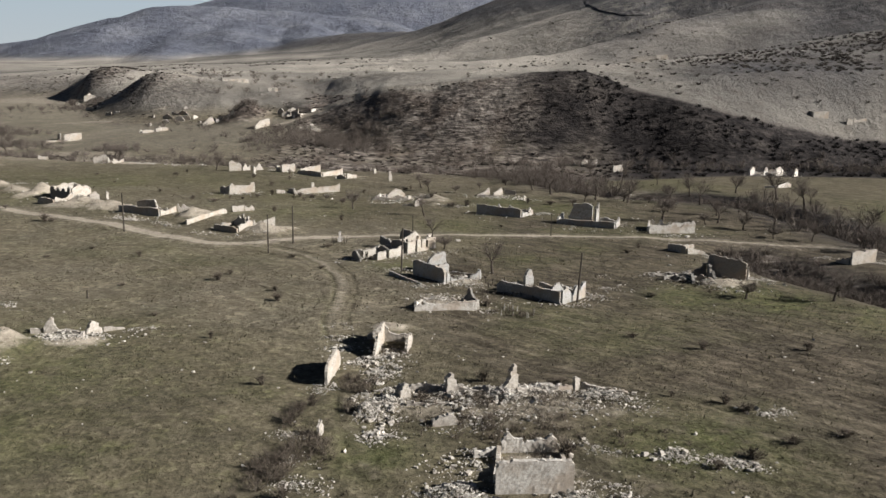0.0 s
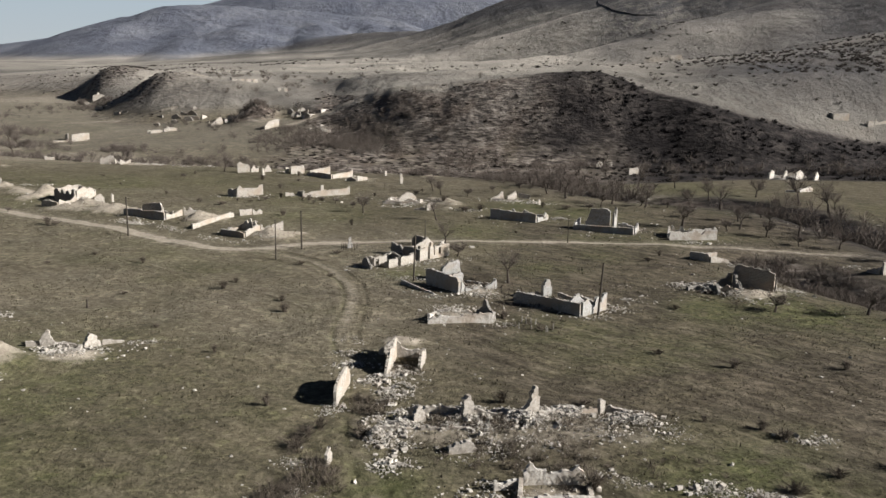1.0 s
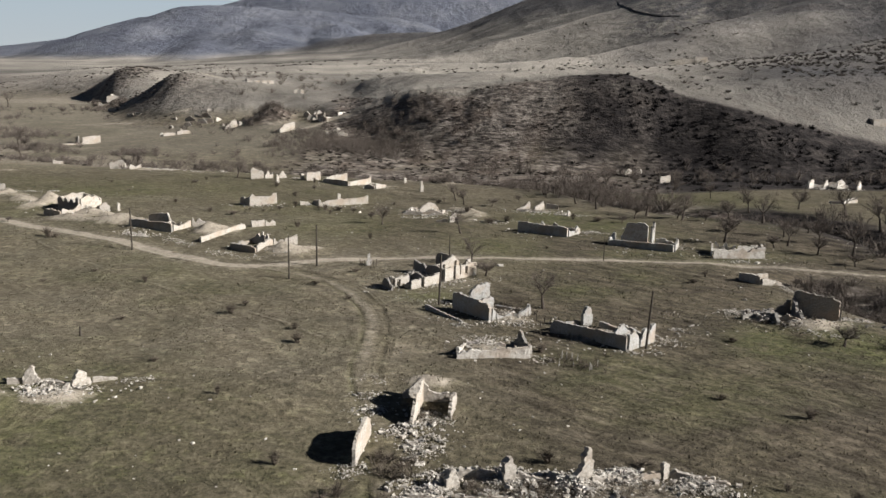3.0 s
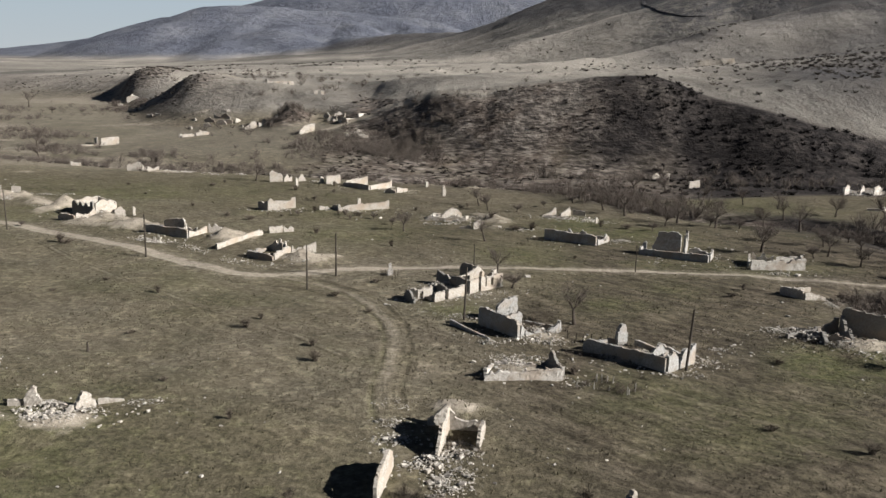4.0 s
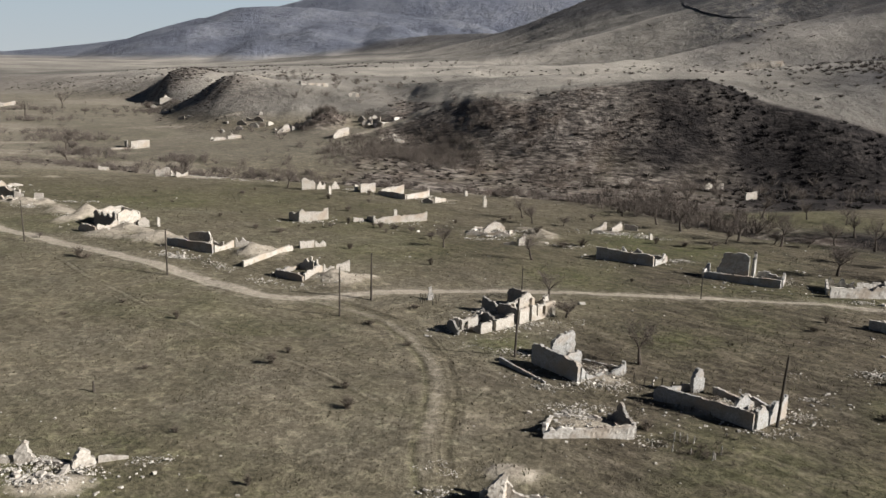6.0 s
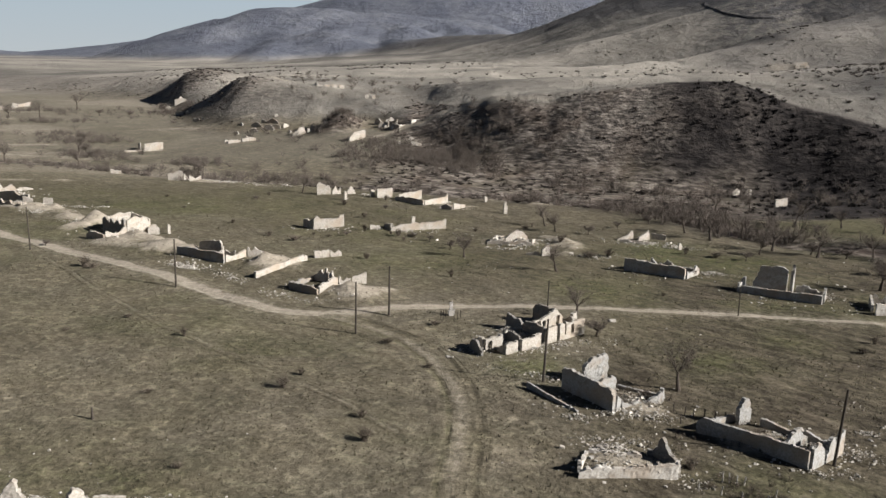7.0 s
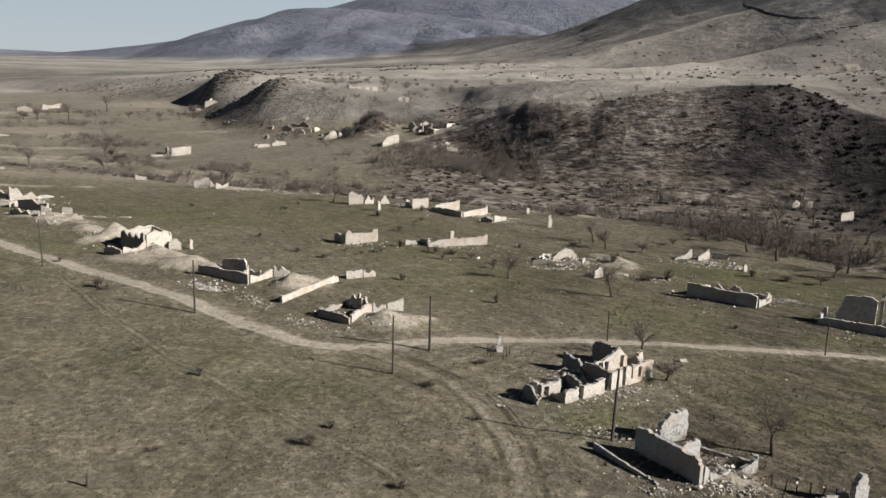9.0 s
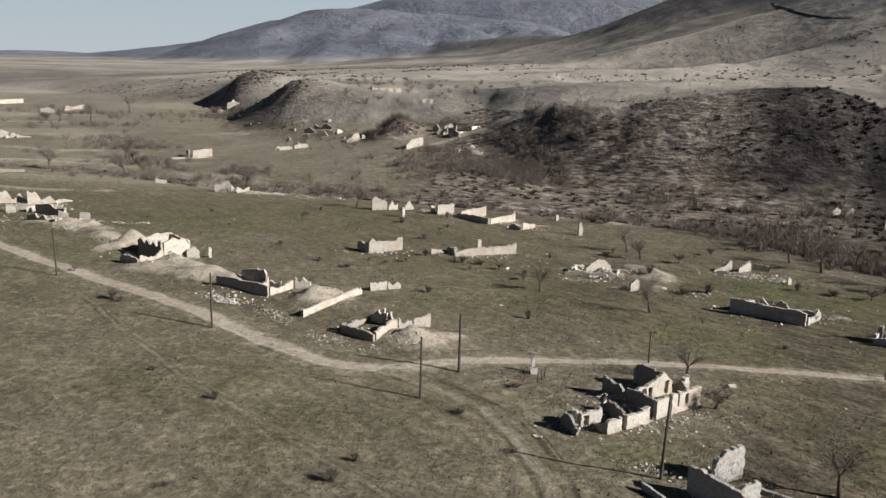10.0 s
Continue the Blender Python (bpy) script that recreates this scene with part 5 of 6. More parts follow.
ruin("low pale wall lines by the creek", (-194, 290, -185, 293, [(0, 1.2), (1, 0.8)], 0.6), (-137.4, 285.4, -134.6, 286.4, [(0, 1.3), (1, 1.0)], 0.6), name="ruined_wall", detail=0.4)
ruin("two small white house ruins on the pale slope", (137.4, 318.6, 143.4, 319.4, [(0, 2.4), (1, 2.6)], 0.6), (150, 318, 152.4, 318.4, [(0, 2.2), (1, 2.0)], 0.6), (137.2, 319, 136.8, 324, 2.0), (153, 319, 158, 320, [(0, 1.8), (0.3, 0.9), (1, 1.6)]), detail=0.5)


ruin("small dark dugout mouth in a pale slope", (137.0, 561.6, 145.0, 562.6, [(0, 1.0), (0.3, 2.2), (0.7, 2.4), (1, 1.0)], 0.9, [(2.2, 5.6, 0.0, 1.7)]), (137.0, 565.0, 145.0, 565.6, 2.0), name="dugout", detail=0.6)
ruin("white retaining wall beside a cutting in the hill", (-65.0, 365.4, -58.4, 371.2, [(0, 1.4), (0.4, 2.0), (1, 1.8)], 0.7), (-58.2, 371.6, -53.0, 377.2, [(0, 1.6), (0.6, 1.4), (1, 0.8)], 0.7), name="ruined_wall", mat=PLASTER, detail=0.5)
# broken stubs round the upper village's houses
rng = np.random.default_rng(515)
for cx, cy, wide, count in ((-121, 389, 9, 6), (-104, 376, 6, 5), (-94, 379, 5, 4), (-69, 373, 6, 6), (-54, 345, 4, 4), (-206, 494, 8, 5), (-186, 455, 6, 3), (-246, 368, 8, 4), (-299, 484, 10, 5), (-125, 357, 6, 3)):
    stubs = []
    for k in range(count):
        x, y, turn, length = cx + rng.normal() * wide * 0.6, cy + rng.normal() * wide * 0.5, rng.uniform(0, 3.14), rng.uniform(1.2, 3.4)
        tall = rng.uniform(0.9, 2.3)
        stubs.append((x, y, x + math.cos(turn) * length, y + math.sin(turn) * length, [(0, tall * 0.5), (0.3, tall), (0.6, tall * rng.uniform(0.4, 1)), (1, tall * 0.6)], 0.8))
    ruin("scattered broken white wall stubs in pasture", *stubs, detail=0.4)


# ---- fallen stone ----
def ico():
    g = (1 + 5 ** 0.5) / 2
    v = np.array([(-1, g, 0), (1, g, 0), (-1, -g, 0), (1, -g, 0), (0, -1, g), (0, 1, g), (0, -1, -g), (0, 1, -g), (g, 0, -1), (g, 0, 1), (-g, 0, -1), (-g, 0, 1)]) / math.hypot(1, g)
    f = np.array([(0, 11, 5), (0, 5, 1), (0, 1, 7), (0, 7, 10), (0, 10, 11), (1, 5, 9), (5, 11, 4), (11, 10, 2), (10, 7, 6), (7, 1, 8), (3, 9, 4), (3, 4, 2), (3, 2, 6), (3, 6, 8), (3, 8, 9), (4, 9, 5), (2, 4, 11), (6, 2, 10), (8, 6, 7), (9, 8, 1)])
    return v, f


ICO_V, ICO_F = ico()
CUBE_V = np.array([(-1, -1, -1), (1, -1, -1), (1, 1, -1), (-1, 1, -1), (-1, -1, 1), (1, -1, 1), (1, 1, 1), (-1, 1, 1)]) * 0.75
CUBE_F = np.array([(0, 2, 1), (0, 3, 2), (4, 5, 6), (4, 6, 7), (0, 1, 5), (0, 5, 4), (1, 2, 6), (1, 6, 5), (2, 3, 7), (2, 7, 6), (3, 0, 4), (3, 4, 7)])


def stones(name, xs, ys, sizes, lift, rng, mat=None):
    """One mesh of many broken stones lying at the given places."""
    zs = lie(xs, ys)[0] + lift
    V, F, at = [], [], 0
    for x, y, z, r in zip(xs, ys, zs, sizes):
        v, f = (ICO_V, ICO_F) if rng.random() < 0.15 else (CUBE_V, CUBE_F)
        v = v * (1 + 0.28 * rng.normal(size=(len(v), 1))) * r * np.array([1.25, 0.95, 0.7]) * rng.uniform(0.7, 1.3, 3)
        t, w = rng.uniform(0, 6.28), rng.normal() * 0.5
        c, sn, cw, sw = math.cos(t), math.sin(t), math.cos(w), math.sin(w)
        v = v @ np.array([[1, 0, 0], [0, cw, -sw], [0, sw, cw]]).T @ np.array([[c, -sn, 0], [sn, c, 0], [0, 0, 1]]).T
        V.append(v + (x, y, z + 0.15 * r))
        F.append(f + at)
        at += len(v)
    return new(name, tri_mesh(name, np.concatenate(V), np.concatenate(F), mat or STONE))


def rubble(cx, cy, ra, rb, turn, count, size, label="heap of broken pale limestone rubble", pile=0.0):
    count = int(count * (2.9 if cy < 100 else 1.6))
    rng = np.random.default_rng(int(abs(cx * 31 + cy * 17)) + count)
    p = np.clip(rng.normal(size=(count, 2)), -2.2, 2.2) * (ra / 2, rb / 2)
    # most stones lie in small steep heaps, the rest strewn between them
    heaps = max(2, int(ra * rb / 1.6))
    hubs = np.clip(rng.normal(size=(heaps, 2)), -1.5, 1.5) * (ra / 2, rb / 2)
    wide, tall = rng.uniform(0.35, 1.0, heaps), rng.uniform(0.2, 0.75, heaps) * (0.4 + pile)
    pick = rng.choice(heaps, count, p=wide ** 2 / (wide ** 2).sum())
    own = rng.random(count) < 0.82
    off = rng.normal(size=(count, 2)) * wide[pick][:, None] * (1.25, 0.8)
    p[own] = hubs[pick[own]] + off[own]
    c, sn = math.cos(radians(turn)), math.sin(radians(turn))
    xs, ys = cx + p[:, 0] * c - p[:, 1] * sn, cy + p[:, 0] * sn + p[:, 1] * c
    lift = np.where(own, tall[pick] * np.exp(-(off ** 2).sum(1) / (2 * wide[pick] ** 2)), 0.0) * rng.uniform(0.75, 1.0, count)
    sizes = (0.4 if cy < 100 else 0.42) * size * np.exp(rng.normal(size=count) * 0.55) * 0.5
    return tagged(stones("rubble", xs, ys, sizes, lift, rng), label, "rubble", kind="stuff")


for spec in ((-1.5, 80.9, 3.5, 0.8, 0, 380, 0.23, "", 0.9), (4.4, 80.2, 2.6, 0.8, -6, 280, 0.23, "", 0.7), (10.5, 80.8, 4.0, 0.9, 10, 340, 0.23, "", 0.7), (16.4, 80.6, 3.0, 1.2, -8, 220, 0.2, "", 0.5), (-0.5, 76.9, 4.0, 0.6, 0, 150, 0.2, "", 0.4), (6.4, 78.0, 1.0, 1.6, 0, 180, 0.26, "", 0.9), (-6.0, 76.0, 1.6, 2.6, 0, 360, 0.23, "", 1.1),
             (1.0, 59.5, 3.4, 5.0, 0, 520, 0.2, "", 0.8), (12.2, 59.8, 3.0, 4.0, 0, 260, 0.19, "", 0.4), (3.5, 64.5, 4.0, 3.0, 0, 140, 0.2, "", 0.5), (8.0, 63.5, 4.0, 3.5, 0, 110, 0.19, "", 0.3), (18, 66.6, 7.5, 1.0, -8, 300, 0.17, "", 0.2), (24, 65.4, 2.5, 1.2, 0, 120, 0.2, "", 0.3), (14, 67.4, 2.2, 0.7, -20, 70, 0.16, "", 0.1),
             (-6.0, 74.0, 2.6, 6.0, 0, 480, 0.2, "", 0.6), (-2.5, 80.6, 4.0, 1.8, 0, 200, 0.2, "", 0.5), (3.5, 78.6, 4.5, 2.0, 5, 260, 0.18, "", 0.3), (9.5, 79.4, 5.0, 2.4, 8, 420, 0.2, "", 0.5), (16.0, 80.0, 4.5, 2.4, -6, 360, 0.18, "", 0.4), (4.0, 74.5, 6.0, 2.4, 4, 150, 0.17, "", 0.3), (11.0, 75.6, 5.0, 1.6, 10, 90, 0.16, "", 0.2), (0.5, 71.2, 4.5, 1.6, 0, 50, 0.16, "", 0.1), (19.5, 77.5, 2.4, 2.0, 0, 90, 0.16, "", 0.1),
             (-7.2, 84.5, 1.6, 4.5, -8, 260, 0.19, "", 0.4), (-11.2, 81.0, 2.2, 1.0, 0, 90, 0.18, "", 0.2), (-11.5, 91.6, 1.0, 2.4, 2, 90, 0.19, "", 0.3), (-11.8, 94.4, 1.0, 2.4, 2, 90, 0.18, "", 0.3), (-11.9, 97.0, 1.0, 2.4, 2, 80, 0.17, "", 0.3), (-12.1, 99.6, 0.9, 2.2, 2, 60, 0.16, "", 0.2), (-8.6, 88.4, 1.6, 1.0, 0, 60, 0.24, "", 0.2), (-7.6, 90.0, 1.4, 1.6, 0, 110, 0.22, "", 0.4), (-5.4, 93.0, 1.8, 1.8, 0, 120, 0.2, "", 0.3), (-13.0, 69.6, 2.6, 0.5, 0, 70, 0.16, "", 0.1), (-12.4, 60.5, 3.0, 1.4, 0, 120, 0.17, "", 0.1), (-12.0, 65.0, 2.6, 1.0, 0, 50, 0.15, "", 0.1),
             (-45.5, 96.4, 5.0, 2.4, 0, 260, 0.2, "", 0.4), (-42.4, 93.8, 2.4, 2.0, 0, 110, 0.2, "", 0.3), (-38.4, 99.6, 3.0, 0.6, 8, 60, 0.16, "", 0.0), (-48.4, 86.6, 1.6, 0.8, 0, 40, 0.2, "", 0.2), (-58.0, 109.0, 4.5, 0.7, -35, 70, 0.18, "", 0.0),
             (0.0, 115.2, 5.0, 2.4, 10, 320, 0.17, "", 0.3), (6.2, 109.4, 1.4, 1.6, 0, 60, 0.15, "", 0.1), (1.0, 111.4, 4.0, 1.6, 0, 160, 0.15, "", 0.2), (3.0, 122.6, 5.5, 1.6, 14, 260, 0.17, "", 0.2), (3.2, 127.6, 3.4, 2.0, 0, 170, 0.18, "", 0.2), (-6.8, 131.6, 2.6, 1.4, -40, 120, 0.17, "", 0.2), (-3.4, 121.2, 2.0, 1.0, 0, 80, 0.18, "", 0.2), (-9.0, 134.5, 6.0, 4.0, -30, 90, 0.14, "", 0.0),
             (16.4, 119.8, 3.6, 2.6, -40, 220, 0.18, "", 0.4), (21.8, 117.4, 1.6, 2.0, 0, 120, 0.17, "", 0.2), (17.2, 113.2, 1.6, 0.8, 0, 70, 0.17, "", 0.1), (26, 121.5, 2.0, 1.6, 0, 50, 0.16, "", 0.0), (20.6, 113.0, 1.4, 0.8, 0, 30, 0.14, "", 0.0), (24.5, 130.0, 1.4, 1.0, 0, 26, 0.17, "", 0.0),
             (-6.6, 143.2, 6.5, 0.9, 40, 240, 0.16, "", 0.1), (-10.0, 147.0, 4.6, 3.0, -60, 420, 0.19, "", 0.6), (-5.5, 149.6, 3.0, 2.2, 40, 240, 0.19, "", 0.5), (-13.0, 142.6, 2.4, 1.8, 40, 160, 0.19, "", 0.4), (-4.0, 150.6, 2.6, 2.0, 40, 110, 0.17, "", 0.2), (1.5, 146.5, 3.0, 2.4, 0, 40, 0.15, "", 0.0), (-14.4, 140.6, 1.6, 1.2, 0, 50, 0.16, "", 0.1),
             (-66.0, 174.4, 6.0, 1.5, -22, 520, 0.2, "", 0.3), (-55.0, 168.2, 3.6, 1.4, -10, 120, 0.18, "", 0.1), (-62.0, 181.0, 3.0, 1.6, 0, 120, 0.2, "", 0.3), (-84.5, 195.6, 3.0, 2.4, 0, 130, 0.2, "", 0.3), (-90.0, 192.8, 3.0, 1.4, -20, 110, 0.2, "", 0.2), (-104, 205.6, 5.0, 1.6, -25, 110, 0.2, "", 0.2), (-40.4, 158.8, 3.0, 1.0, 0, 60, 0.15, "", 0.0), (-46.0, 160.4, 3.0, 1.2, -20, 90, 0.18, "", 0.1),
             (-128, 222, 6.0, 3.0, -20, 260, 0.24, "", 0.4), (-143, 240, 7.0, 4.0, 20, 220, 0.26, "", 0.4), (-113, 226, 6.0, 1.2, 10, 120, 0.22, "", 0.1), (-118, 214, 7.0, 1.4, -20, 120, 0.22, "", 0.1), (-52.0, 211.4, 3.0, 1.0, 20, 50, 0.2, "", 0.0), (-41.0, 216.6, 2.6, 1.4, 0, 90, 0.24, "", 0.4), (-33.0, 216.6, 5.0, 0.9, 28, 80, 0.18, "", 0.0), (-34, 257, 5.0, 2.0, -20, 100, 0.22, "", 0.2), (-27.6, 246.4, 4.0, 2.0, 0, 110, 0.22, "", 0.2),
             (-99.0, 277.0, 10.0, 1.6, -2, 260, 0.26, "", 0.2), (-80.0, 272.0, 9.0, 1.2, -4, 130, 0.24, "", 0.1), (-52.5, 262.0, 4.0, 1.4, 0, 70, 0.22, "", 0.1), (-13.0, 206.0, 5.5, 2.6, 0, 420, 0.3, "", 1.0), (-7.0, 208.6, 3.4, 2.6, 0, 200, 0.2, "", 0.2), (-14.0, 202.4, 4.0, 1.0, 0, 90, 0.2, "", 0.1), (14.0, 212.4, 6.0, 1.6, 0, 260, 0.22, "", 0.4), (20.0, 211.0, 4.0, 2.4, 0, 130, 0.22, "", 0.1), (4.0, 198.0, 5.0, 2.0, 0, 160, 0.22, "", 0.2),
             (20.6, 188.0, 3.0, 2.0, -10, 190, 0.2, "", 0.2), (14.6, 189.8, 4.0, 1.6, -30, 120, 0.2, "", 0.2), (36.4, 176.6, 2.4, 3.0, 0, 200, 0.2, "", 0.3), (30.0, 181.0, 3.6, 1.6, 0, 80, 0.2, "", 0.1), (47.0, 163.8, 5.0, 0.9, -8, 110, 0.18, "", 0.1), (47.0, 170.0, 4.0, 2.0, 0, 100, 0.2, "", 0.2), (48.6, 147.6, 3.2, 1.6, -10, 170, 0.19, "", 0.2), (39.0, 128.8, 4.4, 2.6, -20, 520, 0.24, "", 0.8), (39.5, 125.4, 4.0, 1.0, -24, 160, 0.2, "", 0.3), (35.0, 130.4, 3.0, 1.6, 10, 160, 0.2, "", 0.4), (50.0, 128.6, 2.4, 3.0, 0, 190, 0.2, "", 0.2), (43.4, 121.6, 4.0, 1.0, -20, 90, 0.18, "", 0.0), (76.6, 143.0, 2.2, 2.6, 0, 120, 0.2, "", 0.2), (67.6, 146.6, 2.4, 1.6, 0, 80, 0.2, "", 0.1),
             (48, 286.6, 5.0, 2.0, 0, 60, 0.3, "", 0.1), (104, 266.0, 9.0, 2.0, 0, 160, 0.3, "", 0.2), (31, 76.0, 2.4, 1.2, -10, 90, 0.18, "", 0.2)):
    cx, cy, ra, rb, turn, count, size, _, pile = spec
    rubble(cx, cy, ra, rb, turn, count, size, pile=pile)
# stones strewn wide round the ruins
rng = np.random.default_rng(919)
for cx, cy, ra, rb, count in ((1.5, 125.5, 9, 5, 210), (14, 117.5, 10, 6, 210), (0.5, 112, 8, 4, 150), (-8, 145, 9, 6, 220), (42, 127.5, 10, 6, 190), (-88, 194, 11, 7, 170), (-64, 178, 10, 6, 190), (-41, 163, 8, 5, 110), (13, 187, 9, 5, 130), (31, 174, 9, 5, 130), (46, 168.5, 8, 4, 90),
                              (-11.5, 205, 8, 6, 150), (14, 213, 8, 4, 110), (-34, 218, 9, 5, 110), (-52, 214, 7, 4, 80), (-8, 91, 5, 6, 110), (-44.5, 96, 8, 4, 130), (6, 73, 14, 7, 130), (24, 121, 6, 4, 50), (-128, 222, 14, 7, 130), (-145, 238, 12, 6, 110), (-98, 276, 14, 3, 110), (-40, 255, 9, 5, 90)):
    count = int(0.55 * count)
    p = rng.normal(size=(count, 2)) * (ra * 0.5, rb * 0.5) + (cx, cy)
    tagged(stones("rubble", p[:, 0], p[:, 1], rng.uniform(0.05, 0.17, count) * (1.0 if cy < 200 else 1.3), 0, rng), "pale stones strewn in the grass round a ruin", "rubble", kind="stuff")
# single large blocks, fallen from the walls
def block_mesh(seed):
    rng = np.random.default_rng(seed)
    bm = bmesh.new()
    bmesh.ops.create_cube(bm, size=1.0)
    bmesh.ops.bevel(bm, geom=bm.edges[:], offset=0.09, segments=1, affect="EDGES")
    for v in bm.verts:
        v.co = v.co * (1 + 0.09 * rng.normal()) + Vector(rng.normal(size=3) * 0.035)
        v.co = Vector((v.co.x * 1.25, v.co.y * 0.8, v.co.z * 0.7))
    me = bpy.data.meshes.new("fallen_block")
    bm.to_mesh(me)
    bm.free()
    me.materials.append(BLOCK)
    return me


BLOCKS = [block_mesh(900 + k) for k in range(6)]
rng = np.random.default_rng(66)
for cx, cy, ra, rb, count in ((1.5, 60.5, 3.0, 4.0, 16), (8, 64, 4.0, 2.5, 10), (18, 66.6, 7.0, 0.8, 8), (-6, 75, 2.2, 5.0, 16), (4, 78.6, 8.0, 2.0, 26), (14, 80, 5.0, 1.6, 14), (-7.6, 87, 1.4, 5.0, 14), (-5.4, 92.6, 1.6, 1.6, 6), (-45, 96, 4.5, 2.0, 14), (0, 114, 4.0, 2.0, 8), (18, 119, 3.0, 2.0, 8), (2.5, 127, 3.0, 2.0, 6), (39, 128, 4.0, 2.0, 10), (-66, 175, 5.0, 1.2, 8), (-9, 147, 3.5, 2.5, 8)):
    for k in range(count):
        x, y, size = cx + rng.normal() * ra * 0.55, cy + rng.normal() * rb * 0.55, rng.uniform(0.24, 0.5)
        ob = tagged(new("fallen_block", BLOCKS[rng.integers(6)]), "squared pale limestone block lying among rubble", "stone block", "fallen blocks")
        ob.matrix_basis = pose(x, y, ground_z(x, y) + 0.24 * size, rng.normal() * 9, rng.normal() * 9, rng.uniform(0, 360)) @ Matrix.Scale(size, 4)
# loose stones lying about the meadow
rng = np.random.default_rng(77)
xs, ys = rng.uniform(-120, 95, 1500), rng.uniform(52, 240, 1500)
keep = vnoise(xs, ys, 18, 3.3) > 0.5
tagged(stones("loose_stone", xs[keep], ys[keep], 0.075 * np.exp(rng.normal(size=keep.sum()) * 0.5), 0, rng), "single pale stones scattered through the grass", "stones", kind="stuff")


# ---- bare trees, bushes and scrub ----
def tube(p, q, r0, r1, sides=5):
    d = q - p
    d = d / np.linalg.norm(d)
    u = np.cross(d, (0.31, 0.77, 0.55))
    u /= np.linalg.norm(u)
    w = np.cross(d, u)
    a = np.arange(sides) * 2 * math.pi / sides
    ring = np.cos(a)[:, None] * u + np.sin(a)[:, None] * w
    v = np.concatenate([p + ring * r0, q + ring * r1])
    f = []
    for i in range(sides):
        j = (i + 1) % sides
        f += [(i, j, sides + j), (i, sides + j, sides + i)]
    return v, np.array(f)


def sliver(p, q, r0, rng):
    """A thin flat twig."""
    side = np.cross(q - p, rng.normal(size=3))
    side = side / (np.linalg.norm(side) + 1e-6) * r0
    return np.array([p - side, p + side, q]), np.array([(0, 1, 2)])


def grow(rng, height, spread, start, levels=4, lean=0.1):
    """Trunk and twig pieces of a leafless tree."""
    trunk, twigs = [], []

    def limb(p, d, length, r, level):
        bits = 3 if level < 2 else 2 if level < 4 else 1
        for k in range(bits):
            d = d + rng.normal(size=3) * (0.16 if level else 0.08) + np.array([0, 0, 0.1 if level else 0.02])
            d = d / np.linalg.norm(d)
            q = p + d * length / bits
            r1 = r * (0.78 if level < levels else 0.5)
            (trunk if level < 2 else twigs).append(sliver(p, q, max(0.6 * r, 0.011), rng) if level > 2 else tube(p, q, r, r1, 7 if level == 0 else 4 if level < 2 else 3))
            p, r = q, r1
            if level < levels and (level > 0 or k == bits - 1):
                for c in range(rng.integers(4, 7) if level == 0 else rng.integers(2, 5) if level < 3 else 2):
                    a, tilt = rng.uniform(0, 6.28), rng.uniform(0.45, 1.0) * spread
                    side = np.array([math.cos(a), math.sin(a), 0])
                    nd = d * math.cos(tilt) + side * math.sin(tilt)
                    limb(p, nd / np.linalg.norm(nd), length * rng.uniform(0.5, 0.8) * (1.35 if level == 0 else 1), max(r * rng.uniform(0.55, 0.75), 0.016), level + 1)

    limb(np.array([0, 0, -0.2]), np.array([lean * rng.normal(), lean * rng.normal(), 1.0]), height * start, height * 0.04, 0)
    return trunk, twigs


def gather(pieces, name, mat):
    V, F, at = [], [], 0
    for v, f in pieces:
        V.append(v)
        F.append(f + at)
        at += len(v)
    return tri_mesh(name, np.concatenate(V), np.concatenate(F), mat)


def tree(seed, height, spread, start):
    rng = np.random.default_rng(seed)
    a, b = grow(rng, height, spread, start)
    root = tagged(empty("tree", 0, 0, 0), "bare leafless winter orchard tree with spreading twigs", "tree", "orchard trees")
    child("trunk", gather(a, "trunk", BARK), root)
    child("crown", gather(b, "crown", TWIG), root)
    return root


def bush_mesh(seed, count, wide, tall, mat, width=0.03):
    rng = np.random.default_rng(seed)
    V, F = [], []
    for i in range(count):
        a, t = rng.uniform(0, 6.28), rng.uniform(0.05, 1.1)
        p = np.array([rng.normal() * 0.12 * wide, rng.normal() * 0.12 * wide, -0.05])
        q = np.array([math.cos(a) * math.sin(t) * wide, math.sin(a) * math.sin(t) * wide, tall * (0.35 + 0.65 * math.cos(t))]) * rng.uniform(0.6, 1.1)
        m = (p + q) / 2 + np.array([0, 0, 0.12 * tall])
        for u, w, r0, r1 in ((p, m, width, width * 0.8), (m, q, width * 0.8, width * 0.3)):
            v, f = tube(u, w, r0, r1, 3)
            V.append(v)
            F.append(f + 6 * len(F))
        for c in range(2):
            e = m + (q - m) * rng.random() + rng.normal(size=3) * 0.22 * tall
            v, f = tube(m, e, width * 0.6, width * 0.25, 3)
            V.append(v)
            F.append(f + 6 * len(F))
    return tri_mesh("bush", np.concatenate(V), np.concatenate(F), mat)


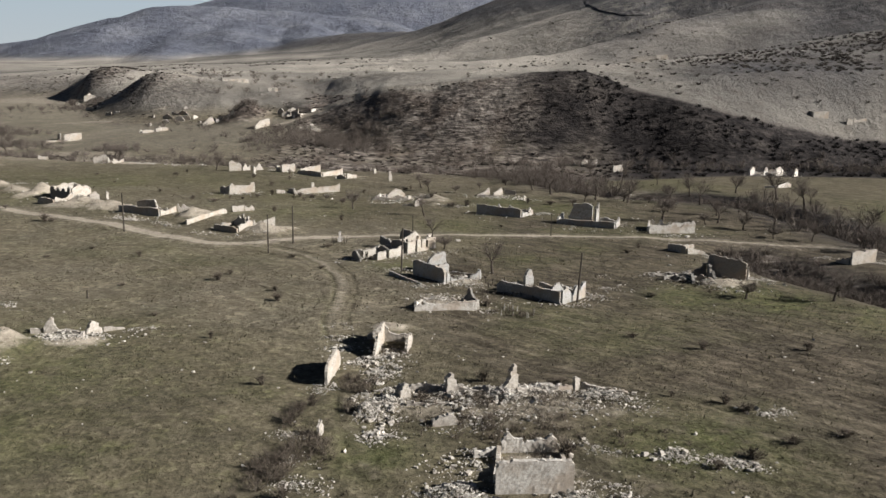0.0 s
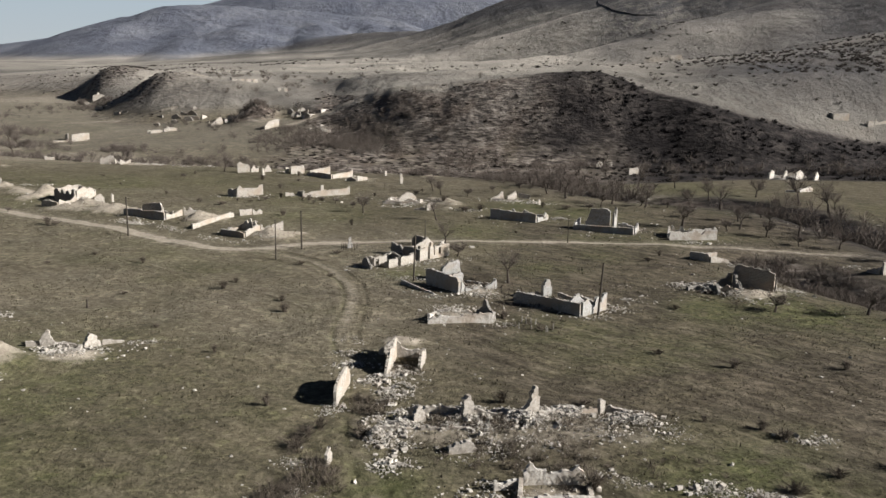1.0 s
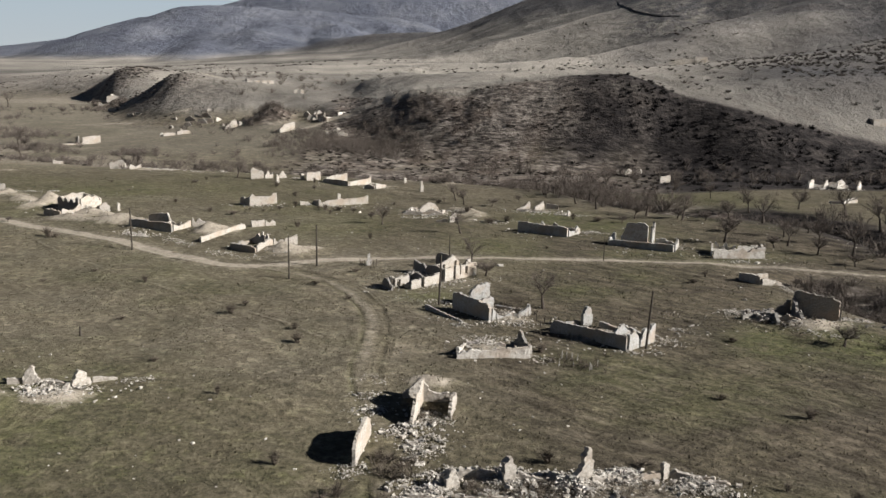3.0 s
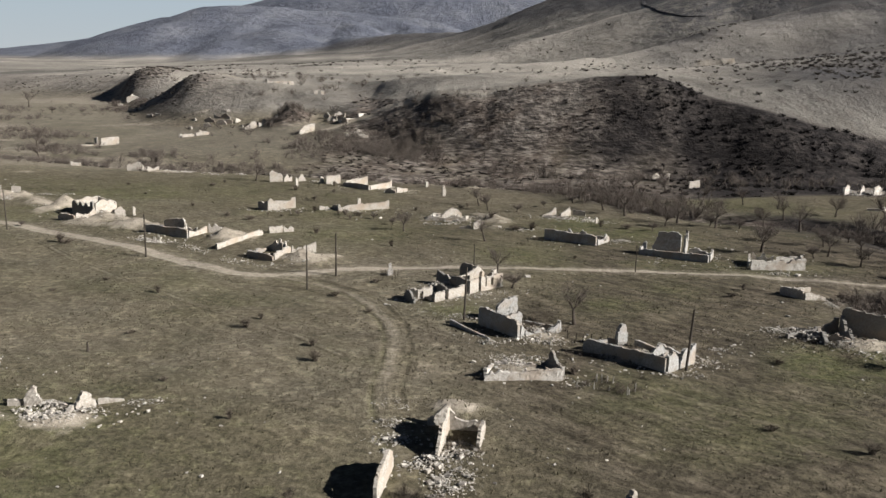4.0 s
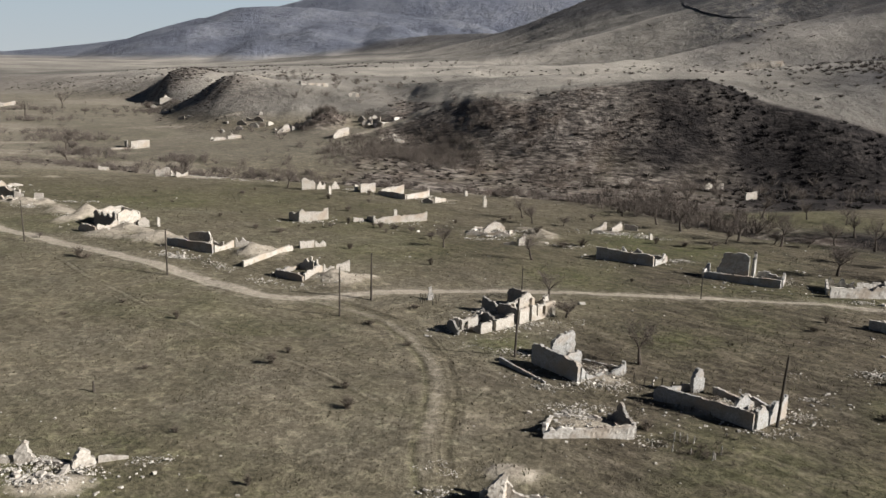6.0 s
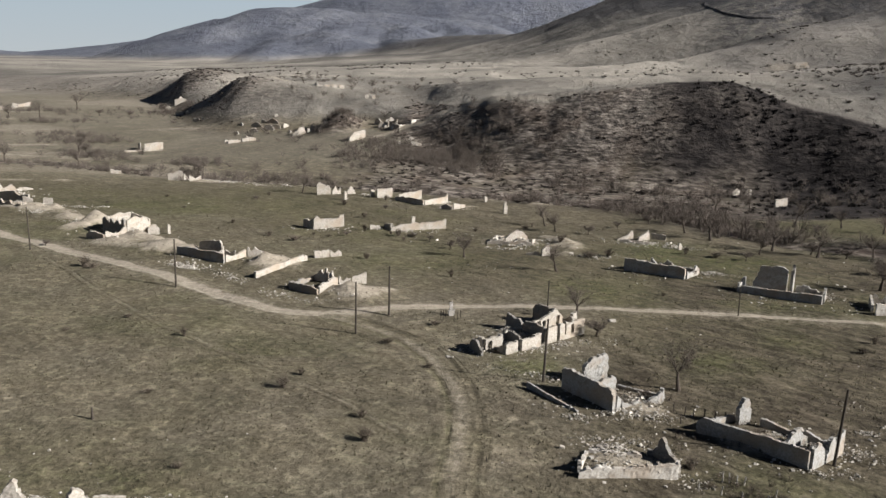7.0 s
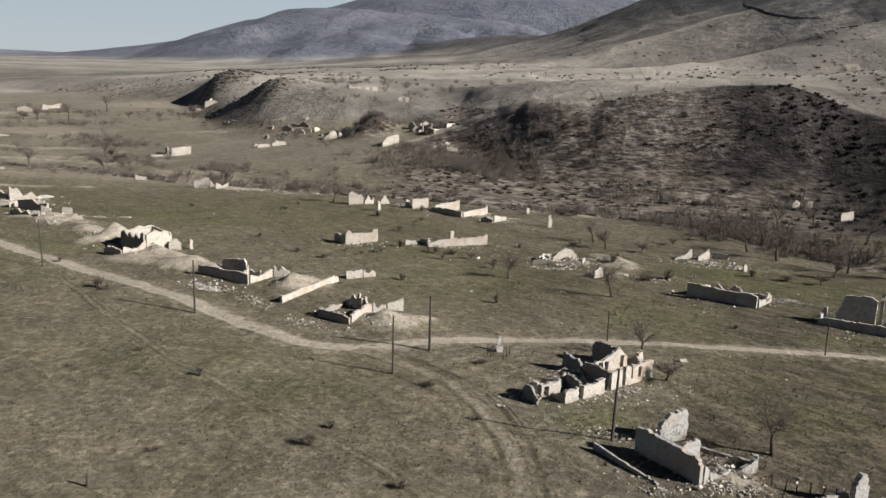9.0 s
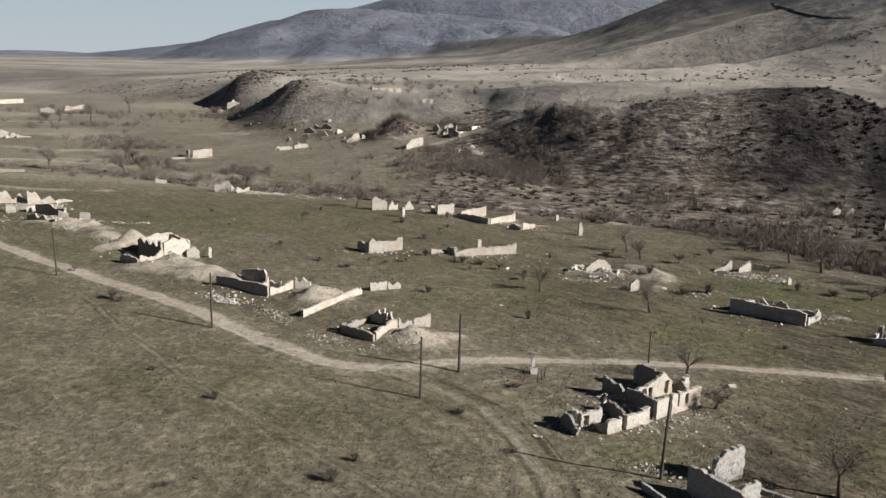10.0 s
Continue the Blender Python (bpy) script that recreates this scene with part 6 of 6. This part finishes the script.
KINDS = [tree(11, 5.2, 1.0, 0.30), tree(12, 4.4, 1.15, 0.24), tree(13, 6.2, 0.85, 0.3), tree(14, 3.6, 1.2, 0.2)]
TREES = ((-21.0, 192.7, 1, 1.0), (-3.9, 221.0, 1, 1.0), (2.9, 219.5, 3, 0.9), (-4.2, 184.7, 2, 0.7), (-2.2, 155.8, 0, 0.85), (0.2, 148.5, 3, 1.1), (8.0, 131.0, 0, 0.95), (48.1, 182.6, 1, 1.5), (56.2, 177.8, 3, 1.1), (38.3, 211.3, 0, 1.1), (44.9, 209.0, 3, 1.2),
         (43.6, 117.4, 3, 1.2), (55.8, 116.2, 1, 1.15), (59.3, 179.8, 0, 0.9), (68.1, 171.0, 0, 1.1), (45.3, 206.2, 2, 0.9), (25.5, 238.2, 1, 1.1), (28.6, 236.0, 0, 1.2), (32.1, 232.0, 1, 1.2), (62.0, 189.0, 1, 1.0), (52.0, 194.0, 3, 1.2), (65.0, 163.0, 3, 1.0), (71.5, 160.5, 1, 0.9),
         (17.5, 236.0, 3, 1.1), (21.0, 240.0, 1, 1.0), (36.0, 226.0, 0, 1.0), (40.0, 221.0, 3, 1.2), (-24.0, 200.0, 3, 0.6), (-46.0, 207.0, 3, 0.5), (-116.3, 298.3, 3, 1.4), (-97.0, 184.0, 3, 0.5), (-6.0, 228.0, 2, 0.7), (10.0, 229.0, 3, 0.7), (-71.0, 262.0, 2, 0.8), (57.0, 210.0, 1, 1.1), (63.0, 205.0, 0, 1.1), (-154.0, 298.0, 2, 1.0),
         (78.0, 150.0, 1, 1.2), (88.0, 172.0, 0, 1.2), (61.0, 136.0, 3, 0.9), (-29.0, 206.0, 3, 0.55), (-44.0, 240.0, 3, 0.5), (-78.0, 246.0, 3, 0.5), (50.0, 150.5, 3, 0.7), (31.0, 201.0, 3, 0.8), (24.0, 226.0, 2, 0.8),
         (-166, 324, 3, 1.7), (-171, 327, 1, 1.5), (-186, 356, 3, 1.6), (-160, 318, 3, 1.4), (-111, 288, 1, 1.4), (-126, 315, 3, 0.8), (-252, 435, 0, 1.5), (-272, 429, 3, 1.8), (-266, 432, 1, 1.6), (-259, 482, 0, 1.6), (-208, 478, 3, 1.8), (-203, 470, 1, 1.4), (-185, 305, 2, 1.0), (-230, 452, 3, 1.4), (-280, 440, 3, 1.6))
rng = np.random.default_rng(404)
ORCHARD = []
while len(ORCHARD) < 20:
    x, y = rng.uniform(22, 92), rng.uniform(172, 262)
    if 5 < off_line(np.array([x]), np.array([y]), CREEK)[0] < 26 and min((math.hypot(x - t[0], y - t[1]) for t in (*TREES, *ORCHARD)), default=9) > 4.5 and not (40 < x < 54 and y < 176):
        ORCHARD.append((x, y, int(rng.integers(4)), rng.uniform(0.7, 1.25)))
for i, (x, y, k, size) in enumerate((*TREES, *ORCHARD)):
    ob = copy_thing(KINDS[k], Matrix.Identity(4))
    ob.matrix_basis = pose(x, y, ground_z(x, y), 0, 0, (i * 77) % 360) @ Matrix.Scale(size * 1.5, 4)
for k in KINDS:
    for o in (*k.children_recursive, k):
        bpy.data.objects.remove(o)

BUSHES = [bush_mesh(21, 70, 1.3, 1.2, SHRUB, 0.02), bush_mesh(22, 84, 1.7, 0.9, SHRUB, 0.02), bush_mesh(23, 60, 0.9, 1.5, SHRUB, 0.02)]
SPOTS = [(10.6, 66.2, 0, 1.5), (-13.5, 75.5, 1, 1.1), (-14.0, 73.2, 1, 1.2), (-12.5, 77.0, 0, 1.0), (-13.0, 62.0, 1, 1.2), (-13.6, 64.6, 1, 1.1), (-12.0, 58.6, 0, 1.0), (-12.8, 67.0, 1, 0.9), (-18.4, 81.5, 2, 0.9), (-27.6, 96.4, 2, 0.7), (26.5, 66.4, 1, 1.1), (23, 64.4, 0, 0.8), (29.4, 76.2, 1, 1.1), (28, 78.0, 0, 0.9), (31.0, 69.0, 1, 0.9), (36.5, 71.0, 1, 1.0),
         (30.2, 118.0, 1, 0.75), (-82.0, 170.7, 0, 1.5), (-80.0, 169.4, 1, 1.1), (-51.0, 138.4, 2, 0.8), (-33.4, 129.0, 0, 0.7), (-47.5, 121.0, 1, 0.6), (-26.0, 142.0, 1, 0.8), (-21.0, 150.4, 1, 0.8), (-19.8, 133.8, 1, 0.7), (-37.2, 105.0, 1, 0.6), (-9.8, 83.5, 2, 0.7), (6.2, 112.4, 0, 1.0), (4.4, 83.4, 0, 1.0), (12.4, 83.2, 1, 0.8), (17.0, 119.0, 0, 0.9), (-36.0, 210.0, 0, 1.3), (-33.0, 209.4, 1, 1.2), (-61, 203, 0, 0.9), (-62.0, 145.6, 1, 0.6), (-67.0, 139.0, 1, 0.5), (26.0, 203, 1, 1.3), (2.0, 197.0, 1, 1.4), (5.6, 198.6, 0, 1.3), (-100.0, 160.0, 0, 0.8), (33.0, 148.0, 1, 0.8), (29.0, 176.2, 0, 0.6), (12.0, 172.0, 0, 0.5), (36.0, 152.0, 2, 0.8)]
rng = np.random.default_rng(808)
for x0, x1, y0, y1, count in ((-62, 34, 193, 264, 18), (-120, -60, 205, 268, 6), (-75, -20, 110, 150, 3), (20, 48, 60, 112, 6), (-40, 20, 165, 192, 3)):
    SPOTS += [(rng.uniform(x0, x1), rng.uniform(y0, y1), int(rng.integers(3)), rng.uniform(0.5, 1.2)) for k in range(count)]
for i, (x, y, k, size) in enumerate(SPOTS):
    ob = tagged(new("bush", BUSHES[k]), "low leafless thorn bush in dry grass" if k else "twiggy leafless shrub in dry grass", "bush", "bushes of the meadow")
    ob.matrix_basis = pose(x, y, ground_z(x, y), 0, 0, (i * 61) % 360) @ Matrix.Scale(size, 4)


def spray(seed, stems, forks, width):
    """A unit leafless shrub: thin curved stems with side twigs, as corners and triangles."""
    rng = np.random.default_rng(seed)
    V, F = [], []

    def strip(p, m, q, w):
        side = np.cross(q - p, rng.normal(size=3))
        side = side / (np.linalg.norm(side) + 1e-6) * w
        k = len(V)
        V.extend([p - side * 0.6, p + side * 0.6, m + side * 0.5, m - side * 0.5, q])
        F.extend([(k, k + 1, k + 2), (k, k + 2, k + 3), (k + 3, k + 2, k + 4)])

    for i in range(stems):
        a, t = rng.uniform(0, 6.283), math.sqrt(rng.uniform(0.01, 1)) * 1.2
        out = np.array([math.cos(a) * math.sin(t), math.sin(a) * math.sin(t), 0.2 + 0.8 * math.cos(t)]) * rng.uniform(0.65, 1.05)
        p = np.array([math.cos(a), math.sin(a), 0]) * 0.25 * math.sin(t) * rng.random() + (0, 0, -0.08)
        m = p * 0.5 + out * 0.5 + np.array([0, 0, 0.08]) + rng.normal(size=3) * 0.05
        strip(p, m, out, width)
        for k in range(forks):
            b = m + (out - m) * rng.uniform(-0.5, 0.7)
            e = b + (out - p) * 0.3 + rng.normal(size=3) * 0.17
            strip(b, (b + e) / 2 + rng.normal(size=3) * 0.02, e, width * 0.7)
    return np.array(V), np.array(F)


def brush(name, xs, ys, tall, wide, forms, mat, seed, label, lean=6.283, slim=1.0):
    """Many leafless shrubs in one mesh, each a turned and sized copy of one of the forms."""
    rng = np.random.default_rng(seed)
    zs = lie(xs, ys)[0]
    V, F, at = [], [], 0
    for x, y, z, h, w in zip(xs, ys, zs, tall, wide):
        v, f = forms[rng.integers(len(forms))]
        t = rng.uniform(-0.5, 0.5) * lean
        c, sn = math.cos(t), math.sin(t)
        V.append(np.stack([(v[:, 0] * c - v[:, 1] * slim * sn) * w + x, (v[:, 0] * sn + v[:, 1] * slim * c) * w + y, v[:, 2] * h + z], 1))
        F.append(f + at)
        at += len(v)
    return tagged(new(name, tri_mesh(name, np.concatenate(V), np.concatenate(F), mat)), label, "scrub", kind="stuff")


LOW = [spray(60 + k, 13, 1, 0.1) for k in range(6)]
TALL = [spray(70 + k, 20, 3, 0.026) for k in range(5)]
CLUMP = [spray(80 + k, 15, 1, 0.17) for k in range(7)]
rng = np.random.default_rng(31)
# the scrub-covered hill: low clumps strung along the slope
xs, ys = rng.uniform(-420, 185, 52000), rng.uniform(255, 640, 52000)
share = lie(xs, ys)[1]
row = vnoise(xs * 0.42 + ys * 0.15, ys, 4.5, 8.0) * 0.6 + vnoise(xs, ys, 16, 18.0) * 0.4
keep = (rng.random(len(xs)) < share * smooth((row - 0.36) / 0.22) * np.interp(xs, (-100, -60, -15, 5, 50, 70), (0.5, 0.5, 0.5, 0.75, 0.75, 1.3))) & (share > 0.3)
xs, ys = xs[keep], ys[keep]
# deep: the knoll's scrub, and slopes whose shade goes into the colour
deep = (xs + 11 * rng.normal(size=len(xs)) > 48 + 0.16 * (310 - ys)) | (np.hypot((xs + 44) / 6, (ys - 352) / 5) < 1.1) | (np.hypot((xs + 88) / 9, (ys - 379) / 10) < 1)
size = rng.uniform(0.4, 0.95, len(xs)) * np.where(deep, 1.15, 1.0)
brush("scrub", xs[~deep], ys[~deep], size[~deep] * 0.85, size[~deep] * 1.9, CLUMP, SCRUB, 41, "brown leafless scrub covering the hillside", 1.2, 0.6)
brush("scrub", xs[deep], ys[deep], size[deep] * 1.25, size[deep] * 1.7, CLUMP, SHADED_THORN, 47, "dense leafless scrub with the hillside's shade in its dark colour", 2.0, 0.8)
# dotted bushes of the pale slopes
xs, ys = rng.uniform(-330, 330, 9000), rng.uniform(320, 800, 9000)
_, sc, _, dr, _, _ = lie(xs, ys)
keep = (rng.random(len(xs)) < 0.3 * (vnoise(xs, ys, 40, 2.0) > 0.55) + 0.02) & (dr > 0.4) & (sc < 0.2)
xs, ys = xs[keep], ys[keep]
more = rng.normal(size=(420, 2)) * (30, 34) + (150, 392)
patch = rng.normal(size=(420, 2)) * (17, 22) + (218, 415)
cleft = rng.normal(size=(90, 2)) * (3, 16) + (176, 385)
xs, ys = np.concatenate([xs, more[:, 0], patch[:, 0], cleft[:, 0]]), np.concatenate([ys, more[:, 1], patch[:, 1], cleft[:, 1]])
keep = ys > brink(xs) + 4
xs, ys = xs[keep], ys[keep]
size = rng.uniform(0.6, 1.6, len(xs))
brush("scrub", xs, ys, size * 0.9, size * 1.5, LOW, SCRUB, 42, "dark bushes dotted over dry pale slopes")
# thicket along the creek
xs, ys = rng.uniform(-200, 110, 16000), rng.uniform(150, 320, 16000)
dc = off_line(xs, ys, CREEK)
wide = np.interp(xs, (-200, -120, -60, 0, 40, 75, 110), (3.0, 3.0, 4.0, 7.0, 9.0, 6.0, 6.0))
keep = rng.random(len(xs)) < 0.6 * np.exp(-(dc / wide) ** 2) * (vnoise(xs, ys, 14, 5.0) > np.interp(xs, (-150, -40, 20), (0.36, 0.32, 0.25)))
xs, ys = xs[keep], ys[keep]
size = rng.uniform(0.7, 1.6, len(xs)) * np.interp(xs, (-120, -20, 30), (0.85, 1.0, 1.5))
brush("thicket", xs, ys, size * 1.9, size * 1.5, TALL, TWIG, 43, "grey leafless thicket lining the creek")
# brush filling the gully
xs, ys = rng.uniform(40, 112, 4200), rng.uniform(78, 156, 4200)
dg = off_line(xs, ys, GULLY)
keep = (rng.random(len(xs)) < 0.75 * np.exp(-(dg / 7) ** 4)) & (vnoise(xs, ys, 9, 5.0) > 0.3) & (off_line(xs, ys, ROAD) > 2.5)
xs, ys = xs[keep], ys[keep]
size = rng.uniform(0.6, 1.5, len(xs))
brush("thicket", xs, ys, size * 1.5, size * 1.4, TALL, TWIG, 46, "dark leafless brush filling the gully")
# bushes of the upper valley
xs, ys = rng.uniform(-330, -40, 6500), rng.uniform(288, 520, 6500)
keep = (rng.random(len(xs)) < 0.1 * (vnoise(xs, ys, 24, 15.0) > 0.6) + 0.007) & (lie(xs, ys)[1] < 0.3)
xs, ys = xs[keep], ys[keep]
size = rng.uniform(0.8, 2.4, len(xs))
brush("scrub", xs, ys, size * 1.4, size * 1.6, TALL, TWIG, 44, "grey leafless bushes of the upper valley pasture")
# thick clumps of bushes on the upper pasture
for cx, cy, rx, ry, count, seed in ((-186, 356, 9, 5, 60, 91), (-161, 319, 8, 4, 60, 92), (-121, 310, 5, 3, 36, 93), (-110, 284, 4, 3, 26, 94), (-205, 372, 7, 4, 34, 95), (-236, 420, 10, 5, 44, 96), (-272, 470, 9, 5, 36, 97), (-140, 293, 14, 3, 50, 98), (-85, 288, 16, 3, 60, 99), (-198, 470, 7, 8, 50, 100), (-62, 340, 9, 7, 70, 101)):
    more = rng.normal(size=(count, 2)) * (rx, ry) + (cx, cy)
    size = rng.uniform(0.8, 2.0, count)
    brush("thicket", more[:, 0], more[:, 1], size * 1.5, size * 1.4, TALL, TWIG, seed, "clump of grey leafless bushes on pasture")
# thicket under the hill's near end and on the small knoll
xs = np.concatenate([rng.normal(size=620) * 17 - 40, rng.normal(size=90) * 4.5 - 88])
ys = np.concatenate([rng.normal(size=620) * 12 + 326, rng.normal(size=90) * 5 + 378])
keep = (vnoise(xs, ys, 12, 3.0) > 0.36) | (xs < -78)
xs, ys = xs[keep], ys[keep]
size = rng.uniform(0.8, 1.8, len(xs))
brush("thicket", xs, ys, size * 1.8, size * 1.5, TALL, TWIG, 48, "grey leafless thicket below the hill's near end")
# rank dead weeds and brambles along the near end of the track
xs, ys = rng.uniform(-14.5, -8.5, 330), rng.uniform(54, 84, 330)
xs = xs + 0.15 * (ys - 70)
keep = vnoise(xs, ys, 3.5, 4.0) > 0.46
xs, ys = xs[keep], ys[keep]
size = rng.uniform(0.5, 1.25, len(xs))
brush("weeds", xs, ys, size * 1.1, size * 1.2, TALL, SHRUB, 49, "rank dead weeds and brambles beside the track")
more = rng.normal(size=(70, 2)) * (5, 1.6) + (9, 70)
brush("weeds", more[:, 0], more[:, 1], rng.uniform(0.4, 1.0, 70), rng.uniform(0.4, 1.0, 70), TALL, SHRUB, 50, "rank dead weeds behind a ruined house")
for cx, cy, rx, ry, count, seed in ((-1.4, 78.6, 1.6, 1.0, 50, 54), (4.2, 77.8, 1.8, 1.2, 70, 55), (11.0, 78.0, 3.0, 1.2, 60, 56), (2.0, 73.6, 4.0, 1.0, 80, 57), (9.6, 108.8, 2.0, 1.2, 50, 58), (-5.6, 93.6, 0.9, 1.4, 26, 59), (3.0, 128.6, 1.8, 1.6, 60, 61), (-1.0, 128.0, 1.2, 1.4, 24, 62), (12.0, 119.6, 2.4, 1.6, 50, 63), (39.0, 127.0, 2.6, 1.6, 50, 64)):
    more = rng.normal(size=(count, 2)) * (rx, ry) + (cx, cy)
    brush("weeds", more[:, 0], more[:, 1], rng.uniform(0.3, 0.8, count), rng.uniform(0.3, 0.7, count), TALL, SHRUB, seed, "rank dead weeds grown through a ruin")
# belt of taller thicket at the hill's foot
xs, ys = rng.uniform(-75, 150, 5000), rng.uniform(255, 330, 5000)
gap = ys - foot(xs)
keep = (rng.random(len(xs)) < 0.3 * np.exp(-((gap + 4) / 8) ** 2)) & (vnoise(xs, ys, 20, 18.0) > 0.38)
xs, ys = xs[keep], ys[keep]
size = rng.uniform(0.9, 2.0, len(xs))
brush("thicket", xs, ys, size * 2.0, size * 1.6, TALL, TWIG, 45, "grey leafless thicket at the foot of the hill")


# ---- grass tufts ----
def tufts(name, n, box, tall, mat, seed, label, clump=9.0, cut=0.42):
    rng = np.random.default_rng(seed)
    x0, x1, y0, y1 = box
    xs, ys = rng.uniform(x0, x1, n), rng.uniform(y0, y1, n)
    keep = (vnoise(xs, ys, clump, 6.6) * 0.6 + vnoise(xs, ys, clump * 0.25, 7.7) * 0.4 > cut) & (off_line(xs, ys, ROAD) > 1.9) & (off_line(xs, ys, TRACK) > 0.7)
    xs, ys = xs[keep], ys[keep]
    zs = lie(xs, ys)[0]
    blades = 5
    m = len(xs)
    a = rng.uniform(0, 6.283, (m, blades))
    h = tall * np.exp(rng.normal(size=(m, 1)) * 0.35) * rng.uniform(0.5, 1.1, (m, blades))
    out = h * rng.uniform(0.25, 0.9, (m, blades))
    root = np.stack([np.cos(a) * 0.05, np.sin(a) * 0.05, np.full(a.shape, -0.05)], -1)
    tip = np.stack([np.cos(a) * out - 0.12 * h, np.sin(a) * out, h], -1)
    half = np.stack([-np.sin(a), np.cos(a), 0 * a], -1) * (0.16 * h)[..., None]
    v = np.stack([root - half, root + half, tip], 2) + np.stack([xs, ys, zs], -1)[:, None, None, :]
    t = np.arange(m * blades)[:, None] * 3 + (0, 1, 2)
    return tagged(new(name, tri_mesh(name, v.reshape(-1, 3), t, mat)), label, "grass", kind="stuff")


tufts("grass", 46000, (-75, 60, 48, 150), 0.15, STRAW, 51, "dry winter grass tufts of the meadow")
tufts("grass", 20000, (-130, 75, 150, 260), 0.17, STRAW, 52, "dry winter grass tufts beyond the road")
tufts("grass", 1200, (-13, 50, 50, 135), 0.2, SCRUB, 53, "dark dead weeds among the grass", 14.0, 0.5)


# ---- poles and fences ----
def pole(x, y, height, r, mat, label, lean=(0, 0)):
    bm = bmesh.new()
    rings = []
    for k, (z, f) in enumerate(((-0.4, 1.25), (0.0, 1.2), (0.35, 1.05), (height * 0.5, 0.9), (height - 0.06, 0.72), (height, 0.55))):
        ring = [bm.verts.new((math.cos(i * math.pi / 4) * r * f + lean[0] * z, math.sin(i * math.pi / 4) * r * f + lean[1] * z, z)) for i in range(8)]
        if rings:
            for i in range(8):
                bm.faces.new((rings[-1][i], rings[-1][(i + 1) % 8], ring[(i + 1) % 8], ring[i]))
        rings.append(ring)
    bm.faces.new(rings[-1])
    me = bpy.data.meshes.new("utility_pole")
    bm.to_mesh(me)
    bm.free()
    me.materials.append(mat)
    ob = new("utility_pole", me)
    ob.location = (x, y, ground_z(x, y))
    return tagged(ob, label, "pole", "poles along the road")


DARK_POLE = "dark weathered wooden utility pole without wires"
pole(-62.3, 161.7, 7.5, 0.15, POLE_WOOD, DARK_POLE)
pole(-30.7, 145.0, 6.9, 0.13, POLE_WOOD, DARK_POLE)
pole(-27.9, 153.8, 7.0, 0.16, POLE_WOOD, DARK_POLE)
pole(-6.6, 131.2, 7.2, 0.14, POLE_WOOD, "leaning dark wooden utility pole by a ruin", (0.03, 0.0))
pole(19.1, 115.2, 7.2, 0.15, POLE_WOOD, "leaning dark wooden utility pole by a ruin", (0.05, 0.0))
pole(21.1, 162.2, 4.6, 0.08, POLE_WOOD, "thin dark roadside post")
pole(-98.1, 181.1, 7.8, 0.13, POLE_WOOD, "brown wooden utility pole beside the road", (-0.02, 0.0))
pole(-5.9, 161.3, 4.0, 0.1, POLE_WOOD, "short dark wooden post by the road")
pole(-49.5, 113.6, 1.2, 0.14, POLE_WOOD, "short dark stump of a post in grass")


def fence(label, *spots, tall=1.0):
    x0, y0 = spots[0]
    root = tagged(empty("fence", x0, y0, ground_z(x0, y0)), label, "fence")
    rng = np.random.default_rng(int(abs(x0 * 10)))
    for x, y in spots:
        h = tall * rng.uniform(0.7, 1.15)
        v, f = tube(np.array([0, 0, -0.3]), np.array([rng.normal() * 0.08, rng.normal() * 0.08, h]), 0.075, 0.05, 6)
        child("post", tri_mesh("post", v, f, POLE_WOOD if tall > 0.9 else GREY_POLE), root, root.matrix_world.inverted() @ pose(x, y, ground_z(x, y)))
    return root


fence("row of short pale fence stumps in grass", (6.1, 108.3), (7.8, 107.8), (8.4, 110.2), (9.0, 110.1), (9.6, 110.0), (10.1, 109.9), (9.4, 107.4), (11.1, 106.5), (11.4, 106.7), (12.2, 108.1), tall=0.85)
fence("old leaning wooden fence posts beside a ruin", (6.6, 125.0), (7.6, 124.6), (8.4, 124.2), (9.4, 123.9), (10.4, 123.8), (11.4, 123.7), (6.9, 122.4))
fence("broken wooden rails round a grave", (-20.6, 153.4), (-20.0, 154.6), (-18.2, 153.0), (-18.6, 152.0), (-20.2, 152.6), (-18.0, 154.2), tall=1.2)
